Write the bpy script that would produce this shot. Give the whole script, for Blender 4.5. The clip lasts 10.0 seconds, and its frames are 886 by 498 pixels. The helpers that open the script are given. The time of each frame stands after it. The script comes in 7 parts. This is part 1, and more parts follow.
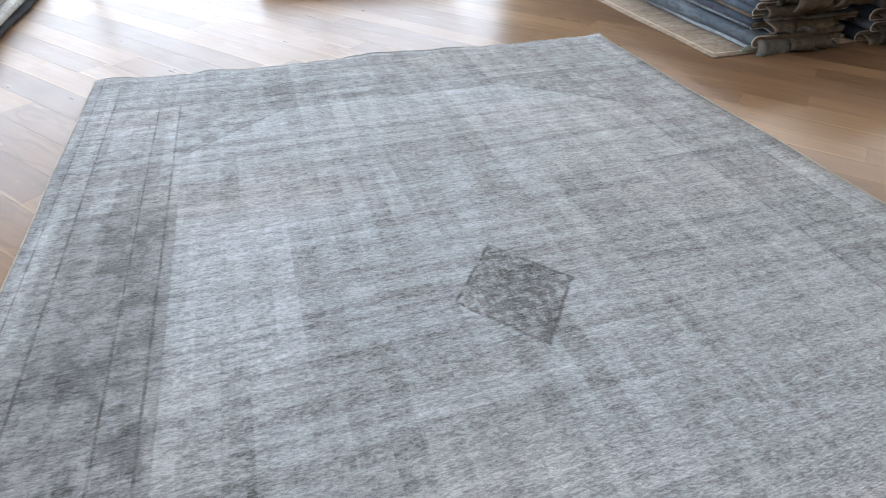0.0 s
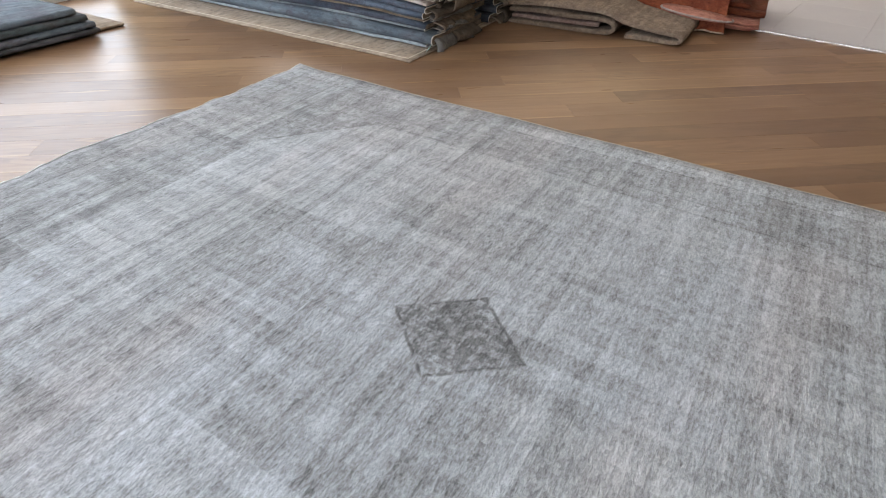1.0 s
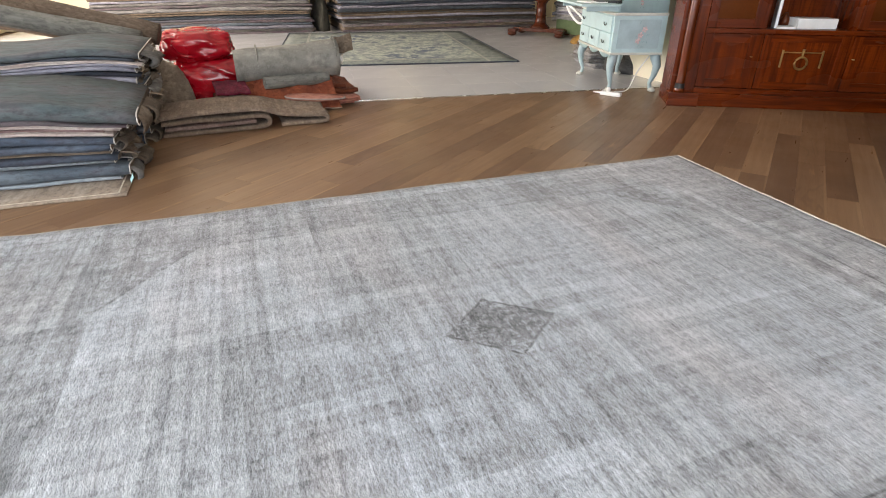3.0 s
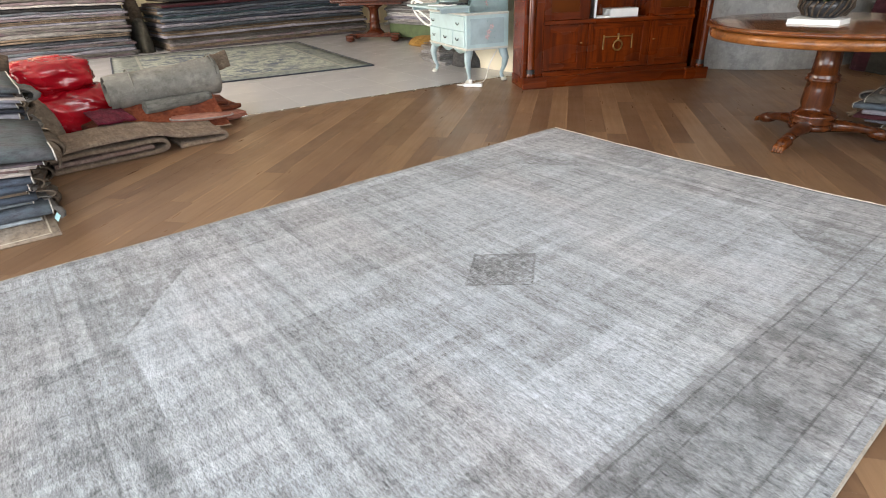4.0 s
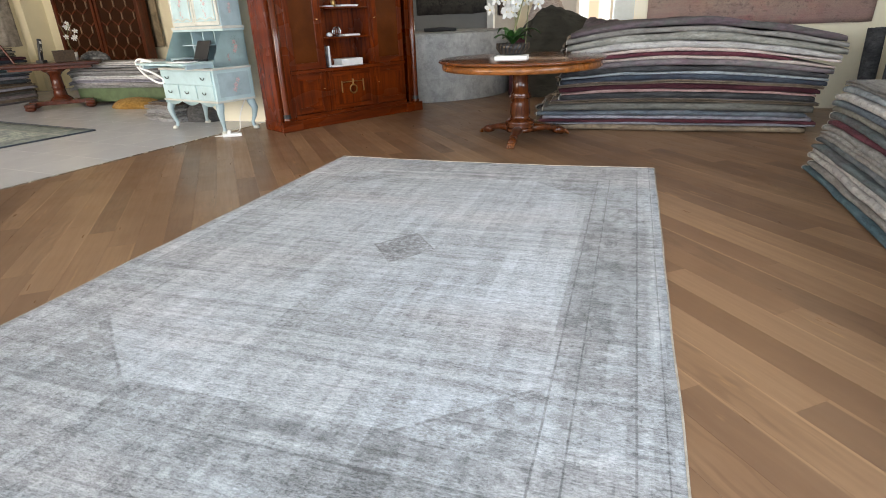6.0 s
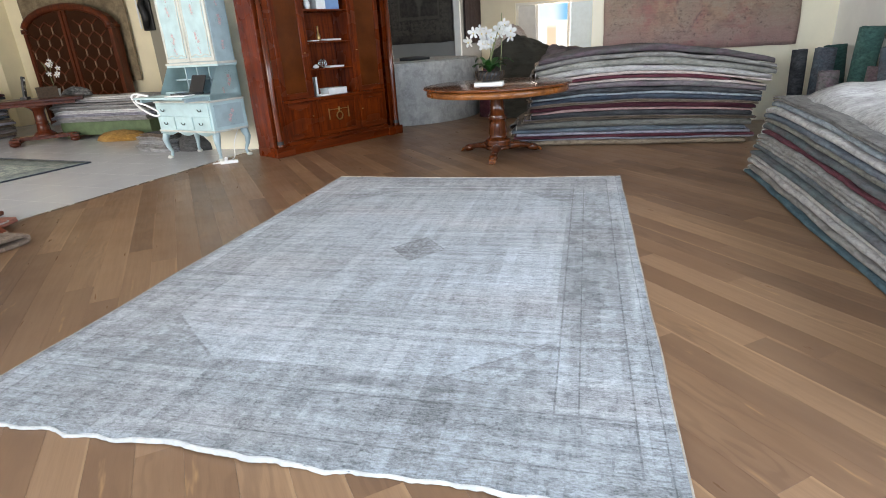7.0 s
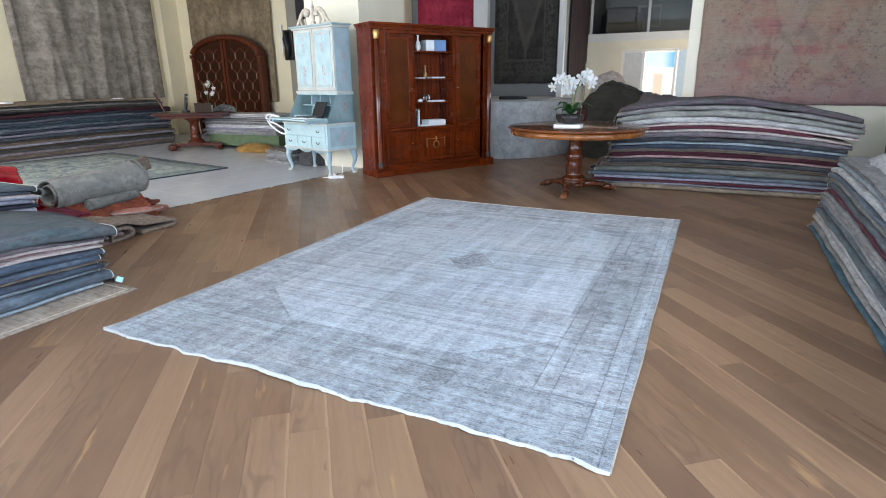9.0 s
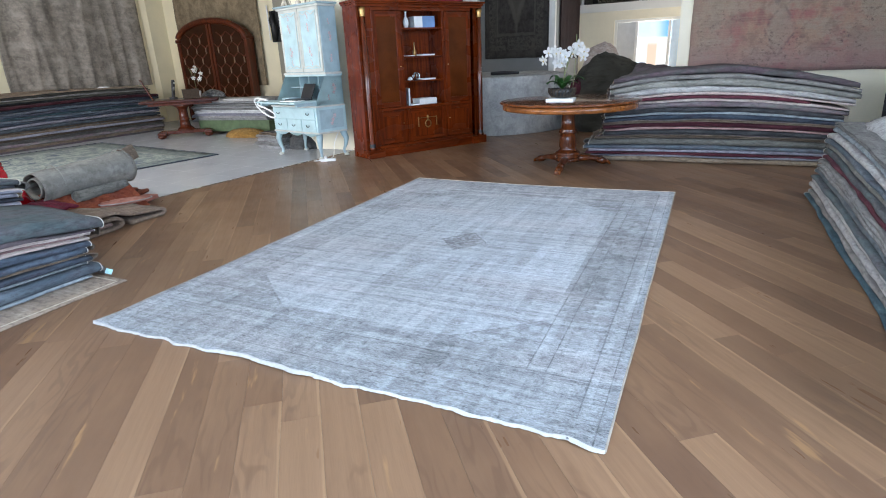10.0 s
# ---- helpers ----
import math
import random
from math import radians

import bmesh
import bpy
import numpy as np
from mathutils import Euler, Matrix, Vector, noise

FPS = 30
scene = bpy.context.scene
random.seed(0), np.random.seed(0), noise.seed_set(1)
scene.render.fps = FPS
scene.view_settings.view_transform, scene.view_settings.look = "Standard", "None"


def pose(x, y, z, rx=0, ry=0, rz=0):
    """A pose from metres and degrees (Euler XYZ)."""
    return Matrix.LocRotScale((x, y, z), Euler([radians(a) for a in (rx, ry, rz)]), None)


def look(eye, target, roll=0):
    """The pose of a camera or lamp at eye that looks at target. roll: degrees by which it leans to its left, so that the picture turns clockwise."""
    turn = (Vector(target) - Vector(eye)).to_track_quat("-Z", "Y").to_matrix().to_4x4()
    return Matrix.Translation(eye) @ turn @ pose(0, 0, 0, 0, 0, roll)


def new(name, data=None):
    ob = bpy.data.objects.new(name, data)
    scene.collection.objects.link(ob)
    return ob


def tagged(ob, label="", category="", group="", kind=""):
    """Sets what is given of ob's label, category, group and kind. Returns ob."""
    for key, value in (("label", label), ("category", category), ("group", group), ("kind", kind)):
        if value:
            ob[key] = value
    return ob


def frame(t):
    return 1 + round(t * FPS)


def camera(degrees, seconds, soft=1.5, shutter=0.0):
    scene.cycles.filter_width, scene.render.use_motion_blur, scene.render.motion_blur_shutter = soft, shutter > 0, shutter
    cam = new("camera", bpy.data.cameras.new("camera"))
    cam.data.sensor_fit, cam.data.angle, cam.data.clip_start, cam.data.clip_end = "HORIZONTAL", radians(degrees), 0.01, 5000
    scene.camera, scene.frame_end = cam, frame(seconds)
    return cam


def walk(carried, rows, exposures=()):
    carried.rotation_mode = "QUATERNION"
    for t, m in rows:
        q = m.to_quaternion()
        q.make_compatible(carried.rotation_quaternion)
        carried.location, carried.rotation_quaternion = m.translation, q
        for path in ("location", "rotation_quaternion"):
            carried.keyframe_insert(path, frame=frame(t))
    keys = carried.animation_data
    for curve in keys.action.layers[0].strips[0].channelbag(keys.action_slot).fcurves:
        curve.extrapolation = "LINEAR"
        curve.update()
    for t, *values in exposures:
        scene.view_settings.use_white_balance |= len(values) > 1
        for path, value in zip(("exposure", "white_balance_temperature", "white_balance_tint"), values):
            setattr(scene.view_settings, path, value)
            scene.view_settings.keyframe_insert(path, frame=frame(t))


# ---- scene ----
cam = camera(77.8, 10.0, 1.0, 0.05)
EXPOSURES = [(0.0, -0.12, 6600, 15), (1.0, -0.11, 6950, 17), (2.5, 0.0, 7150, 18), (4.5, 0.23, 7150, 16), (5.5, 0.16, 7050, 15), (7.0, 0.03, 6400, 14), (9.0, 0.02, 5800, 13), (10.0, 0.02, 5750, 13)]
PATH = [
    (0, (0.887, 0.369, 1.104), (1.381, 1.856, -0.139), 1.0),
    (0.5, (0.667, 0.521, 1.175), (1.658, 1.717, -0.085), 1.2),
    (1, (0.479, 0.862, 1.19), (1.831, 1.708, -0.017), 0.4),
    (1.5, (0.248, 1.171, 1.21), (1.842, 1.635, 0.093), 1.9),
    (2, (0.121, 1.499, 1.208), (1.83, 1.535, 0.17), 1.1),
    (2.5, (0.041, 1.864, 1.227), (1.776, 1.642, 0.257), -0.4),
    (2.7, (-0.005, 2.003, 1.204), (1.717, 1.591, 0.273), 0.5),
    (3.8, (-0.104, 2.848, 1.243), (1.387, 1.898, 0.308), -2.4),
    (4, (-0.101, 3.004, 1.245), (1.302, 1.904, 0.338), -2.0),
    (4.5, (-0.085, 3.34, 1.253), (1.123, 2.028, 0.346), 0.3),
    (5, (0.108, 3.606, 1.203), (1.105, 2.124, 0.302), -1.2),
    (5.5, (0.208, 3.915, 1.208), (0.97, 2.263, 0.379), -1.0),
    (5.7, (0.236, 4.029, 1.211), (0.91, 2.334, 0.392), -0.9),
    (6.8, (0.406, 4.608, 1.308), (0.881, 2.78, 0.651), -4.7),
    (7, (0.394, 4.781, 1.321), (0.879, 2.974, 0.615), -3.6),
    (7.2, (0.322, 4.895, 1.325), (0.894, 3.122, 0.599), -2.4),
    (7.5, (0.226, 5.063, 1.331), (0.95, 3.317, 0.68), -1.5),
    (7.8, (0.095, 5.15, 1.357), (0.924, 3.419, 0.793), -1.06),
    (8, (0.011, 5.195, 1.371), (0.889, 3.478, 0.84), -0.7),
    (8.2, (-0.045, 5.232, 1.379), (0.867, 3.525, 0.874), -0.15),
    (8.5, (-0.116, 5.271, 1.388), (0.772, 3.555, 0.87), -0.2),
    (9, (-0.144, 5.275, 1.391), (0.689, 3.553, 0.804), -0.6),
    (9.5, (-0.16, 5.25, 1.383), (0.664, 3.54, 0.75), -1.8),
    (10, (-0.164, 5.211, 1.382), (0.656, 3.51, 0.725), -2.5),
]
walk(cam, [(t, look(eye, target, roll)) for t, eye, target, roll in PATH], EXPOSURES)

# ---- world, daylight, exposure ----
world = bpy.data.worlds.new("world")
scene.world = world
world.use_nodes = True
wt = world.node_tree
sky = wt.nodes.new("ShaderNodeTexSky")
sky.sky_type = "NISHITA"
sky.sun_disc = False
sky.sun_elevation = radians(42)
sky.sun_rotation = radians(200)
wt.nodes["Background"].inputs["Strength"].default_value = 0.12
wt.links.new(sky.outputs["Color"], wt.nodes["Background"].inputs["Color"])


def window_light(name, m, w, h, power, color):
    lamp = bpy.data.lights.new(name, "AREA")
    lamp.shape, lamp.size, lamp.size_y = "RECTANGLE", w, h
    lamp.energy, lamp.color = power, color
    ob = new(name, lamp)
    ob.matrix_world = m
    return ob


# daylight in the shop windows of the north side and in the far doorway
window_light("window_daylight_main", pose(0.55, 7.3, 1.95, -90, 0, 0), 7.4, 4.0, 490, (0.655, 0.83, 1.0))
# added lamp in an unseen west opening, brightens the western half
window_light("added_daylight_west", pose(-3.25, 2.6, 1.85, 0, -90, 0), 3.2, 4.4, 390, (0.82, 0.91, 1.0))
window_light("window_daylight_east", pose(8.8, 6.46, 1.75, -90, 0, 0), 7.0, 3.3, 720, (1.0, 0.96, 0.9))
window_light("door_daylight_south", pose(1.15, -9.62, 1.05, 90, 0, 0), 1.6, 2.0, 130, (1.0, 0.95, 0.86))
# added lamp in a hidden passage opening, brightens the cream walls there
window_light("added_daylight_passage", pose(-0.4, -7.8, 1.6, 0, -90, 0), 1.3, 2.8, 36, (1.0, 0.90, 0.74))

# ---- material helpers ----
def build(name):
    mat = bpy.data.materials.new(name)
    mat.use_nodes = True
    return mat, Nodes(mat.node_tree)


class Nodes:
    """Short spelling for node trees: every call returns an output socket."""

    def __init__(self, tree):
        self.t = tree
        self.out = tree.nodes["Principled BSDF"]
        self.coord = tree.nodes.new("ShaderNodeTexCoord")

    def put(self, socket, value):
        if isinstance(value, bpy.types.NodeSocket):
            self.t.links.new(value, socket)
        elif value is not None:
            socket.default_value = value

    def obj(self):
        return self.coord.outputs["Object"]

    def rand(self):
        return self.t.nodes.new("ShaderNodeObjectInfo").outputs["Random"]

    def isle(self):
        return self.t.nodes.new("ShaderNodeNewGeometry").outputs["Random Per Island"]

    def math(self, op, a, b=None, c=None, clamp=False):
        n = self.t.nodes.new("ShaderNodeMath")
        n.operation, n.use_clamp = op, clamp
        for i, v in enumerate((a, b, c)):
            self.put(n.inputs[i], v)
        return n.outputs[0]

    def xyz(self, v):
        n = self.t.nodes.new("ShaderNodeSeparateXYZ")
        self.put(n.inputs[0], v)
        return n.outputs

    def vec(self, x, y, z):
        n = self.t.nodes.new("ShaderNodeCombineXYZ")
        for i, v in enumerate((x, y, z)):
            self.put(n.inputs[i], v)
        return n.outputs[0]

    def scaled(self, v, s, off=None):
        n = self.t.nodes.new("ShaderNodeVectorMath")
        n.operation = "MULTIPLY"
        self.put(n.inputs[0], v)
        n.inputs[1].default_value = s
        if off is None:
            return n.outputs[0]
        a = self.t.nodes.new("ShaderNodeVectorMath")
        a.operation = "ADD"
        self.put(a.inputs[0], n.outputs[0])
        self.put(a.inputs[1], off)
        return a.outputs[0]

    def noise(self, v, scale=1.0, detail=3.0, rough=0.55, lo=None, hi=None, warp=0.0):
        n = self.t.nodes.new("ShaderNodeTexNoise")
        self.put(n.inputs["Vector"], v)
        n.inputs["Scale"].default_value = scale
        n.inputs["Detail"].default_value = detail
        n.inputs["Roughness"].default_value = rough
        n.inputs["Distortion"].default_value = warp
        if lo is None:
            return n.outputs["Fac"]
        return self.ramp(n.outputs["Fac"], lo, hi)

    def ramp(self, f, lo, hi, a=0.0, b=1.0):
        n = self.t.nodes.new("ShaderNodeMapRange")
        n.interpolation_type = "SMOOTHSTEP"
        self.put(n.inputs[0], f)
        for i, v in enumerate((lo, hi, a, b)):
            n.inputs[i + 1].default_value = v
        return n.outputs[0]

    def mix(self, f, a, b, mode="MIX"):
        n = self.t.nodes.new("ShaderNodeMix")
        n.data_type, n.blend_type = "RGBA", mode
        self.put(n.inputs[0], f)
        for i, v in ((6, a), (7, b)):
            self.put(n.inputs[i], (*v, 1.0) if isinstance(v, tuple) else v)
        return n.outputs[2]

    def line(self, v, at, half, soft=0.004):
        """1 on a line where v is near at."""
        d = self.math("ABSOLUTE", self.math("SUBTRACT", v, at))
        return self.ramp(d, half, half + soft, 1.0, 0.0)

    def bump(self, h, strength, dist=0.002):
        n = self.t.nodes.new("ShaderNodeBump")
        n.inputs["Strength"].default_value = strength
        n.inputs["Distance"].default_value = dist
        self.put(n.inputs["Height"], h)
        self.put(self.out.inputs["Normal"], n.outputs[0])

    def done(self, color, rough=0.5, metal=0.0, spec=None, coat=None, sheen=None):
        o = self.out.inputs
        self.put(o["Base Color"], (*color, 1.0) if isinstance(color, tuple) else color)
        self.put(o["Roughness"], rough)
        self.put(o["Metallic"], metal)
        if spec is not None:
            self.put(o["Specular IOR Level"], spec)
        if coat is not None:
            self.put(o["Coat Weight"], coat)
            o["Coat Roughness"].default_value = 0.12
        if sheen is not None:
            self.put(o["Sheen Weight"], sheen)
            o["Sheen Roughness"].default_value = 0.5


def shade(c, k):
    return tuple(min(1.0, v * k) for v in c)


def plain(name, color, rough=0.5, metal=0.0, vary=0.12, scale=9.0, bump=0.15, coat=None, spec=None):
    """A painted or cast surface with stains at two scales."""
    mat, g = build(name)
    big = g.noise(g.obj(), scale, 3)
    fine = g.noise(g.obj(), scale * 14, 3)
    c = g.mix(g.ramp(big, 0.3, 0.7), shade(color, 1 - vary), shade(color, 1 + vary * 0.7))
    c = g.mix(g.ramp(fine, 0.35, 0.75, 0.0, 0.25), c, shade(color, 1 - vary * 1.6))
    g.done(c, g.ramp(big, 0.2, 0.8, max(0.03, rough - 0.06), min(1, rough + 0.06)), metal, spec, coat)
    if bump:
        g.bump(fine, bump, 0.001)
    return mat


def pile(name, c1, c2, c3, streak=(3.0, 40.0, 40.0), speck=0.24, back=False, blot=5.0):
    """Rug pile: blotches of three faded tones, weft streaks, tufts."""
    mat, g = build(name)
    r = g.rand()
    off = g.vec(g.math("MULTIPLY", r, 37.0), g.math("MULTIPLY", r, 19.0), g.math("MULTIPLY", r, 7.0))
    v = g.scaled(g.obj(), (1, 1, 1), off)
    a = g.noise(g.scaled(v, (0.8, 1.3, 1.5)), blot * 0.55, 3, 0.6, 0.38, 0.62)
    b = g.noise(g.scaled(v, (0.6, 1, 1.6)), blot * 1.2, 4, 0.62, 0.42, 0.64)
    d = g.noise(g.scaled(v, (1, 1.6, 2.4)), blot * 3.4, 4, 0.68, 0.46, 0.66)
    e = g.noise(g.scaled(v, (0.8, 1.5, 2.4)), blot * 2.3, 4, 0.66, 0.50, 0.70)
    s = g.noise(g.scaled(v, streak), 1.0, 3, 0.6, 0.35, 0.7)
    t = g.noise(v, 120.0, 3, 0.75, 0.38, 0.66)
    c = g.mix(a, c1, c2)
    c = g.mix(g.math("MULTIPLY", b, 0.75), c, c3)
    c = g.mix(g.math("MULTIPLY", d, 0.58), c, shade(c3, 0.42))
    c = g.mix(g.math("MULTIPLY", e, 0.38), c, shade(c2, 1.4))
    c = g.mix(g.math("MULTIPLY", s, 0.42), c, shade(c1, 0.48))
    c = g.mix(g.math("MULTIPLY", t, speck * 0.5), c, shade(c2, 1.4))
    c = g.mix(1.0, c, g.mix(r, (0.42, 0.42, 0.42), (1.12, 1.12, 1.12)), "MULTIPLY")
    g.done(c, 0.95, 0.0, 0.1, None, 0.04)
    g.bump(g.math("ADD", t, g.math("MULTIPLY", s, 0.6)), 0.5, 0.004)
    return mat


def wood(name, dark, light, rough=0.3, grain=(1.5, 26.0, 26.0), coat=0.3):
    mat, g = build(name)
    v = g.scaled(g.obj(), grain)
    a = g.noise(v, 1.0, 5, 0.6, 0.3, 0.7, 0.8)
    b = g.noise(g.scaled(g.obj(), (0.8, 2.0, 2.0)), 1.6, 2, 0.5, 0.3, 0.75)
    f = g.noise(g.scaled(g.obj(), (9, 160, 160)), 1.0, 2, 0.6, 0.45, 0.8)
    c = g.mix(a, dark, light)
    c = g.mix(g.math("MULTIPLY", b, 0.45), c, shade(dark, 0.75))
    c = g.mix(g.math("MULTIPLY", f, 0.4), c, shade(dark, 0.5))
    g.done(c, g.ramp(b, 0.0, 1.0, rough, rough + 0.12), 0.0, 0.26, coat)
    g.bump(f, 0.08, 0.001)
    return mat

# ---- materials ----
def make_parquet():
    """Oiled oak: tone by plank, soft cathedral figure on some, pale sapwood streaks and dark heartwood."""
    mat, g = build("oak_parquet")
    mul, add, sub_ = lambda a, b: g.math("MULTIPLY", a, b), lambda a, b: g.math("ADD", a, b), lambda a, b: g.math("SUBTRACT", a, b)
    k = g.math("FRACT", add(mul(g.rand(), 7.3), mul(g.isle(), 3.7)))
    k2 = g.math("FRACT", mul(k, 17.0))
    off = g.vec(mul(k, 61.0), mul(k, 23.0), 0.0)
    v = g.scaled(g.obj(), (1, 1, 1), off)
    p = g.xyz(v)
    wob = g.noise(g.scaled(v, (1.0, 4.5, 1)), 1.0, 3, 0.55)
    rings = g.math("SINE", add(mul(p[1], 60.0), mul(wob, 62.0)))
    grain = g.noise(g.scaled(v, (1.6, 34, 1)), 1.0, 4, 0.62, 0.32, 0.68)
    fine = g.noise(g.scaled(v, (10, 300, 1)), 1.0, 2, 0.6, 0.42, 0.75)
    sap = g.noise(g.scaled(v, (1.3, 9, 1)), 1.0, 4, 0.62, 0.635, 0.72)
    heart = g.noise(g.scaled(v, (0.8, 5, 1)), 1.0, 4, 0.6, 0.44, 0.72)
    cloud = g.noise(g.scaled(v, (2.0, 5, 1)), 1.0, 3, 0.5, 0.3, 0.7)
    dirt = g.noise(g.obj(), 2.3, 3, 0.6, 0.35, 0.75)
    c = g.mix(g.ramp(k, 0.0, 1.0), (0.165, 0.092, 0.052), (0.275, 0.165, 0.093))
    c = g.mix(mul(g.ramp(k2, 0.78, 0.9), 0.7), c, (0.118, 0.066, 0.041))
    c = g.mix(mul(cloud, 0.30), c, (0.29, 0.172, 0.092))
    c = g.mix(mul(heart, g.ramp(k2, 0.0, 1.0, 0.15, 0.6)), c, (0.135, 0.074, 0.043))
    c = g.mix(mul(grain, 0.30), c, (0.165, 0.090, 0.047))
    figure = mul(g.ramp(rings, 0.0, 1.0, 0.0, 0.34), g.ramp(k2, 0.35, 0.6))
    c = g.mix(mul(figure, g.noise(g.scaled(v, (1.5, 3, 1)), 1.0, 2, 0.5, 0.42, 0.6)), c, (0.105, 0.058, 0.034))
    c = g.mix(mul(sap, 0.6), c, (0.40, 0.235, 0.105))
    c = g.mix(mul(fine, 0.14), c, (0.10, 0.055, 0.03))
    # pale sapwood left along one edge of some planks
    across = mul(sub_(g.math("FRACT", add(g.math("DIVIDE", g.xyz(g.obj())[1], 0.161), 0.5)), 0.5), 2.0)
    edge = add(across, mul(sub_(wob, 0.5), 0.45))
    pale = mul(mul(g.ramp(edge, 0.80, 0.90), g.ramp(k, 0.62, 0.66)), g.noise(g.scaled(v, (0.9, 0.3, 1)), 1.0, 2, 0.5, 0.40, 0.52))
    c = g.mix(mul(pale, 0.38), c, (0.42, 0.265, 0.145))
    g.done(c, add(mul(dirt, 0.07), add(mul(grain, 0.04), 0.27)), 0.0, 0.28)
    g.bump(grain, 0.03, 0.001)
    return mat


def make_tile():
    mat, g = build("glazed_floor_tile")
    r = g.rand()
    i = g.isle()
    k = g.math("FRACT", g.math("ADD", g.math("MULTIPLY", r, 5.1), g.math("MULTIPLY", i, 3.3)))
    cloud = g.noise(g.obj(), 3.0, 4, 0.6, 0.3, 0.7)
    speck = g.noise(g.obj(), 60.0, 3, 0.6, 0.45, 0.75)
    c = g.mix(k, (0.50, 0.505, 0.52), (0.53, 0.533, 0.545))
    c = g.mix(g.math("MULTIPLY", cloud, 0.25), c, (0.45, 0.45, 0.455))
    c = g.mix(g.math("MULTIPLY", speck, 0.10), c, (0.34, 0.33, 0.32))
    g.done(c, g.ramp(cloud, 0, 1, 0.20, 0.26), 0.0, 0.5)
    g.bump(speck, 0.03, 0.001)
    return mat


def make_washed_rug():
    """The sheared, overdyed rug: frame lines, corner pieces and a small diamond, faded by weft bands."""
    mat, g = build("washed_wool_rug")
    o = g.obj()
    p = g.xyz(o)
    x, y = p[0], p[1]
    mul, add, sub_ = lambda a, b: g.math("MULTIPLY", a, b), lambda a, b: g.math("ADD", a, b), lambda a, b: g.math("SUBTRACT", a, b)
    mx = g.math("ABSOLUTE", sub_(x, 1.4945))
    my = g.math("ABSOLUTE", sub_(y, 1.4165))
    wob = mul(sub_(g.noise(o, 9.0, 2), 0.5), 0.035)
    mxw, myw = add(mx, wob), add(my, wob)
    border = g.math("MAXIMUM", g.ramp(mxw, 1.0, 1.035), g.ramp(myw, 1.47, 1.50))
    # wear and weave at several scales, each as a factor round one; rows and columns of knots give straight bands
    def row(k):
        return g.math("FLOOR", mul(y, k))

    def col(k):
        return g.math("FLOOR", mul(x, k))

    def knots(a, b, lo=0.40, hi=0.60):
        return g.noise(g.vec(a, b, 3.7), 1.0, 2, 0.6, lo, hi)

    weave = (
        # bands of dye lots along the weft, from hand-wide to a few rows
        (knots(mul(x, 0.30), mul(row(6.5), 4.831)), 0.045),
        (knots(mul(x, 0.55), mul(row(19.0), 5.731)), 0.065),
        (knots(mul(x, 1.1), mul(row(47.0), 3.613)), 0.095),
        (knots(mul(x, 2.6), mul(row(95.0), 7.613)), 0.065),
        # columns worn along the warp
        (knots(mul(col(7.0), 0.71), mul(y, 0.8)), 0.055),
        (knots(mul(col(14.0), 5.67), mul(y, 1.2)), 0.080),
        (knots(mul(col(38.0), 4.57), mul(y, 1.4)), 0.060),
        (knots(mul(col(26.0), 4.53), mul(row(60.0), 3.47)), 0.065),
        (g.noise(g.scaled(o, (0.45, 3.2, 1)), 1.0, 3, 0.6, 0.36, 0.64), 0.03),
        (g.noise(o, 1.6, 3, 0.55, 0.34, 0.66), 0.04),
        (g.noise(g.scaled(o, (9, 15, 1)), 1.0, 5, 0.7, 0.40, 0.60), 0.045),
        # tufts: short dashes along the weft
        (g.noise(g.scaled(o, (30, 84, 1)), 1.0, 3, 0.7, 0.42, 0.58), 0.125),
        (g.noise(g.scaled(o, (80, 170, 1)), 1.0, 2, 0.7, 0.40, 0.60), 0.14),
        (knots(mul(col(62.0), 5.61), mul(row(150.0), 3.59), 0.36, 0.64), 0.13),
    )
    v = 1.0
    for n, k in weave:
        v = add(v, mul(sub_(n, 0.5), 2 * k))
    v = mul(v, sub_(1.0, mul(border, 0.05)))
    v = mul(v, sub_(1.0, mul(g.ramp(add(y, wob), 2.86, 2.96), 0.08)))
    motif = g.noise(o, 17.0, 5, 0.7, 0.47, 0.60)
    motif2 = g.noise(o, 6.0, 5, 0.68, 0.47, 0.61)
    fig = g.math("MAXIMUM", motif, motif2)
    v = mul(v, sub_(1.0, mul(fig, g.ramp(border, 0, 1, 0.06, 0.21))))
    # dark stretch of the side border, ended by a hard weft step; bright worn patch next to it
    step = mul(g.ramp(y, 2.19, 2.21, 1.0, 0.0), g.ramp(add(y, mul(motif2, 0.3)), 0.2, 1.2))
    west = mul(g.ramp(x, 0.500, 0.508, 1.0, 0.0), g.ramp(x, 0.10, 0.14))
    v = mul(v, sub_(1.0, mul(mul(step, west), g.ramp(motif2, 0, 1, 0.28, 0.46))))
    v = mul(v, sub_(1.0, mul(g.ramp(y, 1.7, 2.5), 0.03)))
    worn = mul(mul(g.ramp(x, 0.50, 0.54), g.ramp(x, 0.66, 0.95, 1.0, 0.0)), mul(g.ramp(y, 1.15, 1.4), g.ramp(y, 1.95, 2.08, 1.0, 0.0)))
    v = mul(v, add(1.0, mul(worn, 0.20)))
    wear = g.noise(g.scaled(o, (3.0, 3.0, 1)), 1.0, 3, 0.6, 0.40, 0.60)
    guard = g.math("MAXIMUM", g.line(mxw, 1.36, 0.028, 0.02), g.math("MAXIMUM", g.line(myw, 1.615, 0.020, 0.015), g.line(myw, 1.44, 0.025, 0.035)))
    v = mul(v, add(1.0, mul(mul(guard, wear), 0.24)))
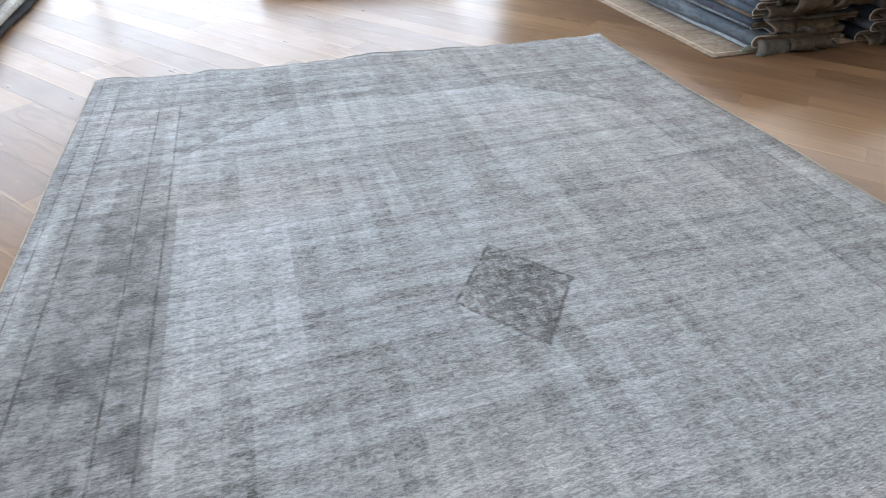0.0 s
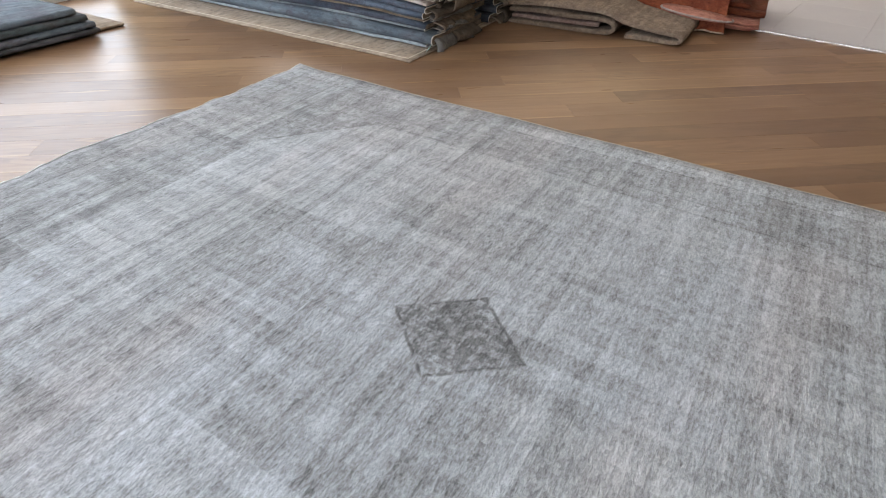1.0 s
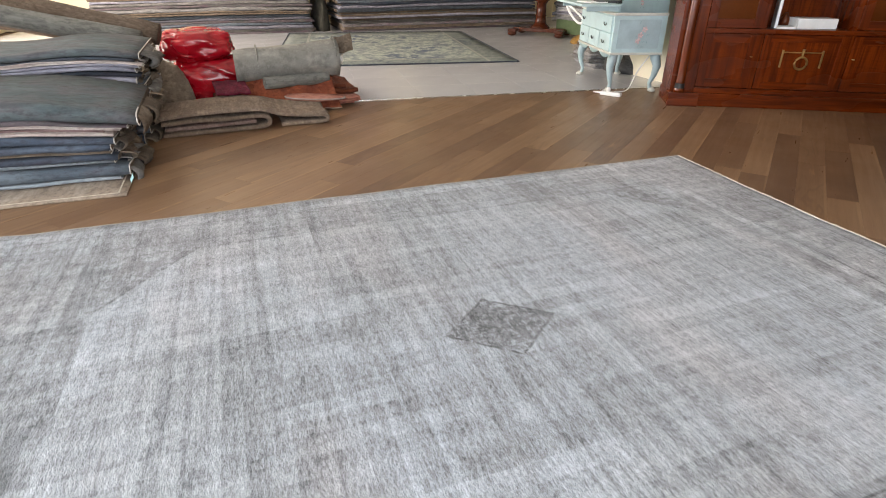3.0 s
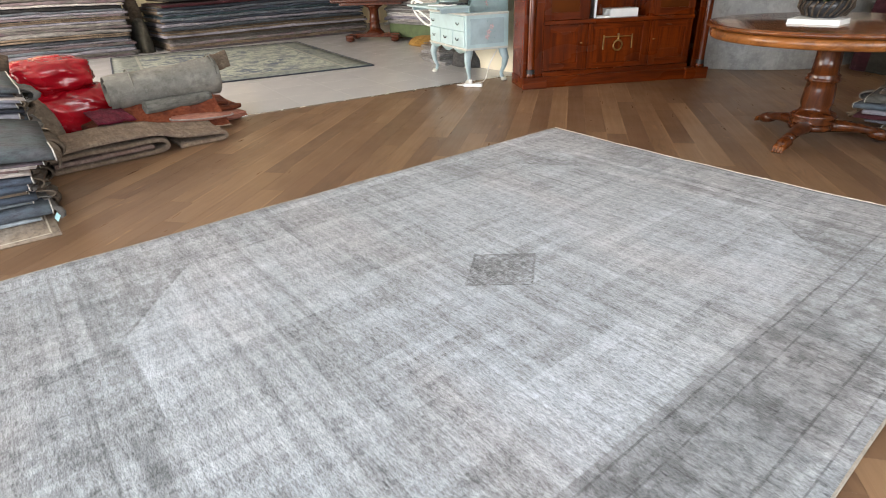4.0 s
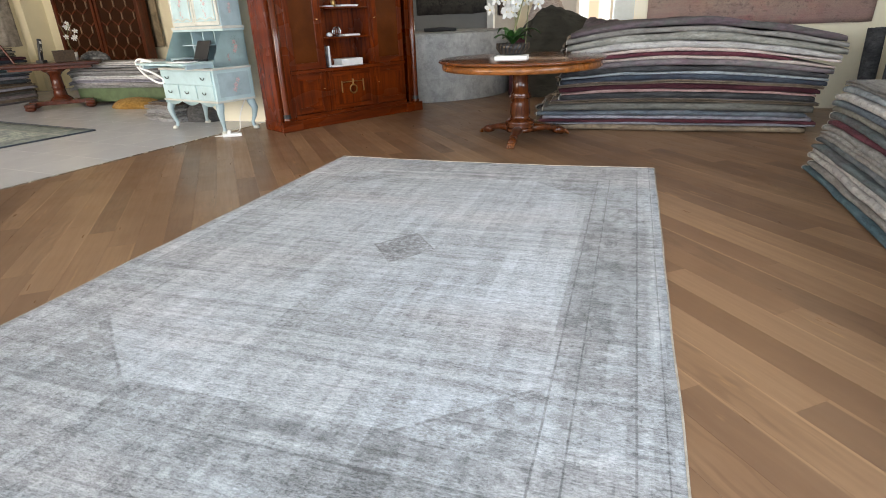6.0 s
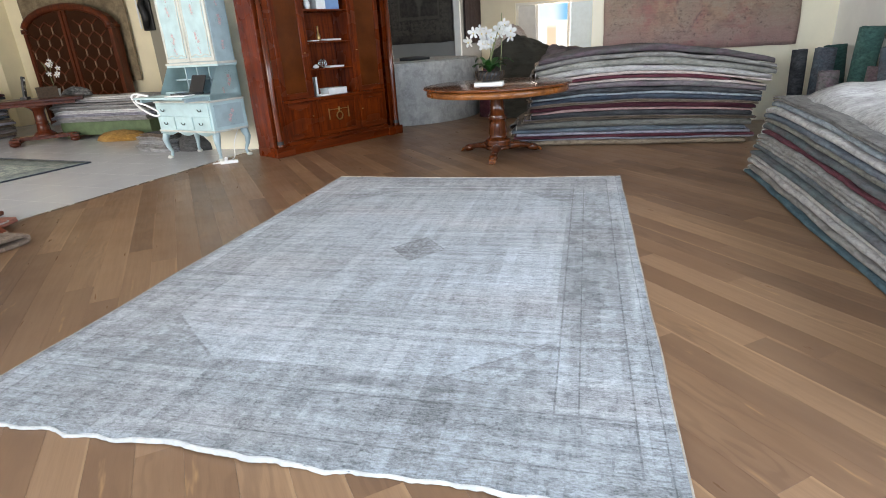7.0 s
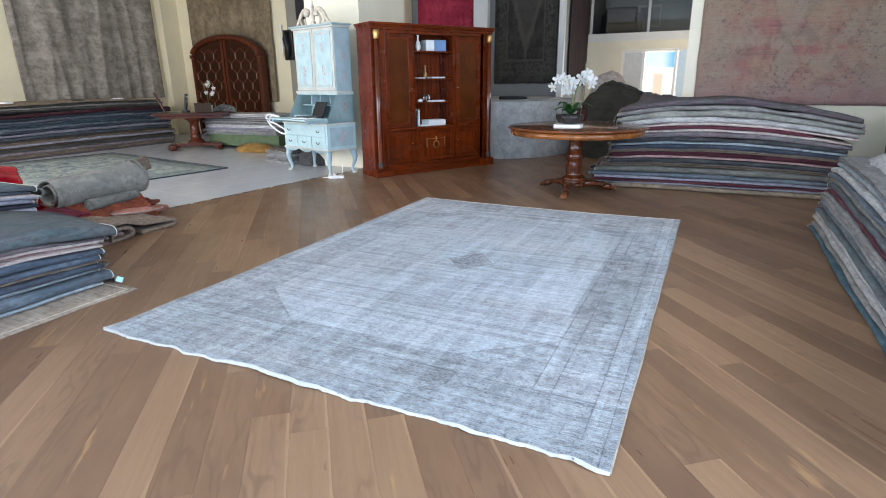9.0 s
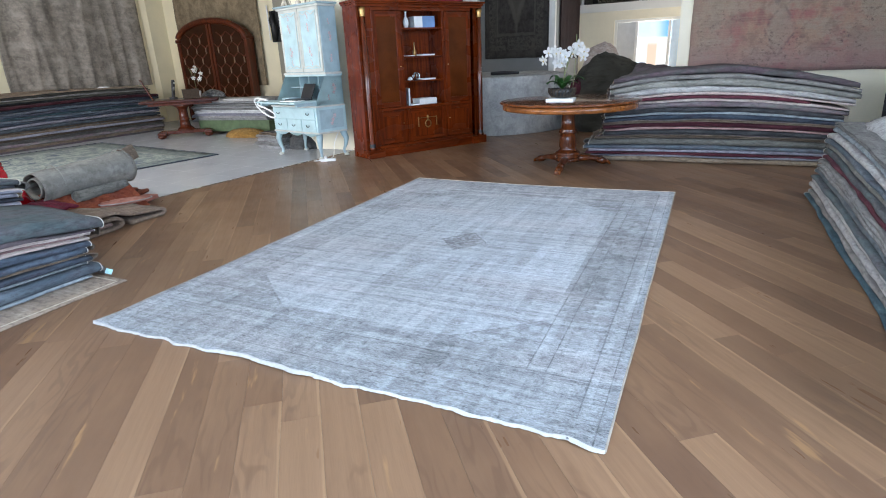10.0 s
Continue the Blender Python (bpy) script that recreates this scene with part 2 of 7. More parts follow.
    # thin frame lines, broken by wear
    brk = g.noise(g.scaled(o, (14, 14, 1)), 1.0, 4, 0.7, 0.42, 0.58)
    lines = g.line(mx, 1.4045, 0.0012, 0.003)
    for at, half, end in ((1.3145, 0.002, 1.93), (1.1145, 0.0015, 1.66), (1.0245, 0.002, 1.66)):
        side = mul(g.line(add(mx, mul(wob, 0.12)), at, half, 0.004), g.ramp(my, end, end + 0.01, 1.0, 0.0))
        lines = g.math("MAXIMUM", lines, side)
    inside = g.ramp(mx, 1.32, 1.33, 1.0, 0.0)
    for at, half in ((1.6535, 0.002), (1.93, 0.001)):
        lines = g.math("MAXIMUM", lines, mul(g.line(add(my, mul(wob, 0.15)), at, half, 0.006), inside))
    lines = mul(lines, g.ramp(x, 1.2, 2.2, 0.85, 0.5))
    v = mul(v, sub_(1.0, mul(mul(lines, g.ramp(brk, 0.0, 1.0, 0.45, 1.0)), 0.60)))
    strip = mul(g.line(myw, 1.555, 0.02, 0.02), g.noise(g.scaled(o, (2.6, 0.4, 1)), 1.0, 2, 0.5, 0.42, 0.55))
    v = mul(v, sub_(1.0, mul(mul(strip, g.ramp(mx, 1.0, 1.03, 1.0, 0.0)), 0.34)))
    # corner pieces of the field
    diag = add(add(mx, mul(my, 1.24)), mul(wob, 0.6))
    free = sub_(1.0, border)
    v = mul(v, sub_(1.0, mul(mul(g.ramp(diag, 2.385, 2.41), free), g.ramp(fig, 0, 1, 0.13, 0.40))))
    v = mul(v, sub_(1.0, mul(mul(mul(g.line(diag, 2.40, 0.004, 0.014), free), brk), 0.42)))
    # the diamond in the middle
    dx = g.math("DIVIDE", g.math("ABSOLUTE", sub_(x, 1.468)), 0.19)
    dy = g.math("DIVIDE", g.math("ABSOLUTE", sub_(y, 1.433)), 0.228)
    dd = add(add(dx, dy), mul(wob, 3.0))
    blob = g.noise(o, 34, 4, 0.75, 0.42, 0.56)
    v = mul(v, sub_(1.0, mul(g.ramp(dd, 0.95, 1.0, 1.0, 0.0), g.ramp(blob, 0, 1, 0.10, 0.50))))
    v = mul(v, sub_(1.0, mul(g.line(dd, 0.975, 0.015, 0.04), g.ramp(brk, 0, 1, 0.15, 0.55))))
    v = g.math("MAXIMUM", v, 0.22)
    dash = mul(g.math("MAXIMUM", knots(mul(col(34.0), 0.71), mul(row(150.0), 0.63), 0.60, 0.64), knots(mul(col(110.0), 0.63), mul(row(30.0), 0.77), 0.62, 0.66)), g.ramp(fig, 0.2, 0.6))
    v = mul(v, sub_(1.0, mul(dash, g.ramp(border, 0, 1, 0.08, 0.26))))
    # worn knots show the warmer foundation, the pile itself is a cool grey
    tint = g.mix(g.ramp(v, 0.68, 1.02), (0.314, 0.330, 0.344), (0.305, 0.334, 0.364))
    tint = g.mix(g.noise(o, 0.9, 3, 0.6, 0.38, 0.62), tint, (0.310, 0.331, 0.348))
    tint = g.mix(mul(g.noise(g.scaled(o, (0.5, 1.3, 1)), 1.0, 3, 0.6, 0.46, 0.62), 0.6), tint, (0.334, 0.326, 0.333))
    c = g.mix(1.0, tint, g.vec(v, v, v), "MULTIPLY")
    g.done(c, 0.9, 0.0, 0.2, None, 0.25)
    g.bump(add(weave[11][0], add(mul(weave[12][0], 0.9), add(mul(weave[13][0], 0.6), mul(lines, -1.2)))), 0.5, 0.003)
    return mat


def make_hung(name, c1, c2, c3, dark, axis=(1.2, 1, 30), centre=None, size=(0.8, 1.2), mid=(0.3, 0.28, 0.25), rim=0.0, frame_at=None):
    """A hung rug with weft streaks, worn patches and, if asked for, a medallion."""
    mat, g = build(name)
    o = g.obj()
    p = g.xyz(o)
    weft = g.noise(g.scaled(o, axis), 1.0, 4, 0.6, 0.33, 0.67)
    cloud = g.noise(o, 1.3, 4, 0.6, 0.34, 0.66)
    motif = g.noise(o, 7.0, 5, 0.7, 0.43, 0.62)
    fine = g.noise(o, 90, 2, 0.7, 0.3, 0.7)
    c = g.mix(cloud, c1, c2)
    c = g.mix(g.math("MULTIPLY", weft, 0.7), c, c3)
    c = g.mix(g.math("MULTIPLY", motif, 0.55), c, dark)
    spot = g.noise(o, 22, 4, 0.72, 0.50, 0.64)
    c = g.mix(g.math("MULTIPLY", spot, 0.25), c, shade(c2, 1.3))
    blot = g.noise(o, 2.6, 5, 0.68, 0.48, 0.66)
    c = g.mix(g.math("MULTIPLY", blot, 0.5), c, shade(c2, 1.3))
    if frame_at:
        # guard stripes and a paler border inside the rug's edge
        ex = g.math("MINIMUM", p[0], g.math("SUBTRACT", frame_at[0], p[0]))
        ez = g.math("MINIMUM", p[2], g.math("SUBTRACT", frame_at[1], p[2]))
        e = g.math("ADD", g.math("MINIMUM", ex, g.math("MULTIPLY", ez, 0.6)), g.math("MULTIPLY", g.math("SUBTRACT", g.noise(o, 9.0, 2), 0.5), 0.04))
        band = g.math("MULTIPLY", g.ramp(e, 0.09, 0.11), g.ramp(e, 0.25, 0.27, 1.0, 0.0))
        c = g.mix(g.math("MULTIPLY", band, g.noise(o, 15.0, 4, 0.7, 0.42, 0.58)), c, shade(mid, 0.8))
        c = g.mix(g.math("MULTIPLY", g.line(e, 0.29, 0.012, 0.012), 0.6), c, mid)
    if centre:
        w = g.math("MULTIPLY", g.math("SUBTRACT", g.noise(o, 4.0, 2), 0.5), 0.35)
        ax = g.math("DIVIDE", g.math("ABSOLUTE", g.math("SUBTRACT", p[0], centre[0])), size[0])
        az = g.math("DIVIDE", g.math("ABSOLUTE", g.math("SUBTRACT", p[2], centre[1])), size[1])
        d = g.math("ADD", g.math("ADD", ax, az), w)
        c = g.mix(g.ramp(d, 0.8, 1.1, 0.5, 0.0), c, mid)
        c = g.mix(g.math("MULTIPLY", g.line(d, 1.0, 0.04, 0.14), rim), c, shade(mid, 1.3))
    c = g.mix(g.math("MULTIPLY", fine, 0.12), c, shade(c2, 1.25))
    g.done(c, 0.95, 0.0, 0.1, None, 0.05)
    g.bump(g.math("ADD", fine, weft), 0.35, 0.003)
    return mat


M_PARQUET = make_parquet()
M_TILE = make_tile()
M_RUG = make_washed_rug()
M_WALL = plain("cream_plaster", (0.79, 0.705, 0.485), 0.85, 0, 0.05, 2.0, 0.1)
M_WHITE = plain("white_plaster", (0.80, 0.79, 0.74), 0.8, 0, 0.05, 2.0, 0.1)
M_PIER = plain("pale_cream_paint", (0.83, 0.77, 0.60), 0.7, 0, 0.05, 2.0, 0.1)
# shade put into the colour: a dull tone for surfaces that get little light
M_SHADED = plain("olive_grey_shaded", (0.28, 0.26, 0.20), 0.85, 0, 0.06, 2.0, 0.1)
M_PANE = plain("frosted_glass", (0.62, 0.74, 0.84), 0.4, 0, 0.05)
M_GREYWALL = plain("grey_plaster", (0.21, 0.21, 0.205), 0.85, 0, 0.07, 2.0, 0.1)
M_CEIL = plain("ceiling_paint", (0.66, 0.645, 0.60), 0.9, 0, 0.04, 2.0, 0.1)
M_FRAME = plain("window_paint", (0.62, 0.62, 0.60), 0.4, 0, 0.05)
M_GROUT = plain("grout", (0.50, 0.50, 0.51), 0.6)
M_UNDER = plain("joint_dark", (0.12, 0.072, 0.042), 0.9)
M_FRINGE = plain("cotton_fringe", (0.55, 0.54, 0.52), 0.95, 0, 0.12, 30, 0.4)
# far end: same cotton, the light on it put into a brighter colour
M_FRINGE_LIT = plain("lit_fringe", (0.82, 0.76, 0.65), 0.95, 0, 0.12, 30, 0.4)
M_BRASS = plain("brass", (0.50, 0.32, 0.12), 0.36, 1.0, 0.15)
M_MAHOG = wood("mahogany", (0.066, 0.0095, 0.0014), (0.205, 0.033, 0.0036), 0.22, coat=0.08)
M_MAHOG_V = wood("mahogany_upright", (0.066, 0.0095, 0.0014), (0.205, 0.033, 0.0036), 0.22, (22, 22, 1.3), 0.08)
M_MAHOG_C = wood("mahogany_polished", (0.055, 0.009, 0.002), (0.15, 0.028, 0.005), 0.12, (22, 22, 1.3), 0.6)
M_MAHOG_D = wood("mahogany_dark", (0.05, 0.011, 0.004), (0.12, 0.026, 0.008), 0.22, (26, 26, 1.5), 0.12)
M_REDWOOD = wood("red_brown_wood", (0.026, 0.0055, 0.003), (0.080, 0.017, 0.007), 0.3, (2.0, 22, 22), 0.15)
# upright glazing bars: their glint is put into the pale colour
M_BAR_GLINT = wood("bar_wood_glint", (0.20, 0.12, 0.07), (0.36, 0.24, 0.15), 0.4, (22, 22, 2.0), 0.0)
M_LEATHER = plain("black_leather", (0.008, 0.008, 0.008), 0.8, 0, 0.1, 9, 0.15, None, 0.1)
# the gallery's dim light is put into this dark wall colour
M_GALLERY = plain("gallery_dimness_tone", (0.17, 0.165, 0.145), 0.9, 0, 0.07, 2.0, 0.1)
M_BIND = plain("pale_binding", (0.56, 0.53, 0.48), 0.95, 0, 0.25, 40, 0.4)
M_IVORY = plain("worn_ivory_paint", (0.60, 0.53, 0.42), 0.55, 0, 0.2, 16, 0.3)
M_TABLE = wood("table_walnut", (0.09, 0.022, 0.005), (0.24, 0.070, 0.014), 0.14, (2.0, 22, 22), 0.6)
M_TABLE_D = wood("table_walnut_dark", (0.042, 0.010, 0.003), (0.135, 0.036, 0.009), 0.2, (20, 20, 2.0), 0.5)
M_TABLE_L = wood("table_walnut_light", (0.13, 0.040, 0.009), (0.36, 0.125, 0.028), 0.25, (2.0, 22, 22), 0.3)
M_OAK_D = wood("old_walnut", (0.058, 0.012, 0.004), (0.165, 0.038, 0.011), 0.3, (22, 22, 1.5), 0.15)
M_GLASSDEEP = plain("dark_bookcase_glass", (0.038, 0.014, 0.006), 0.15, 0, 0.15, 3, 0, spec=0.2)
M_GLASSDARK = plain("smoked_glass_back", (0.095, 0.024, 0.005), 0.14, 0, 0.25, 3, 0, spec=0.22)
M_BLUE = plain("pale_blue_paint", (0.45, 0.595, 0.605), 0.5, 0, 0.10, 6)
M_BLUE_D = plain("grey_blue_paint", (0.365, 0.475, 0.50), 0.5, 0, 0.12, 6)
M_CREAMPAINT = plain("ivory_paint", (0.56, 0.56, 0.50), 0.5, 0, 0.1, 8)
M_SPRAYLEAF = plain("sage_leaf_paint", (0.29, 0.42, 0.43), 0.55, 0, 0.2, 40)
M_ROSE = plain("rose_paint", (0.62, 0.43, 0.42), 0.55, 0, 0.25, 40)
M_IRON = plain("dark_iron", (0.03, 0.03, 0.03), 0.5, 0.6)
M_BLACK = plain("black_plastic", (0.02, 0.02, 0.022), 0.35)
M_PAPER = plain("white_paper", (0.82, 0.82, 0.80), 0.7, 0, 0.05)
M_PORC = plain("white_porcelain", (0.80, 0.80, 0.78), 0.2, 0, 0.04)
M_BOOKBLUE = plain("blue_cloth_board", (0.18, 0.30, 0.52), 0.6)
M_SILVER = plain("silver", (0.6, 0.6, 0.58), 0.25, 1.0)
M_LEAF = plain("orchid_leaf", (0.05, 0.17, 0.035), 0.35, 0, 0.3, 20)
M_STEM = plain("orchid_stem", (0.14, 0.16, 0.06), 0.5)
M_PETAL = plain("orchid_petal", (0.86, 0.86, 0.84), 0.6, 0, 0.05, 30)
M_LIP = plain("orchid_lip", (0.70, 0.55, 0.20), 0.6)
M_SOIL = plain("bark_mulch", (0.06, 0.04, 0.025), 0.95, 0, 0.4, 30, 0.6)
M_REDBAG = plain("red_plastic_bag", (0.40, 0.005, 0.014), 0.24, 0, 0.3, 3.0, 1.0, 0.12)
M_GREENTRUNK = plain("green_painted_chest", (0.095, 0.14, 0.065), 0.6, 0, 0.2)
M_MUSTARD = pile("mustard_cloth", (0.42, 0.24, 0.06), (0.50, 0.30, 0.09), (0.34, 0.18, 0.05))
M_WHITECLOTH = pile("white_cloth", (0.66, 0.66, 0.65), (0.74, 0.74, 0.73), (0.55, 0.55, 0.55))
M_DARKCLOTH = pile("charcoal_cloth", (0.11, 0.11, 0.11), (0.15, 0.15, 0.145), (0.08, 0.08, 0.08))
M_TAG = plain("mint_paper_tag", (0.42, 0.66, 0.66), 0.6)

PILES = {
    "slate": pile("slate_blue_pile", (0.105, 0.135, 0.165), (0.165, 0.200, 0.228), (0.125, 0.115, 0.135)),
    "navy": pile("navy_pile", (0.055, 0.075, 0.105), (0.10, 0.125, 0.16), (0.075, 0.065, 0.085)),
    "ice": pile("ice_blue_pile", (0.30, 0.35, 0.38), (0.38, 0.42, 0.45), (0.23, 0.27, 0.30)),
    "sage": pile("sage_grey_pile", (0.155, 0.205, 0.215), (0.225, 0.272, 0.28), (0.235, 0.205, 0.22)),
    "lavender": pile("lavender_grey_pile", (0.29, 0.285, 0.335), (0.355, 0.35, 0.395), (0.23, 0.225, 0.28)),
    "mauve": pile("mauve_pile", (0.225, 0.155, 0.185), (0.27, 0.225, 0.24), (0.185, 0.215, 0.185)),
    "cream": pile("cream_pink_pile", (0.50, 0.42, 0.38), (0.56, 0.50, 0.46), (0.42, 0.32, 0.29)),
    "pink": pile("dusty_pink_pile", (0.38, 0.235, 0.22), (0.44, 0.30, 0.28), (0.28, 0.16, 0.16)),
    "maroon": pile("maroon_pile", (0.115, 0.032, 0.045), (0.165, 0.055, 0.07), (0.07, 0.022, 0.033)),
    "grey": pile("grey_pile", (0.235, 0.225, 0.21), (0.31, 0.30, 0.28), (0.17, 0.155, 0.15)),
    "silver": pile("silver_grey_pile", (0.46, 0.45, 0.435), (0.56, 0.55, 0.53), (0.37, 0.35, 0.345)),
    "char": pile("charcoal_pile", (0.055, 0.057, 0.06), (0.10, 0.10, 0.105), (0.035, 0.036, 0.04)),
    "teal": pile("dark_teal_pile", (0.06, 0.11, 0.13), (0.10, 0.155, 0.175), (0.045, 0.075, 0.095)),
    "taupe": pile("taupe_pile", (0.31, 0.235, 0.165), (0.38, 0.30, 0.215), (0.24, 0.175, 0.12)),
    "drab": pile("drab_taupe_pile", (0.205, 0.150, 0.110), (0.260, 0.198, 0.148), (0.150, 0.106, 0.080), blot=9.0),
    "drabpink": pile("drab_pink_pile", (0.27, 0.185, 0.155), (0.32, 0.23, 0.20), (0.20, 0.13, 0.11), blot=9.0),
    "tan": pile("tan_pile", (0.45, 0.35, 0.27), (0.53, 0.43, 0.34), (0.37, 0.275, 0.205)),
    "rust": pile("rust_pile", (0.23, 0.060, 0.030), (0.29, 0.088, 0.042), (0.14, 0.030, 0.018)),
    "coral": pile("coral_pile", (0.44, 0.17, 0.12), (0.50, 0.23, 0.165), (0.34, 0.11, 0.08)),
    "olive": pile("olive_grey_pile", (0.075, 0.072, 0.058), (0.105, 0.10, 0.082), (0.06, 0.057, 0.047), (1.0, 5, 5), 0.15, False, 1.5),
    "moss": pile("moss_grey_pile", (0.27, 0.265, 0.235), (0.34, 0.335, 0.30), (0.20, 0.195, 0.175)),
    "white": pile("white_cotton", (0.60, 0.60, 0.60), (0.68, 0.68, 0.68), (0.48, 0.48, 0.49)),
    "green": pile("bottle_green_pile", (0.05, 0.115, 0.10), (0.08, 0.16, 0.14), (0.04, 0.09, 0.085)),
    "brown": pile("brown_backing", (0.20, 0.155, 0.115), (0.27, 0.215, 0.165), (0.14, 0.105, 0.078)),
}

# ---- mesh helpers ----
def obj_from(name, bm, mats, parent=None, smooth=False):
    me = bpy.data.meshes.new(name)
    bm.normal_update()
    bm.to_mesh(me)
    bm.free()
    for m in mats if isinstance(mats, (list, tuple)) else [mats]:
        me.materials.append(m)
    if smooth:
        for poly in me.polygons:
            poly.use_smooth = True
    ob = new(name, me)
    if parent:
        ob.parent = parent
    return ob


def part(name, bm, material, parent, label="", smooth=False):
    ob = obj_from(name, bm, material, parent, smooth)
    return tagged(ob, label) if label else ob


def thing(name, label, category, m=None, group=""):
    ob = new(name)
    if m is not None:
        ob.matrix_world = m
    return tagged(ob, label, category, group)


def fixed(name, bm, material, label="", category=""):
    return tagged(obj_from(name, bm, material), label, category, "", "structure")


def box(x0, y0, z0, x1, y1, z1, bev=0.0, bm=None, mi=0):
    bm = bm or bmesh.new()
    vs = [bm.verts.new((x, y, z)) for z in (z0, z1) for x, y in ((x0, y0), (x1, y0), (x1, y1), (x0, y1))]
    fs = [bm.faces.new([vs[i] for i in q]) for q in ((3, 2, 1, 0), (4, 5, 6, 7), (0, 1, 5, 4), (1, 2, 6, 5), (2, 3, 7, 6), (3, 0, 4, 7))]
    for f in fs:
        f.material_index = mi
    if bev:
        es = {e for f in fs for e in f.edges}
        bmesh.ops.bevel(bm, geom=list(es), offset=bev, segments=2, affect="EDGES", profile=0.6)
    return bm


def lathe(profile, n=28, bm=None, at=(0, 0, 0)):
    """A turned body from (radius, height) pairs."""
    bm = bm or bmesh.new()
    rings = []
    for r, z in profile:
        if r < 1e-5:
            rings.append([bm.verts.new((at[0], at[1], at[2] + z))])
        else:
            rings.append([bm.verts.new((at[0] + r * math.cos(2 * math.pi * i / n), at[1] + r * math.sin(2 * math.pi * i / n), at[2] + z)) for i in range(n)])
    for a, b in zip(rings, rings[1:]):
        for i in range(n):
            j = (i + 1) % n
            if len(a) == 1 and len(b) == 1:
                continue
            if len(a) == 1:
                bm.faces.new((a[0], b[j], b[i]))
            elif len(b) == 1:
                bm.faces.new((a[i], a[j], b[0]))
            else:
                bm.faces.new((a[i], a[j], b[j], b[i]))
    if len(rings[0]) > 1:
        bm.faces.new(rings[0][::-1])
    if len(rings[-1]) > 1:
        bm.faces.new(rings[-1])
    return bm


def tube(points, radii, n=10, bm=None, squash=1.0):
    """A round body along points, with a radius for each."""
    bm = bm or bmesh.new()
    pts = [Vector(p) for p in points]
    if not isinstance(radii, (list, tuple)):
        radii = [radii] * len(pts)
    rings = []
    for i, p in enumerate(pts):
        d = (pts[min(i + 1, len(pts) - 1)] - pts[max(i - 1, 0)]).normalized()
        up = Vector((0, 0, 1)) if abs(d.z) < 0.9 else Vector((1, 0, 0))
        a = d.cross(up).normalized()
        b = a.cross(d)
        rings.append([bm.verts.new(p + radii[i] * (a * math.cos(2 * math.pi * k / n) + b * squash * math.sin(2 * math.pi * k / n))) for k in range(n)])
    for a, b in zip(rings, rings[1:]):
        for k in range(n):
            j = (k + 1) % n
            bm.faces.new((a[k], a[j], b[j], b[k]))
    bm.faces.new(rings[0][::-1])
    bm.faces.new(rings[-1])
    bmesh.ops.recalc_face_normals(bm, faces=bm.faces)
    return bm


def sheet(w, h, nx, nz, fn, thick=0.008):
    """A hung or spread sheet: fn(u, v) gives the place of its front, u across and v up; closed with a thickness."""
    bm = bmesh.new()
    front = [[bm.verts.new(fn(w * i / nx, h * j / nz)) for i in range(nx + 1)] for j in range(nz + 1)]
    for j in range(nz):
        for i in range(nx):
            bm.faces.new((front[j][i], front[j][i + 1], front[j + 1][i + 1], front[j + 1][i]))
    bm.normal_update()
    bmesh.ops.solidify(bm, geom=list(bm.faces), thickness=thick)
    return bm


def n1(x, y=0.0, z=0.0):
    return noise.noise(Vector((x, y, z)))


# ---- shell of the showroom ----
TOP = 4.1


def wall(name, x0, y0, x1, y1, z0=0.0, z1=TOP, material=None, label="cream plastered wall of the showroom"):
    return fixed(name, box(x0, y0, z0, x1, y1, z1), material or M_WALL, label, "wall")


wall("wall_west", -3.05, -4.4, -2.8, 0.4, material=M_WHITE, label="white plastered side wall")
wall("wall_west_2", -3.05, 4.8, -2.8, 6.6, material=M_WHITE, label="white plastered side wall")
# opening for the added west window; this stretch stays out of view
wall("wall_west_3", -3.05, 0.4, -2.8, 4.8, 3.42, TOP, M_WHITE, "white lintel over the added side window")
wall("wall_west_4", -3.05, 0.4, -2.8, 4.8, 0.0, 0.3, M_WHITE, "low white sill wall under the added side window")
wall("wall_south", -2.8, -4.38, 0.33, -4.1, material=M_PIER, label="pale cream plastered wall with a free end")
# north front: two wide shop windows between piers
for i, (a, b) in enumerate(((-2.8, -2.5), (3.6, 5.3), (12.3, 14.05))):
    wall("wall_north_%d" % (i + 1), a, 6.4, b, 6.62, label="cream pier between the shop windows")
wall("wall_north_4", -2.5, 6.4, 3.6, 6.62, 3.42, TOP, label="cream lintel over the shop window")
wall("wall_north_5", 5.3, 6.4, 12.3, 6.62, 3.42, TOP, label="cream lintel over the shop window")


def shop_window(name, m, half, n, low=0.0):
    w = tagged(new(name), "tall shop window with slim painted frame", "window", "", "structure")
    w.matrix_world = m
    for a, b, c, d in ((-half, low, half, low + 0.10), (-half, 3.32, half, 3.42)):
        part("window_frame", box(a, -0.03, b, c, 0.0, d, 0.004), M_FRAME, w)
    for i in range(n + 1):
        x = -half + i * 2 * half / n
        x = min(max(x, -half + 0.025), half - 0.025)
        part("mullion", box(x - 0.025, -0.031, low + 0.10, x + 0.025, 0.001, 3.32, 0.004), M_FRAME, w)


shop_window("window_1", pose(0.55, 6.43, 0), 3.05, 3)
shop_window("window_2", pose(8.8, 6.43, 0), 3.5, 2)
# added west window, out of view, only there for its light
shop_window("window_added_west", pose(-2.9, 2.6, 0, 0, 0, 90), 2.2, 2, 0.3)

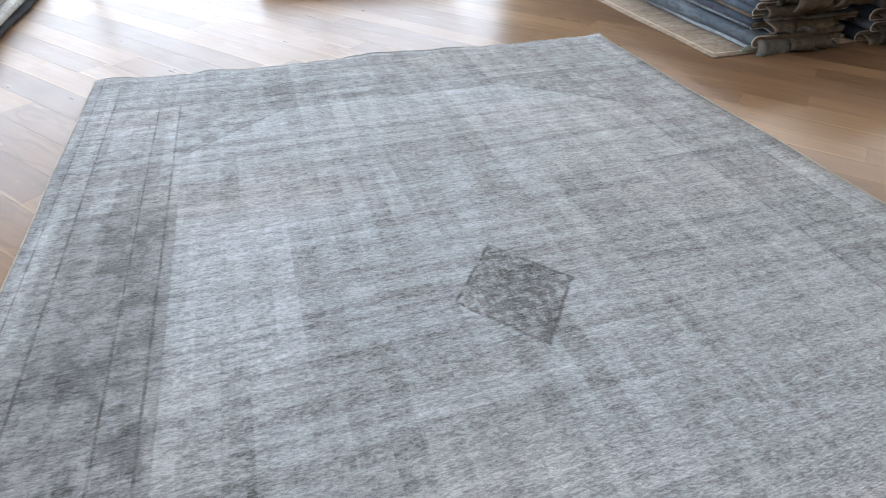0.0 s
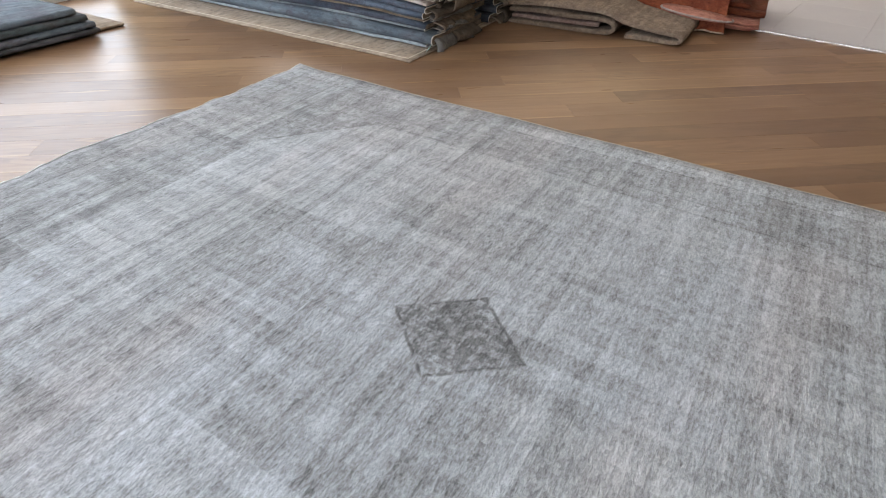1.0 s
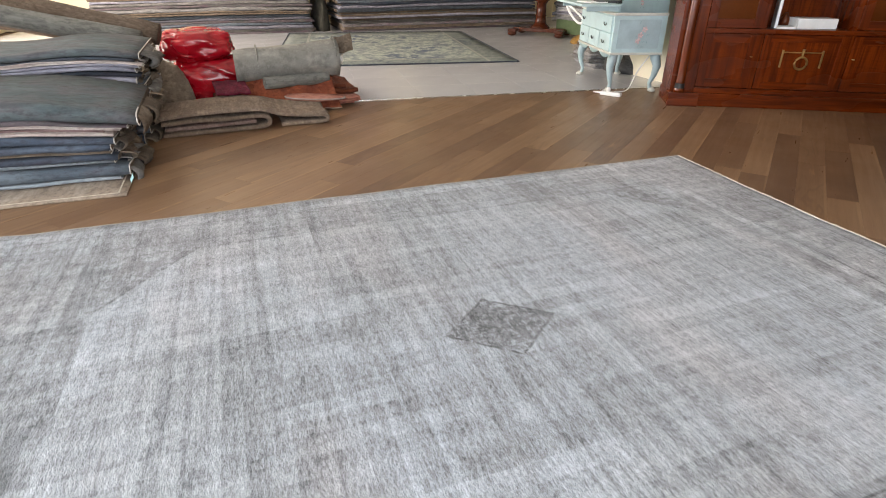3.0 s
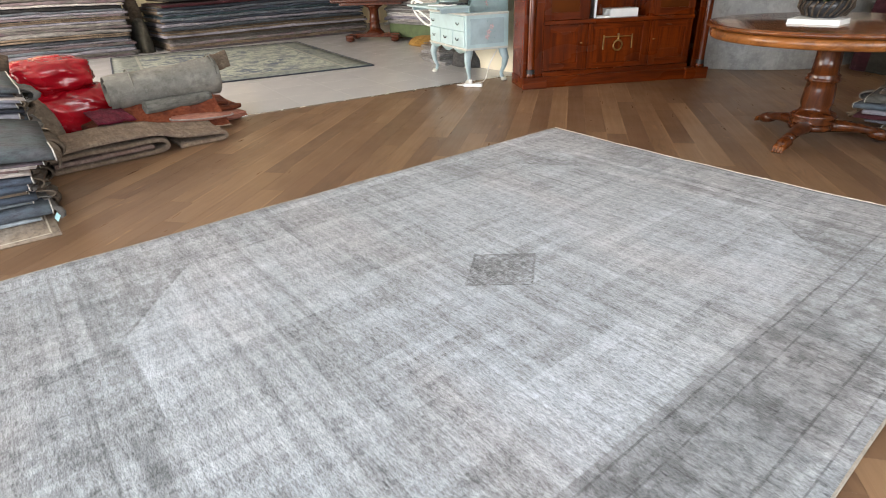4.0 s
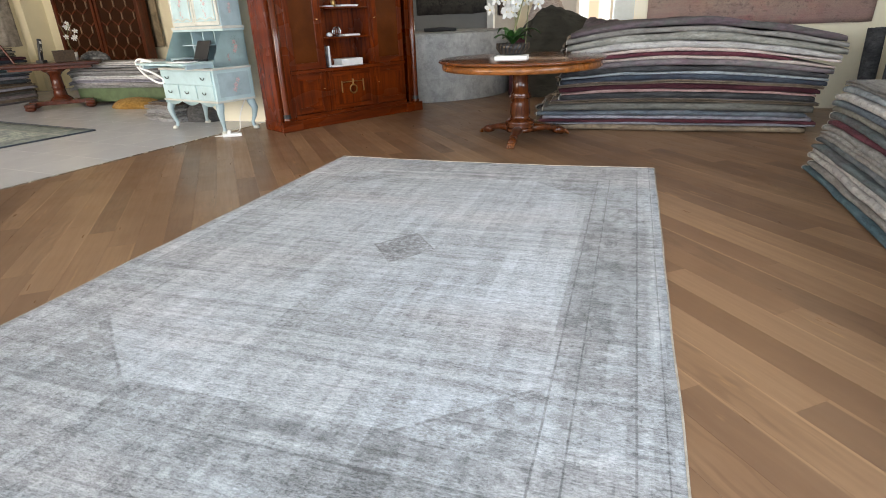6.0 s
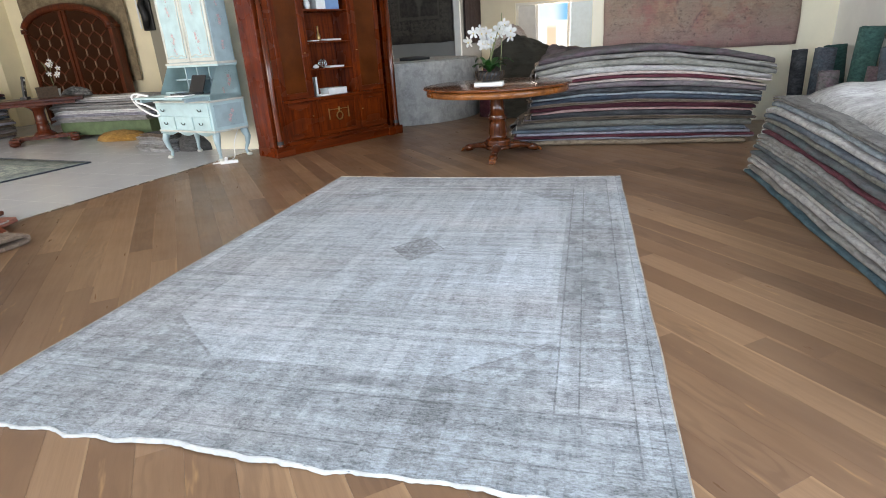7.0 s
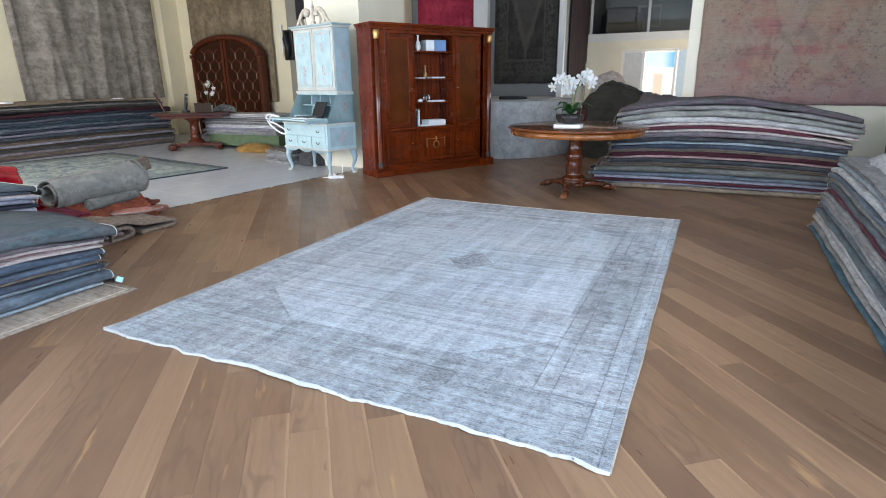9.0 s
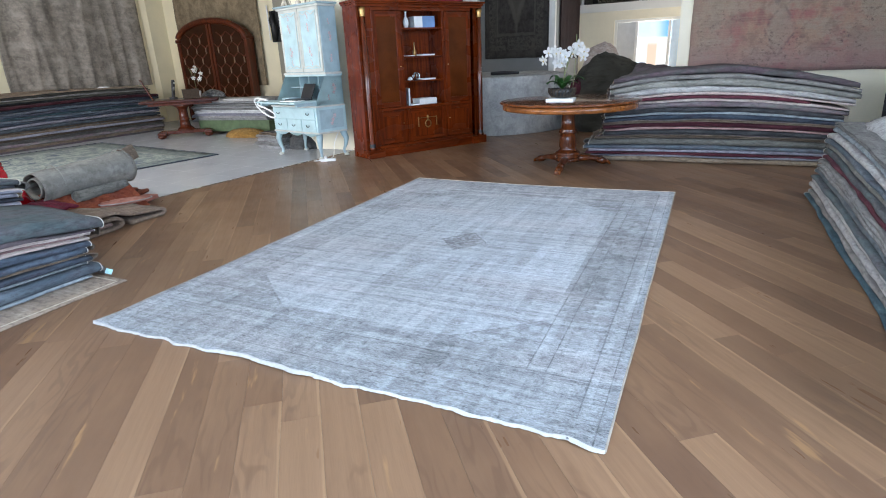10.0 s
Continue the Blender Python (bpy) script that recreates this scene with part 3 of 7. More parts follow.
wall("wall_east", 13.8, -6.6, 14.05, 6.4)
wall("wall_southeast", 9.75, -6.6, 13.8, -6.35)
# shaded stretch of the wall, darkened through its colour
wall("wall_southeast_2", 6.6, -6.6, 9.75, -6.352, material=M_SHADED, label="wall in the shade, the shade put into its olive-grey colour")
wall("wall_link", 6.6, -7.35, 6.85, -6.6)
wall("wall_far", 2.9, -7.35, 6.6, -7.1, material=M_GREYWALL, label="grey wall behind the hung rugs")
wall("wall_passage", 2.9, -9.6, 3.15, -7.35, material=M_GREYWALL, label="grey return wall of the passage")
wall("pier_east", 13.55, -6.35, 13.8, -5.82, label="cream pier beside the tall bookcase")
wall("pier_middle", 4.98, -3.86, 6.02, -2.42, material=M_PIER, label="thick cream pillar behind the painted bureau")
wall("column_south", 4.62, -7.1, 4.95, -6.95, material=M_WHITE, label="white wall pilaster")
wall("column_passage", 2.9, -7.1, 3.02, -6.98, material=M_FRAME, label="slim grey post at the wall's end")
# the gap left in this wall is added, unseen, for the passage lamp
for i, (a, b, c, d) in enumerate(((-9.6, -9.2, 0.0, TOP), (-6.4, -4.38, 0.0, TOP), (-9.2, -6.4, 0.0, 0.9), (-9.2, -6.4, 2.2, TOP))):
    wall("wall_passage_west_%d" % (i + 1), -0.2, a, 0.05, b, c, d)
wall("beam_southeast", 8.9, -6.35, 13.55, -6.2, 3.72, 3.85, M_PIER, "pale cream ledge over the hung rug")

# far passage: white fascia, glazed gallery over it, cream wall with a sliding glass door
wall("gallery_fascia", 0.05, -9.6, 2.9, -9.35, 2.26, 2.44, M_WHITE, "white fascia under the glazed gallery")
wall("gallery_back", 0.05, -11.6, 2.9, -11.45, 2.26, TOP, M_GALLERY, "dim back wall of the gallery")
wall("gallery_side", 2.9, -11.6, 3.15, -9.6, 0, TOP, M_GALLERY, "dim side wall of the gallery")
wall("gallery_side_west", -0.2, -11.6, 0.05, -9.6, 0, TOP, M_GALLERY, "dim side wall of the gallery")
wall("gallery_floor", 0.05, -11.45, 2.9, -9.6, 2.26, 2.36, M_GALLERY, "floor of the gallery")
wall("passage_back", 2.06, -9.6, 2.9, -9.4, 0, 2.26, M_PIER, "cream wall beside the glass door")
wall("passage_head", 0.05, -9.6, 2.06, -9.4, 2.06, 2.26, M_PIER, "cream wall over the glass door")

fixed("ceiling", box(-3.05, -11.6, TOP, 14.05, 6.62, TOP + 0.2), M_CEIL, "plain pale ceiling", "ceiling")


def make_ground_out():
    bm = box(-60, -60, -0.20, 60, 60, -0.12)
    return fixed("ground", bm, plain("paving", (0.42, 0.41, 0.39), 0.9, 0, 0.15, 1.0), "pale paving outside", "ground")


make_ground_out()


def glass_mat():
    mat, g = build("clear_glass")
    o = g.out.inputs
    o["Base Color"].default_value = (0.92, 0.95, 0.95, 1)
    o["Roughness"].default_value = 0.02
    o["Transmission Weight"].default_value = 1.0
    o["IOR"].default_value = 1.45
    return mat


M_GLASS = glass_mat()


def gallery_glass():
    w = tagged(new("window_3"), "glazed gallery front with slim grey posts", "window", "", "structure")
    w.location = (1.475, -9.42, 2.44)
    for x in (-1.42, 0.03, 1.36):
        part("post", box(x - 0.03, -0.03, 0, x + 0.03, 0.03, 1.66, 0.004), M_FRAME, w)
    part("top_rail", box(-1.42, -0.03, 1.5, 1.42, 0.028, 1.56, 0.004), M_FRAME, w)
    pane = part("pane", box(-1.39, -0.004, 0.002, 1.39, 0.004, 1.5), M_GLASS, w)
    pane.visible_shadow = False


gallery_glass()


def inner_frame():
    w = tagged(new("window_4"), "pale inner window frame at the back of the gallery", "window", "", "structure")
    w.location = (1.72, -11.4, 2.7)
    for a, b, c, d in ((-0.3, 0.0, -0.25, 0.55), (0.25, 0.0, 0.3, 0.55), (-0.25, 0.0, 0.25, 0.05), (-0.25, 0.5, 0.25, 0.55)):
        # the pale frame takes the shaded tone to keep it dim
        part("window_frame", box(a, -0.03, b, c, 0.03, d, 0.004), M_SHADED, w)


inner_frame()


def backdrop():
    """Bright yard behind the glass door: pale ground, wall, a strip of blue awning."""
    mat, g = build("yard_glow")
    p = g.xyz(g.obj())
    n = g.noise(g.obj(), 2.2, 3, 0.6, 0.4, 0.6)
    c = g.mix(n, (1.0, 0.95, 0.86), (0.93, 0.96, 1.0))
    c = g.mix(g.math("MULTIPLY", g.ramp(p[2], 1.62, 1.68), g.ramp(p[0], 0.9, 1.25, 1.0, 0.3)), c, (0.20, 0.50, 0.80))
    c = g.mix(g.math("MULTIPLY", g.line(p[0], 1.28, 0.09, 0.06), g.ramp(p[2], 1.45, 1.6, 1.0, 0.0)), c, (0.85, 0.62, 0.42))
    c = g.mix(g.ramp(p[0], 0.35, 0.75, 0.55, 0.0), c, (0.55, 0.76, 1.0))
    g.done((0, 0, 0), 1.0)
    g.put(g.out.inputs["Emission Color"], c)
    g.out.inputs["Emission Strength"].default_value = 1.25
    return fixed("backdrop", box(-2, -10.6, -0.1, 4.5, -10.55, 2.25), mat, "bright yard outside the glass door", "backdrop")


def street_backdrop():
    """Overexposed street behind the shop windows."""
    mat, g = build("street_glow")
    n = g.noise(g.obj(), 0.35, 3, 0.5, 0.35, 0.65)
    g.done((0, 0, 0), 1.0)
    g.put(g.out.inputs["Emission Color"], g.mix(n, (0.86, 0.95, 0.98), (0.98, 0.97, 0.92)))
    g.out.inputs["Emission Strength"].default_value = 1.0
    return fixed("backdrop", box(-9, 9.4, -0.1, 22, 9.45, 7.0), mat, "bright street outside the shop windows", "backdrop")


backdrop()
street_backdrop()


def sliding_door():
    d = tagged(new("door_1"), "white sliding glass door standing half open", "door", "", "structure")
    d.location = (1.0, -9.5, 0)
    part("door_frame", box(-0.95, -0.06, 2.0, 1.06, 0.06, 2.06, 0.004), M_WHITE, d)
    for x in (-0.92, 1.03):
        part("door_jamb", box(x - 0.03, -0.058, 0, x + 0.03, 0.058, 2.0, 0.004), M_WHITE, d)
    part("door_leaf", box(0.58, -0.03, 0.02, 1.0, 0.02, 1.998, 0.01), M_FRAME, d, "frosted white door leaf")
    part("door_leaf", box(-0.89, -0.03, 0.02, -0.21, 0.02, 1.998, 0.01), M_PANE, d, "bright bluish glass leaf")
    for x in (-0.175, 0.55):
        part("stile", box(x - 0.03, 0.025, 0.02, x + 0.03, 0.055, 2.0, 0.004), M_WHITE, d)


sliding_door()

# ---- the rug on show ----
def show_rug():
    """Wool rug, 2.9 x 4.1 m, one end rippled; white cotton ends."""
    X0, X1, Y0, Y1 = 0.044, 2.945, -0.649, 3.482
    rug = thing("rug", "large washed silver-grey wool rug with a small diamond", "rug")
    nx, ny = 58, 82

    def edge(u, v):
        x = X0 + (X1 - X0) * u + 0.008 * n1(v * 7, 3.1) * (1 - 2 * min(u, 1 - u))
        wavy = 0.030 * n1(u * 8.5, 1.7) + 0.020 * n1(u * 24, 5.2)
        y = Y0 + (Y1 - Y0) * v + wavy * max(0, (v - 0.9) / 0.1) + (0.014 * n1(u * 9, 8.8) + 0.055 * math.sin(math.pi * u)) * max(0, (0.35 - v) / 0.35) ** 2
        z = 0.011 + 0.0015 * n1(x * 2.2, y * 2.2)
        lift = max(0.0, n1(u * 11, 0.4)) * 0.028 * max(0, (v - 0.965) / 0.035)
        side = max(0.0, n1(v * 9, 4.4)) * 0.006 * max(0, (abs(u - 0.5) - 0.48) / 0.02)
        return Vector((x, y, z + lift + side))

    def surf(w, h):
        return edge(w, h)

    bm = sheet(1, 1, nx, ny, surf, 0.009)
    part("field", bm, M_RUG, rug, smooth=True)
    for v, sgn in ((1.0, 1), (0.0, -1)):
        # a woven end strip with a ragged rim
        bm = bmesh.new()
        rows = []
        for i in range(291):
            u = i / 290
            p = edge(u, v)
            w = max(0.001, (0.006 if v else 0.020) + (0.006 if v else 0.011) * n1(u * 31, 2.0 + v) + 0.006 * n1(u * 110, 7.0))
            top = max(0.011, p.z)
            rows.append([bm.verts.new((p.x, p.y - sgn * 0.004, top + 0.002)), bm.verts.new((p.x, p.y + sgn * 0.45 * w, top + 0.001 + 0.003 * n1(u * 90, 4))), bm.verts.new((p.x, p.y + sgn * w, 0.003 + 0.45 * (top - 0.011))), bm.verts.new((p.x, p.y - sgn * 0.004, 0.0025))])
        for a, b in zip(rows, rows[1:]):
            for k in range(4):
                bm.faces.new((a[k], a[(k + 1) % 4], b[(k + 1) % 4], b[k]))
        bm.faces.new(rows[0])
        bm.faces.new(rows[-1][::-1])
        bmesh.ops.recalc_face_normals(bm, faces=bm.faces)
        # the far fringe takes the copy with the light painted in
        part("fringe", bm, M_FRINGE if v else M_FRINGE_LIT, rug, "short white cotton fringe")
    for u in (0.0, 1.0):
        pts = [tuple(edge(u, i / 80) + Vector((0, 0, -0.004))) for i in range(81)]
        part("selvedge", tube(pts, 0.0055, 6), M_SELV, rug, "overcast side cord")


M_SELV = plain("selvedge_wool", (0.36, 0.32, 0.27), 0.95, 0, 0.2, 40, 0.3)
show_rug()


# ---- folded rugs ----
def fold_mesh(rng, L, D, h, z0, lift, slit_front=False, wave=0.014, overhang=0.0):
    """A rug folded in two: U-shaped section (depth, height) swept along its length."""
    r = h * 0.5
    g = h * rng.uniform(0.05, 0.12)
    outer = [(D, 0), (D * 0.62, 0), (D * 0.25, 0), (r, 0)]
    for k in range(1, 7):
        a = math.pi * k / 7
        outer.append((r - r * math.sin(a), h / 2 - h / 2 * math.cos(a)))
    outer += [(r, h), (D * 0.25, h), (D * 0.62, h), (D, h)]
    hi, lo = h / 2 + g, h / 2 - g
    inner = [(D, hi), (D * 0.5, hi), (r * 1.1, hi), (r * 0.7, h / 2), (r * 1.1, lo), (D * 0.5, lo), (D, lo)]
    loop = outer + inner
    if slit_front:
        loop = [(D - d, z) for d, z in loop]
    n_out = len(outer)
    ns = max(8, int(L / 0.075))
    bm = bmesh.new()
    rows = []
    sx, sy, sz = rng.uniform(0, 90), rng.uniform(0, 90), rng.uniform(0, 90)
    for i in range(ns + 1):
        s = L * i / ns
        f = 0.022 * n1(s * 1.3, sx) + 0.010 * n1(s * 5.0, sx)
        tip = math.exp(-min(s, L - s) / 0.05)
        row = []
        for j, (d, z) in enumerate(loop):
            zz = z * (1 + 0.22 * n1(s * 1.6, sy, d)) * (1 - 0.10 * tip) + wave * n1(s * 2.4, d * 2.0, sz) * (0.3 + z / h)
            front = 1.0 - min(1.0, d / 0.3)
            e = 0.018 * n1(d * 3.1, sz, j * 0.03) * (1 if i in (0, ns) else 0)
            row.append(bm.verts.new((s + e, d + f * front, z0 + zz + lift(s, d, z0 + zz))))
        rows.append(row)
    m = len(loop)
    for a, b in zip(rows, rows[1:]):
        for j in range(m):
            k = (j + 1) % m
            q = bm.faces.new((a[j], a[k], b[k], b[j]))
            q.material_index = 0 if j < n_out - 1 else 1
            q.smooth = True
    for row, flip in ((rows[0], False), (rows[-1], True)):
        q = bm.faces.new(row if flip else row[::-1])
        q.material_index = 1
    bmesh.ops.recalc_face_normals(bm, faces=bm.faces)
    return bm


NAMES = {"slate": "slate-blue", "navy": "dark navy", "ice": "pale ice-blue", "sage": "sage-grey", "lavender": "lavender-grey", "mauve": "mauve-grey", "cream": "cream and pink", "pink": "dusty pink", "maroon": "dark maroon", "grey": "mid-grey", "silver": "silver-grey", "char": "charcoal", "teal": "dark teal", "taupe": "taupe", "tan": "tan", "rust": "rust-red", "coral": "coral", "olive": "olive-grey", "moss": "moss-grey", "drab": "grey-brown", "drabpink": "taupe-pink", "white": "white cotton", "green": "bottle-green", "brown": "brown"}


def L_(h, key, s0, s1, dd=0.0, slit=False):
    return (h, key, s0, s1, dd, slit, NAMES[key])


# two stacks beside the rug's long side, the lower in front: they run north, their faces look west
def lift_left(s, d, z, total):
    wave = 0.03 * math.sin(s * 2.3 - 0.6) + 0.03 * math.exp(-((s - 0.54) / 0.3) ** 2) + 0.012 * n1(s * 2.5, 4.0)
    return wave * (z / total) ** 1.5 - 0.03 * math.exp(-(s + 0.1) / 0.2) * (z / total) + 0.05 * min(1, d / 0.7) * (z / total) ** 2


FRONT = [
    L_(0.028, "ice", 0.02, 2.9, 0.05), L_(0.086, "slate", -0.04, 2.95, 0.0), L_(0.020, "ice", 0.03, 2.8, 0.04), L_(0.045, "navy", 0.0, 2.9, 0.02),
    L_(0.020, "slate", 0.04, 2.85, 0.05, True), L_(0.045, "navy", 0.03, 2.9, 0.02), L_(0.050, "navy", 0.0, 2.9, 0.0), L_(0.020, "cream", 0.0, 2.9, 0.01), L_(0.012, "pink", 0.05, 2.8, 0.03),
    L_(0.016, "cream", -0.03, 2.7, 0.05, True), L_(0.018, "mauve", -0.08, 2.9, 0.04), L_(0.105, "sage", -0.14, 2.95, 0.03),
]


def lift_rear(s, d, z, total):
    return (0.02 * math.sin(s * 2.0 - 0.3) - 0.055 * math.exp(-((s - 0.9) / 0.4) ** 2) + 0.045 * math.exp(-((s - 1.9) / 0.5) ** 2) + 0.015 * n1(s * 3, 8.0)) * (z / total) - 0.03 * math.exp(-s / 0.15) * (z / total)


REAR = [
    L_(0.075, "navy", 0.05, 2.9), L_(0.07, "slate", 0.0, 2.9, 0.02), L_(0.075, "navy", 0.02, 2.9), L_(0.07, "slate", 0.0, 2.9, 0.01), L_(0.06, "navy", 0.03, 2.9),
    L_(0.045, "navy", -0.04, 2.9, 0.02), L_(0.050, "lavender", 0.0, 2.9, 0.03), L_(0.020, "slate", -0.03, 2.9, 0.02, True), L_(0.046, "lavender", 0.02, 2.9, 0.0), L_(0.032, "navy", -0.02, 2.9, 0.03), L_(0.036, "lavender", 0.0, 2.9, 0.02),
    L_(0.020, "lavender", -0.02, 2.9, 0.01), L_(0.020, "cream", -0.05, 2.9, 0.03, True), L_(0.022, "slate", 0.0, 2.8, 0.04), L_(0.052, "sage", -0.03, 2.9, 0.02),
]


def loose_fold(rng, ob, h, D, z, mirrored, s0, lift, total):
    """Inner layers that stick out of a fold's near end and curl down, seen from their brown back."""
    for k in range(2):
        d0, d1 = (0.05, 0.30) if k == 0 else (0.28, D * 0.8)
        d0, d1 = d0 + rng.uniform(0, 0.06), d1 + rng.uniform(-0.05, 0.08)
        out, drop = rng.uniform(0.04, 0.16), rng.uniform(0.2, 0.9) * h + 0.012
        zc, seed = z + h * rng.uniform(0.35, 0.6), rng.uniform(0, 50)
        sg = -1 if mirrored else 1

        def f(u, v):
            a = v * 2.3
            w = 0.3 + 0.7 * abs(n1(u * 4, seed)) + 0.4
            d = d0 + (d1 - d0) * u
            return Vector((0.04 - out * w * math.sin(a), sg * d + 0.02 * n1(u * 3, seed, v), zc - drop * (1 - math.cos(a)) * 0.8 + 0.015 * n1(u * 5, seed) + lift(s0, d, zc, total)))

        part("loose_fold", sheet(1, 1, 10, 6, f, 0.006), PILES[rng.choice(("brown", "brown", "taupe", "grey"))], ob, "curled brown back of the rug", True)


def stack_of(x, y, z, turn, mirrored, seed, group, layers, lift, D, words, fringed=False):
    """Mirrored stacks are built with the depth to the other side, so that no object is turned inside out."""
    rng = random.Random(seed)
    zz = 0.004
    total = sum(a[0] for a in layers)
    for h, key, s0, s1, dd, slit, word in layers:
        bm = fold_mesh(rng, s1 - s0, D + rng.uniform(-0.06, 0.06), h * 0.925, zz, lambda s, d, w, a=s0: lift(s + a, d, w, total), slit)
        if mirrored:
            bmesh.ops.scale(bm, vec=(1, -1, 1), verts=bm.verts)
            bmesh.ops.reverse_faces(bm, faces=bm.faces)
        back = PILES["brown"] if key in ("slate", "navy", "sage", "char", "maroon", "mauve") else PILES[key]
        ob = obj_from("folded_rug", bm, [PILES[key], back])
        ob.matrix_world = pose(x, y, z, 0, 0, turn) @ pose(s0, -dd if mirrored else dd, 0)
        tagged(ob, word + " folded wool rug " + words, "rug", group)
        if fringed:
            loose_fold(rng, ob, h, D, zz, mirrored, s0, lift, total)
        if fringed and rng.random() < 0.75:
            # pale overcast edge showing at the near end of the fold
            n_out = 14
            ends = [v.co.copy() for v in ob.data.vertices[:n_out]]
            if rng.random() < 0.5:
                ends = ends[2:-2]
            part("fringe", tube(ends, 0.0026 + 0.025 * h * rng.uniform(0.6, 1.2), 5), M_BIND, ob, "pale bound edge")
        zz += h
    return zz


stack_of(3.62, 2.98, 0.012, 90, True, 11, "rugs stacked on a tan rug", FRONT, lift_left, 0.76, "stacked on a tan rug", True)
stack_of(4.46, 2.90, 0.0, 90, True, 12, "rugs in the rear stack", REAR, lift_rear, 0.95, "in a higher rear stack", True)


M_LINE = plain("woven_line", (0.55, 0.47, 0.36), 0.95, 0, 0.2, 30)


def base_rug():
    bm = sheet(1, 1, 10, 30, lambda u, v: Vector((3.385 + 1.5 * u + 0.012 * n1(v * 5), 2.945 + 2.95 * v + 0.01 * n1(u * 5, 4), 0.010 + 0.001 * n1(u * 9, v * 9))), 0.008)
    r = thing("rug", "flat tan rug with a pale border line under a stack", "rug")
    part("field", bm, PILES["tan"], r, smooth=True)
    part("border_line", box(3.425, 2.985, 0.0105, 3.434, 5.88, 0.0125), M_LINE, r, "pale woven line")
    part("border_line", box(3.446, 2.985, 0.0105, 4.85, 2.994, 0.0125), M_LINE, r, "pale woven line")
    tag = obj_from("paper_tag", sheet(0.055, 0.04, 4, 3, lambda u, v: Vector((3.56 + u, 2.935 + 0.01 * math.sin(u * 30) - 0.5 * v, 0.022 + v * 0.8 + 0.15 * u)), 0.002), M_TAG)
    tagged(tag, "small mint-green paper price tag on a folded rug", "tag")


base_rug()

# stack behind the round table: runs west from x = 1.15, its face looks north
def lift_back(s, d, z, total):
    mid = math.sin(math.pi * min(1, max(0, (s + 0.1) / 2.95)))
    return (0.20 * mid - 0.05 * min(1, s / 2.8)) * (z / total) ** 1.3 - 0.05 * max(0, d - 1.0)


BACK = [
    L_(0.065, "taupe", 0.10, 2.62), L_(0.020, "lavender", -0.02, 2.70), L_(0.030, "maroon", -0.10, 2.70), L_(0.040, "lavender", -0.06, 2.66, 0.03), L_(0.045, "slate", -0.12, 2.6), L_(0.075, "moss", -0.06, 2.66, 0.02), L_(0.035, "mauve", 0.02, 2.7, 0.03, True),
    L_(0.055, "char", 0.12, 2.66, 0.04), L_(0.024, "pink", 0.14, 2.66, 0.03), L_(0.050, "maroon", 0.12, 2.7, 0.04), L_(0.030, "mauve", 0.10, 2.72, 0.04, True), L_(0.050, "navy", 0.12, 2.74, 0.05), L_(0.024, "ice", 0.14, 2.74, 0.04),
    L_(0.048, "char", 0.12, 2.74, 0.05), L_(0.055, "mauve", 0.15, 2.78, 0.05), L_(0.028, "cream", 0.16, 2.78, 0.04), L_(0.034, "maroon", 0.18, 2.4, 0.05), L_(0.030, "cream", 0.16, 2.82, 0.05), L_(0.056, "silver", 0.17, 2.82, 0.04),
    L_(0.070, "moss", 0.17, 2.86, 0.06), L_(0.050, "grey", 0.18, 2.86, 0.05), L_(0.065, "mauve", 0.22, 2.84, 0.07),
]
stack_of(1.17, -2.28, 0, 180 + 1.5, False, 5, "rugs stacked behind the table", BACK, lift_back, 1.5, "in a bulging stack", True)

# stack along the west side: its face looks east, runs north from y = -0.85
def lift_right(s, d, z, total):
    return (0.03 * math.sin(s * 1.5 + 0.5) - 0.05 * math.exp(-s / 0.15) - 0.018 * s) * (z / total)


RIGHT = [
    L_(0.042, "teal", 0.0, 4.0, 0.0), L_(0.050, "grey", 0.03, 4.0, 0.02), L_(0.055, "silver", -0.02, 4.0, 0.03), L_(0.040, "silver", 0.05, 4.0, 0.04), L_(0.050, "sage", 0.04, 4.0, 0.03), L_(0.045, "ice", 0.02, 4.0, 0.05),
    L_(0.055, "silver", 0.08, 4.0, 0.06, True), L_(0.045, "silver", 0.10, 4.0, 0.05), L_(0.040, "maroon", 0.14, 4.0, 0.07), L_(0.055, "sage", 0.13, 4.0, 0.06), L_(0.045, "moss", 0.15, 4.0, 0.08), L_(0.040, "slate", 0.17, 4.0, 0.07),
    L_(0.055, "silver", 0.15, 4.0, 0.08), L_(0.050, "ice", 0.17, 4.0, 0.10), L_(0.035, "silver", 0.20, 4.0, 0.10, True),
]
stack_of(-1.08, -0.86, 0, 90, False, 8, "rugs stacked along the wall", RIGHT, lift_right, 1.35, "in a long stack", True)


def draped_rug():
    def f(u, v):
        x = -1.30 - u
        bump = 0.06 * n1(v * 1.6, u * 2.0, 3) + 0.02 * n1(v * 6, u * 5, 9)
        z = 0.745 + bump + 0.10 * math.sin(min(1, u / 1.0) * 1.5) - 0.018 * v - 0.09 * math.exp(-u / 0.05)
        return Vector((x, -0.35 + v + 0.06 * n1(u * 3, 1), z))
    bm = sheet(1.15, 3.3, 24, 60, f, 0.016)
    tagged(obj_from("rug", bm, PILES["silver"], smooth=True), "pale silver rug thrown rumpled over a stack", "rug")


draped_rug()


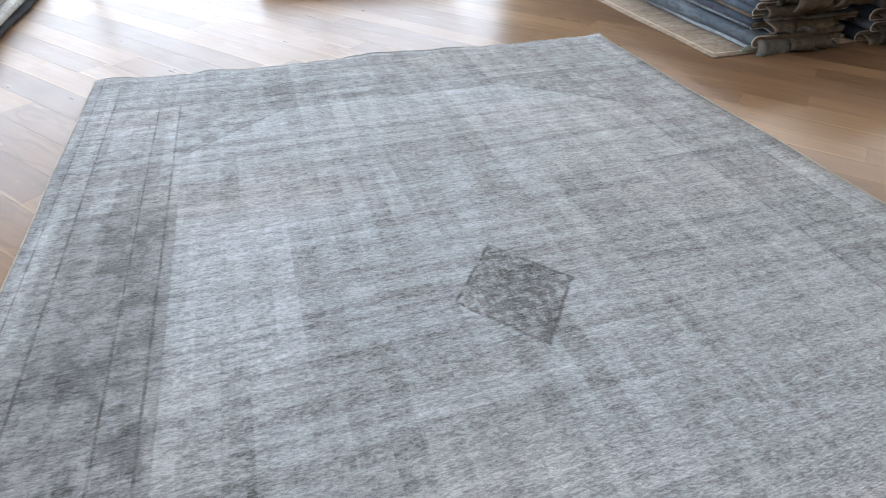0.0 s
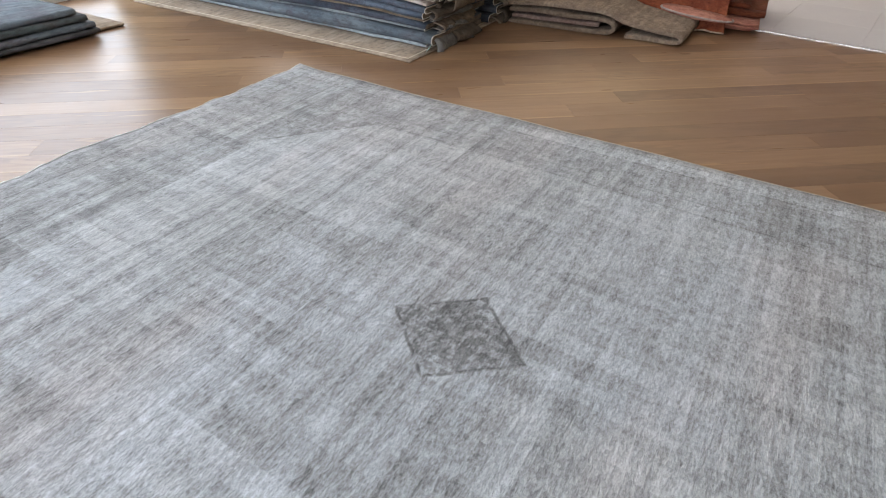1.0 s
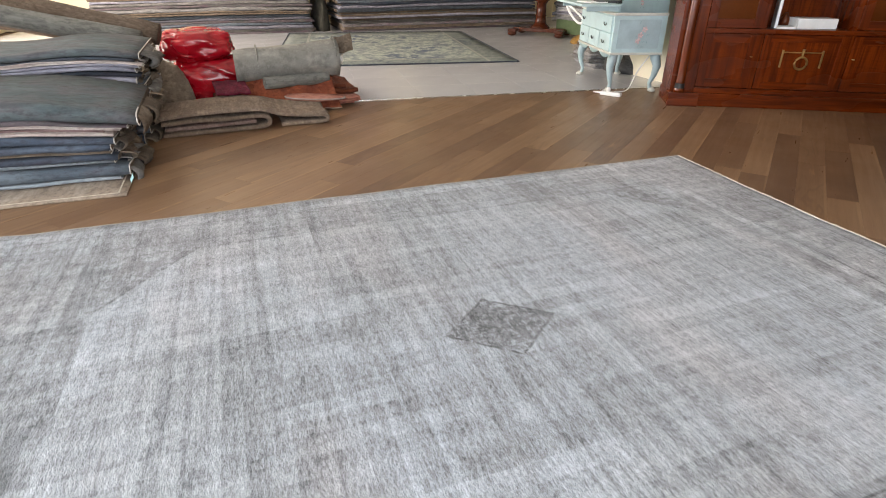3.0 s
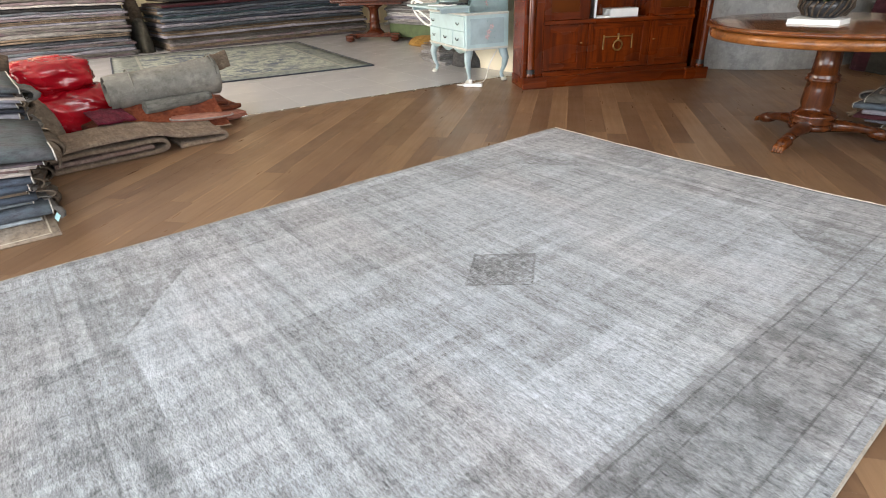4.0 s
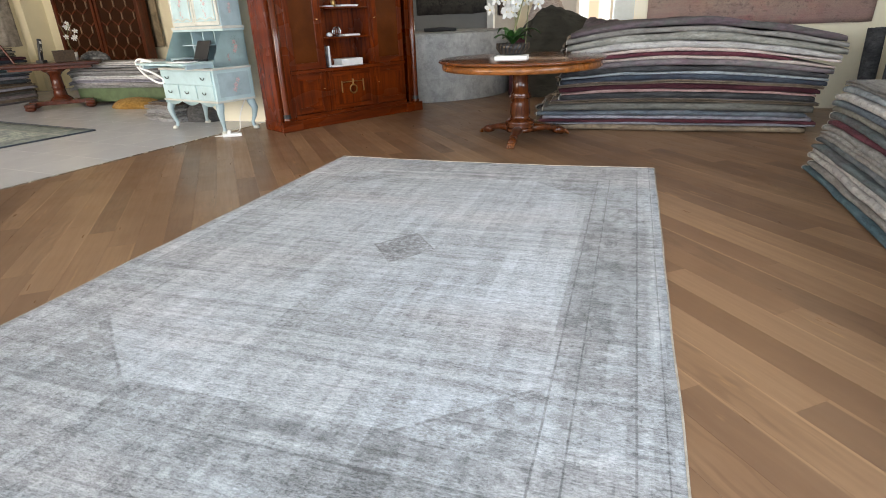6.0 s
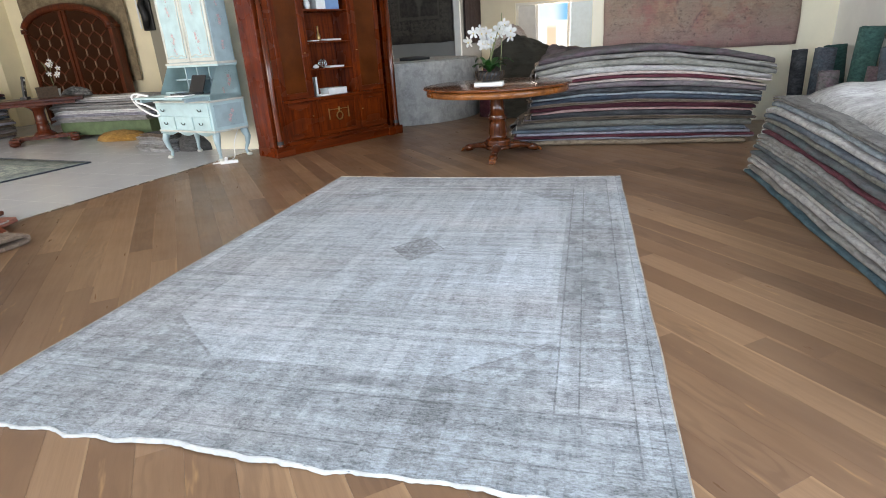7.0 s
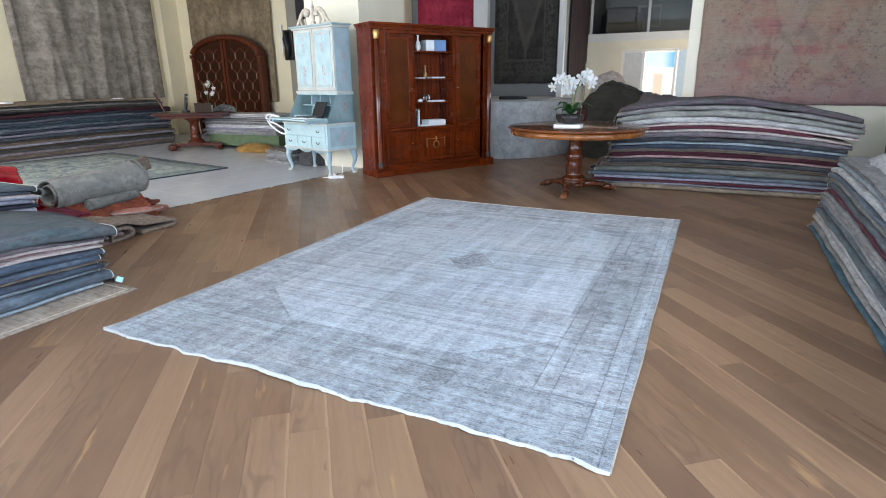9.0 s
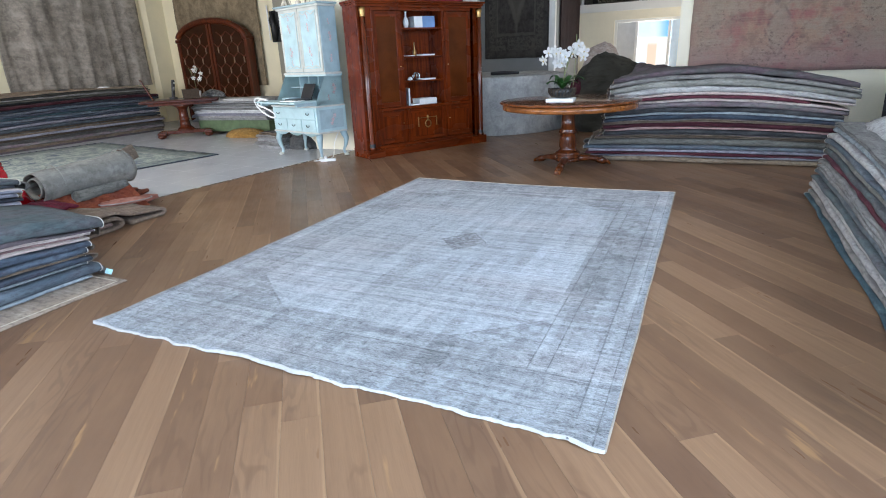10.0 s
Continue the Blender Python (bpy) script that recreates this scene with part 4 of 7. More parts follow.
# ---- rolled rugs standing in the south-west corner ----
def rolled(name, at, h, r, key, lean, label):
    bm = bmesh.new()
    turns, n = 2.6, 60
    ring = []
    for side in (0, 1):
        for i in range(n + 1):
            a = 2 * math.pi * turns * i / n
            rr = r * (0.35 + 0.65 * i / n) - (0.011 if side else 0)
            ring.append((rr * math.cos(a), rr * math.sin(a)))
    k = n + 1
    lv = []
    for z in (0.0, 0.3 * h, 0.7 * h, h):
        lv.append([bm.verts.new((x + 0.012 * n1(z * 4, x * 9), y + 0.012 * n1(z * 4, y * 9, 4), z + (0.012 * n1(x * 20, y * 20) if z == h else 0))) for x, y in ring])
    for a, b in zip(lv, lv[1:]):
        for i in range(n):
            bm.faces.new((a[i], a[i + 1], b[i + 1], b[i]))
            bm.faces.new((a[k + i + 1], a[k + i], b[k + i], b[k + i + 1]))
        bm.faces.new((a[n], a[k + n], b[k + n], b[n]))
    for i in range(n):
        bm.faces.new((lv[-1][i], lv[-1][i + 1], lv[-1][k + i + 1], lv[-1][k + i]))
    ob = obj_from(name, bm, PILES[key], smooth=False)
    ob.matrix_world = pose(*at) @ pose(0, 0, 0, lean[0], lean[1], 40)
    tagged(ob, label, "rug", "rolled rugs in the corner")


for at, h, r, key, lean, word in (
    ((-2.22, -3.42, 0), 0.96, 0.10, "char", (2, -2), "charcoal"), ((-2.36, -3.12, 0), 0.98, 0.13, "slate", (-3, 2), "slate-blue"),
    ((-2.62, -3.3, 0), 1.0, 0.14, "green", (3, 3), "bottle-green"), ((-2.62, -2.75, 0), 1.2, 0.14, "green", (-5, 4), "bottle-green"),
    ((-2.33, -2.72, 0), 0.74, 0.12, "mauve", (0, 2), "mauve"), ((-2.58, -2.25, 0), 0.80, 0.14, "mauve", (-2, -3), "mauve"), ((-2.62, -1.8, 0), 1.02, 0.15, "slate", (4, 3), "blue-grey"),
):
    rolled("rolled_rug", at, h, r, key, lean, word + " rolled rug standing upright in the corner")


# ---- hung rugs ----
def hung(name, material, label, m, w, h, fold=0.0, n=40, ripple=7.0, seed=0.0):
    def f(u, v):
        fall = fold * (0.7 * math.sin(u * ripple + 1.2 * n1(u * 2, seed)) + 1.6 * abs(n1(u * 3.1 + 0.12 * v, v * 0.25, seed)) ** 0.7 + 0.5 * n1(u * 5, v * 0.7, seed)) * (1.2 - 0.5 * v / h)
        return Vector((u + 0.015 * n1(v * 2, seed + 4), fall + 0.006 * n1(u * 3, v * 3, seed), v + 0.012 * n1(u * 4, seed)))
    bm = sheet(w, h, n, n, f, 0.01)
    for q in bm.faces:
        q.smooth = True
    ob = obj_from(name, bm, material)
    ob.matrix_world = m
    return tagged(ob, label, "rug", "rugs hung on the walls")


def make_pink():
    """Faded rose field with sand-coloured blotches, a long pale medallion and dark worn dashes along the weft."""
    mat, g = build("faded_pink_rug")
    o = g.obj()
    p = g.xyz(o)
    mul, add, sub_ = lambda a, b: g.math("MULTIPLY", a, b), lambda a, b: g.math("ADD", a, b), lambda a, b: g.math("SUBTRACT", a, b)
    w = mul(sub_(g.noise(o, 3.2, 4, 0.6), 0.5), 0.9)
    c = g.mix(g.noise(g.scaled(o, (1.7, 1, 1.1)), 1.3, 4, 0.65, 0.42, 0.62), (0.285, 0.112, 0.100), (0.33, 0.220, 0.150))
    c = g.mix(mul(g.noise(g.scaled(o, (1, 1, 1.5)), 2.0, 5, 0.68, 0.44, 0.60), 0.8), c, (0.30, 0.255, 0.19))
    c = g.mix(mul(g.noise(g.scaled(o, (1.3, 1, 1.2)), 3.2, 5, 0.7, 0.47, 0.60), 0.5), c, (0.14, 0.085, 0.070))
    c = g.mix(mul(g.ramp(add(p[0], w), 0.15, 0.75, 1.0, 0.0), 0.55), c, (0.30, 0.25, 0.18))
    # medallion with pendant, pale corner cloud
    ax = g.math("DIVIDE", g.math("ABSOLUTE", sub_(p[0], 1.13)), 0.42)
    az = g.math("DIVIDE", g.math("ABSOLUTE", sub_(p[2], 1.75)), 1.05)
    d = add(add(ax, az), w)
    bx = g.math("DIVIDE", g.math("ABSOLUTE", sub_(p[0], 1.12)), 0.20)
    bz = g.math("DIVIDE", g.math("ABSOLUTE", sub_(p[2], 0.55)), 0.36)
    e = g.math("MINIMUM", d, add(add(bx, bz), mul(w, 0.8)))
    c = g.mix(g.ramp(e, 0.75, 1.05, 0.6, 0.0), c, (0.29, 0.25, 0.19))
    rimmed = mul(g.line(e, 0.98, 0.03, 0.08), g.noise(o, 14, 4, 0.7, 0.42, 0.58))
    c = g.mix(mul(rimmed, 0.6), c, (0.12, 0.10, 0.095))
    side = mul(g.ramp(add(p[0], w), 1.75, 2.2), 0.6)
    c = g.mix(side, c, (0.29, 0.25, 0.19))
    c = g.mix(mul(g.ramp(p[2], 0.0, 0.55, 1.0, 0.0), 0.5), c, (0.31, 0.19, 0.20))
    sand = mul(g.ramp(add(p[2], mul(w, 1.2)), 0.55, 1.7), g.noise(g.scaled(o, (1, 1, 1.4)), 3.0, 5, 0.68, 0.36, 0.56))
    c = g.mix(mul(sand, 0.6), c, (0.285, 0.215, 0.128))
    weft = g.noise(g.scaled(o, (1.4, 1, 46)), 1.0, 4, 0.65, 0.36, 0.64)
    c = g.mix(mul(weft, 0.22), c, (0.40, 0.295, 0.23))
    dash = mul(g.noise(g.scaled(o, (6, 1, 34)), 1.0, 4, 0.7, 0.55, 0.68), g.noise(o, 2.6, 3, 0.6, 0.42, 0.58))
    c = g.mix(mul(dash, 0.45), c, (0.085, 0.052, 0.05))
    speck = mul(g.noise(g.scaled(o, (16, 16, 22)), 1.0, 5, 0.75, 0.52, 0.64), g.noise(o, 1.7, 3, 0.6, 0.40, 0.60))
    c = g.mix(mul(speck, 0.7), c, (0.085, 0.06, 0.058))
    fine = g.noise(g.scaled(o, (60, 60, 140)), 1.0, 3, 0.7, 0.36, 0.64)
    c = g.mix(mul(fine, 0.3), c, (0.16, 0.105, 0.105))
    g.done(c, 0.95, 0.0, 0.1, None, 0.05)
    g.bump(add(fine, weft), 0.35, 0.003)
    return mat


M_HPINK = make_pink()
M_HGREY = make_hung("faded_grey_rug", (0.285, 0.248, 0.205), (0.38, 0.335, 0.278), (0.21, 0.182, 0.152), (0.105, 0.092, 0.076), (3, 3, 14))
M_HTAN = make_hung("faded_tan_rug", (0.21, 0.158, 0.097), (0.27, 0.21, 0.13), (0.16, 0.124, 0.076), (0.09, 0.068, 0.042), (7, 7, 2.2))
M_HDARK = make_hung("charcoal_medallion_rug", (0.030, 0.027, 0.024), (0.052, 0.047, 0.041), (0.062, 0.056, 0.049), (0.012, 0.012, 0.012), (12, 1, 3), (0.72, 2.2), (0.42, 1.5), (0.092, 0.082, 0.070), 0.5, (1.42, 2.7))
M_HRED = make_hung("magenta_rug", (0.26, 0.022, 0.045), (0.33, 0.042, 0.068), (0.21, 0.016, 0.034), (0.13, 0.010, 0.020), (14, 1, 3))
M_HMAUVE = make_hung("mauve_hung_rug", (0.33, 0.26, 0.29), (0.40, 0.34, 0.36), (0.27, 0.22, 0.25), (0.18, 0.15, 0.17), (5, 1, 9))
M_HBLACK = make_hung("dark_red_rug", (0.014, 0.008, 0.007), (0.024, 0.013, 0.011), (0.035, 0.018, 0.015), (0.008, 0.005, 0.005), (8, 1, 5))

# x local runs across the rug as one faces it
hung("rug", M_HPINK, "faded pink and sand rug hung flat on the south wall", pose(0.17, -4.065, 1.01, 0, 0, 180), 2.52, 2.9, 0.004, 40, 3, 1)
hung("rug", M_HGREY, "large faded grey rug hung in loose vertical folds", pose(13.70, -2.12, 1.02, 0, 0, -90), 3.55, 2.9, 0.05, 90, 5.2, 2)
hung("rug", M_HMAUVE, "pale mauve rug hung on the wall", pose(13.71, 2.2, 1.02, 0, 0, -90), 3.4, 2.9, 0.025, 40, 4.5, 3)
hung("rug", M_HTAN, "faded tan rug hung behind the arched bookcase", pose(13.08, -6.27, 0.9, 0, 0, 180), 2.9, 2.75, 0.035, 70, 8, 4)
hung("rug", M_HRED, "magenta overdyed rug hung on the wall", pose(6.42, -7.06, 2.0, 0, 0, 180), 1.4, 2.0, 0.02, 30, 8, 5)
hung("rug", M_HDARK, "charcoal rug with a long pale medallion hung on the wall", pose(4.48, -7.05, 1.31, 0, 0, 180), 1.42, 2.7, 0.008, 30, 5, 6)
hung("rug", M_HBLACK, "very dark rug hung on the passage wall", pose(2.86, -7.35, 1.25, 0, 0, -90), 1.9, 2.2, 0.01, 24, 5, 7)


# ---- low piles by the window ----
def low_pile(x, y, turn, seed, layers, words, D):
    stack_of(x, y, 0, turn, False, seed, "rugs piled by the window", layers, lambda s, d, z, t: 0.0, D, words)


low_pile(-0.60, 3.72, 90, 21, [L_(0.030, "char", 0.0, 2.0, 0.0), L_(0.060, "silver", 0.03, 1.95, 0.02), L_(0.05, "grey", 0.05, 1.9, 0.05)], "in a low pile near the window", 1.1)
stack_of(0.95, 5.16, 0, 0, False, 22, "rugs piled by the window", [L_(0.02, "tan", 0.3, 1.95, 0.10), L_(0.035, "char", 0.0, 1.70, 0.0), L_(0.05, "slate", 0.02, 1.68, 0.02), L_(0.05, "sage", 0.0, 1.66, 0.03), L_(0.05, "slate", 0.05, 1.6, 0.05)], lambda s, d, z, t: 0.0, 0.85, "in a low pile near the window")


# ---- heap past the tall stack: folded rugs, red bags, a rolled rug ----
def draped_fold(path, thick, x0, x1, key, label, seed):
    """A rug folded over on itself: its section (y, z) is a smooth ribbon, swept in depth with slack."""
    pts = [path[0]] + list(path) + [path[-1]]
    line = []
    for k in range(1, len(pts) - 2):
        a, b, c, d = pts[k - 1:k + 3]
        for q in range(6):
            t = q / 6
            line.append(Vector([0.5 * (2 * b[m] + (c[m] - a[m]) * t + (2 * a[m] - 5 * b[m] + 4 * c[m] - d[m]) * t * t + (3 * b[m] - a[m] - 3 * c[m] + d[m]) * t ** 3) for m in (0, 1)]))
    line.append(Vector(path[-1]))
    loop = []
    for side in (1, -1):
        run = []
        for k, p in enumerate(line):
            tan = (line[min(k + 1, len(line) - 1)] - line[max(k - 1, 0)]).normalized()
            run.append(p + side * 0.5 * thick * Vector((-tan.y, tan.x)))
        loop += run if side == 1 else run[::-1]
    bm = bmesh.new()
    rows, n = [], 12
    for i in range(n + 1):
        u = i / n
        pinch = 1 - 0.35 * math.exp(-min(u, 1 - u) / 0.03)
        row = []
        for k, p in enumerate(loop):
            mid = line[k] if k < len(line) else line[2 * len(line) - 1 - k]
            q = mid + (p - mid) * pinch
            x = x0 + (x1 - x0) * u - 0.087 * (q.x - 1.6) + 0.03 * n1(q.x * 3, seed) * (1 - u)
            z = q.y + 0.012 * n1(u * 3, q.x * 4, seed) * min(1, q.y / 0.08)
            row.append(bm.verts.new((x, q.x + 0.03 * n1(u * 2.2, seed) * (1 if q.x < 2.2 else 0.3), max(0.004, z))))
        rows.append(row)
    m = len(loop)
    for a, b in zip(rows, rows[1:]):
        for k in range(m):
            bm.faces.new((a[k], a[(k + 1) % m], b[(k + 1) % m], b[k])).smooth = True
    for row in (rows[0], rows[-1]):
        h = m // 2
        for k in range(h - 1):
            bm.faces.new((row[k], row[k + 1], row[m - 2 - k], row[m - 1 - k]))
    bmesh.ops.recalc_face_normals(bm, faces=bm.faces)
    ob = obj_from("folded_rug", bm, PILES[key])
    tagged(ob, label, "rug", "folded rugs beside the red bags")


draped_fold([(2.84, 0.020), (2.5, 0.020), (2.14, 0.020), (2.05, 0.032), (2.03, 0.065), (2.06, 0.098), (2.15, 0.110), (2.4, 0.112), (2.84, 0.108)], 0.036, 4.70, 5.2, "drab", "taupe wool rug folded over beside the red bags", 3.0)
draped_fold([(2.82, 0.064), (2.45, 0.066), (2.14, 0.066)], 0.034, 4.71, 5.2, "drabpink", "dusty taupe-pink rug tucked into a folded rug", 5.0)
draped_fold([(2.86, 0.150), (2.6, 0.168), (2.3, 0.172), (2.1, 0.160), (1.94, 0.112), (1.80, 0.086), (1.66, 0.080), (1.575, 0.070), (1.555, 0.048), (1.58, 0.026), (1.70, 0.020), (1.94, 0.020)], 0.036, 4.69, 5.24, "drab", "grey-brown wool rug draped over another folded rug", 9.0)

M_CRIMSON = pile("crimson_cloth", (0.12, 0.012, 0.028), (0.17, 0.022, 0.042), (0.08, 0.008, 0.018))
rag = thing("folded_cloth", "crimson cloth lying between a taupe rug and the red bags", "cloth")
part("cloth", sheet(1, 1, 24, 14, lambda u, v: Vector((5.08 + 0.40 * v, 2.14 + 0.28 * u + 0.04 * v, 0.207 + 0.045 * v + 0.014 * n1(u * 5, v * 3, 4.0))), 0.012), M_CRIMSON, rag, smooth=True)
stack_of(5.36, 1.14, 0, 96, True, 32, "rust rugs in a heap", [L_(0.035, "coral", 0.05, 0.75, 0.0), L_(0.05, "coral", 0.0, 0.62, -0.06, True), L_(0.05, "rust", -0.02, 1.3, 0.08), L_(0.045, "rust", 0.1, 1.2, 0.10)], lambda s, d, z, t: 0.05 * n1(s * 4, d * 3, 2) * min(1, z / 0.08), 0.75, "in a heap under a grey roll")
stack_of(5.34, 1.42, 0.10, 80, True, 33, "rust rugs in a heap", [L_(0.075, "grey", 0.0, 0.55, 0.0)], lambda s, d, z, t: -0.05 * s + 0.01 * n1(s * 8), 0.35, "sticking out of the heap")


M_HROLL = make_hung("grey_rug_back", (0.195, 0.188, 0.165), (0.265, 0.257, 0.228), (0.165, 0.158, 0.142), (0.095, 0.092, 0.080), (26, 4, 4))


def loose_roll():
    """A grey rug rolled loosely and laid down, its free end flapping."""
    bm = bmesh.new()
    n, turns = 64, 1.7
    prof = []
    for i in range(n + 1):
        a = 2 * math.pi * turns * i / n
        r = 0.085 + 0.105 * i / n
        prof.append((r * math.cos(a) * 1.25, r * math.sin(a)))
    rows = []
    for j in range(15):
        s = j / 14
        rows.append([bm.verts.new((x * (1 - 0.1 * s) * 0.86 + 0.02 * n1(s * 3, 1), 0.94 * s - 0.12, y * (0.86 - 0.09 * s) - 0.05 * s + 0.015 * n1(s * 4, x * 6))) for x, y in prof])
    for a, b in zip(rows, rows[1:]):
        for i in range(n):
            bm.faces.new((a[i], a[i + 1], b[i + 1], b[i])).smooth = True
    bm.normal_update()
    bmesh.ops.solidify(bm, geom=list(bm.faces), thickness=0.014)
    ob = obj_from("rolled_rug", bm, M_HROLL)
    ob.matrix_world = pose(5.53, 1.42, 0.425, 0, 0, -1)
    for at, r in ((-0.09, 0.176), (0.62, 0.160)):
        band = [(1.08 * r * math.cos(a) - 0.004, at, r * math.sin(a) - 0.05 * (at + 0.12) + 0.004) for a in [2 * math.pi * i / 26 for i in range(27)]]
        part("edge_band", tube(band, 0.007, 6), PILES["moss"], ob, "corded edge", True)
    part("flap", sheet(1, 1, 10, 10, lambda u, v: Vector((0.10 - 0.16 * v + 0.03 * n1(u * 4, 3), -0.10 - 0.17 * u, 0.02 + 0.13 * math.sin(math.pi * v) + 0.04 * u + 0.012 * n1(u * 3, v * 3))), 0.012), PILES["brown"], ob, "curled free corner of the rug", True)
    part("core", tube([(0.015, 0.3, -0.02), (0.02, -0.16, -0.03), (0.022, -0.17, -0.03)], [0.05, 0.05, 0.03], 16), M_PAPER, ob, "white wrapped roll inside")
    tagged(ob, "grey rug loosely rolled and laid on a heap of rust rugs", "rug")
    tag = obj_from("paper_tag", sheet(0.09, 0.07, 4, 3, lambda u, v: Vector((u, 0.02 * math.sin(u * 30), v))), M_PAPER)
    tag.matrix_world = pose(5.66, 1.22, 0.40, 10, 0, 20)
    tagged(tag, "white paper label hanging from the rolled rug", "tag")


loose_roll()


def rust_drape():
    """A rust-red rug dropped in loose ridges in front of the roll, its edge corded in pale wool."""
    t = thing("crumpled_rug", "rust-red rug crumpled in loose folds under the grey roll", "rug")

    def f(u, v):
        along = 1.34 + 0.84 * u
        ridge = 0.5 + 0.5 * math.sin(u * 17.0 + 2.2 * n1(u * 3, 6.1) + 2.4 * v)
        x = 5.62 - 0.44 * v - 0.05 * n1(u * 4.0, 2.5) * v
        z = 0.27 * (1 - v ** 1.8) + 0.05 * ridge * math.sin(math.pi * min(1.0, 0.15 + 0.9 * v)) + 0.02 * n1(u * 9, v * 5, 1.0)
        return Vector((x, along + 0.05 * math.sin(v * 3), max(0.016, z + 0.016)))

    part("cloth", sheet(1, 1, 70, 22, f, 0.010), PILES["rust"], t, smooth=True)
    rim = [f(i / 60, 1.0) + Vector((-0.002, 0, -0.004)) for i in range(61)]
    part("edge_cord", tube(rim, 0.006, 6), PILES["tan"], t, "pale corded edge", True)


rust_drape()


def coral_flap():
    """The rounded corner of a coral rug folded over on itself."""
    t = thing("folded_rug", "coral rug folded over with a pale corded edge", "rug", pose(5.22, 1.62, 0.0, 0, 0, 84))
    bm = bmesh.new()
    rim, n = [], 40
    for i in range(n):
        a = 2 * math.pi * i / n
        rim.append((0.27 * math.cos(a) - 0.04, 0.10 * math.sin(a)))
    lo = [bm.verts.new((x, y, 0.10 + 0.05 * x + 0.01 * n1(x * 6, y * 6))) for x, y in rim]
    hi = [bm.verts.new((x * 0.96, y * 0.9, 0.135 + 0.06 * x + 0.012 * n1(x * 6, y * 6, 3))) for x, y in rim]
    top = bm.verts.new((-0.02, 0, 0.15))
    for i in range(n):
        j = (i + 1) % n
        bm.faces.new((lo[i], lo[j], hi[j], hi[i])).smooth = True
        bm.faces.new((hi[i], hi[j], top)).smooth = True
    bm.faces.new(lo[::-1])
    part("fold", bm, PILES["coral"], t)
    ring = [(x * 1.01, y * 1.03, 0.118 + 0.055 * x) for x, y in rim + rim[:1]]
    part("edge_cord", tube(ring, 0.007, 6), PILES["cream"], t, "pale corded edge", True)


coral_flap()


def red_bag(at, sx, sy, sz, seed):
    bm = bmesh.new()
    bmesh.ops.create_uvsphere(bm, u_segments=84, v_segments=56, radius=1.0)
    for v in bm.verts:
        p = v.co.copy()
        k = 1 + 0.10 * n1(p.x * 2 + seed, p.y * 2, p.z * 2) - 0.06 * (1 - min(1, 5 * abs(n1(p.x * 1.9 + seed, p.y * 1.9, p.z * 1.6)))) + 0.06 * abs(n1(p.x * 5 + seed, p.y * 5, p.z * 4)) + 0.035 * abs(n1(p.x * 12, p.y * 12 + seed, p.z * 9))
        q = Vector((math.copysign(abs(p.x) ** 0.75, p.x), math.copysign(abs(p.y) ** 0.75, p.y), math.copysign(abs(p.z) ** 0.85, p.z)))
        v.co = Vector((q.x * sx, q.y * sy, q.z * sz)) * k
        v.co.z = max(v.co.z, -sz * 0.93)
    for f in bm.faces:
        f.smooth = True
    ob = obj_from("plastic_bag", bm, M_REDBAG)
    ob.matrix_world = pose(*at)
    tagged(ob, "stuffed shiny red plastic bag on a heap of rugs", "bag", "red plastic bags")


red_bag((6.00, 2.45, 0.21), 0.28, 0.38, 0.215, 1.0)
red_bag((6.04, 2.56, 0.515), 0.27, 0.33, 0.16, 7.0)

# brown and grey rolls behind the stack
def lying_roll(at, turn, L, r, key, label, tilt=0.0):
    bm = tube([(s * L, 0.01 * n1(s * 3), 0.01 * n1(s * 3, 5)) for s in [i / 12 for i in range(13)]], [r * (1 + 0.06 * n1(i * 0.7, r * 50)) for i in range(13)], 18)
    for f in bm.faces:
        f.smooth = len(f.verts) == 4
    ob = obj_from("rolled_rug", bm, PILES[key])
    ob.matrix_world = pose(*at, 0, tilt, turn)
    tagged(ob, label, "rug")


lying_roll((5.42, 1.42, 0.25), 100, 0.6, 0.055, "moss", "small grey rug rolled up on the rust heap", 0)
lying_roll((5.62, 2.92, 0.15), 88, 1.2, 0.15, "brown", "brown rug rolled up behind the tall stack")
lying_roll((5.74, 2.9, 0.42), 90, 1.15, 0.15, "taupe", "taupe rug rolled up and laid on another", -2)
lying_roll((5.95, 2.95, 0.15), 90, 1.2, 0.15, "moss", "moss-grey rug rolled up behind the tall stack")
lying_roll((5.80, 2.84, 0.64), 82, 1.5, 0.095, "drab", "olive-brown rug rolled up and propped on other rolls", -13)
lying_roll((5.58, 2.97, 0.62), 84, 1.5, 0.08, "moss", "moss-grey rug rolled up and propped on other rolls", -12)
lying_roll((6.12, 2.98, 0.60), 86, 1.6, 0.14, "drab", "thick grey-brown rug roll leaning on the rolls", -11)


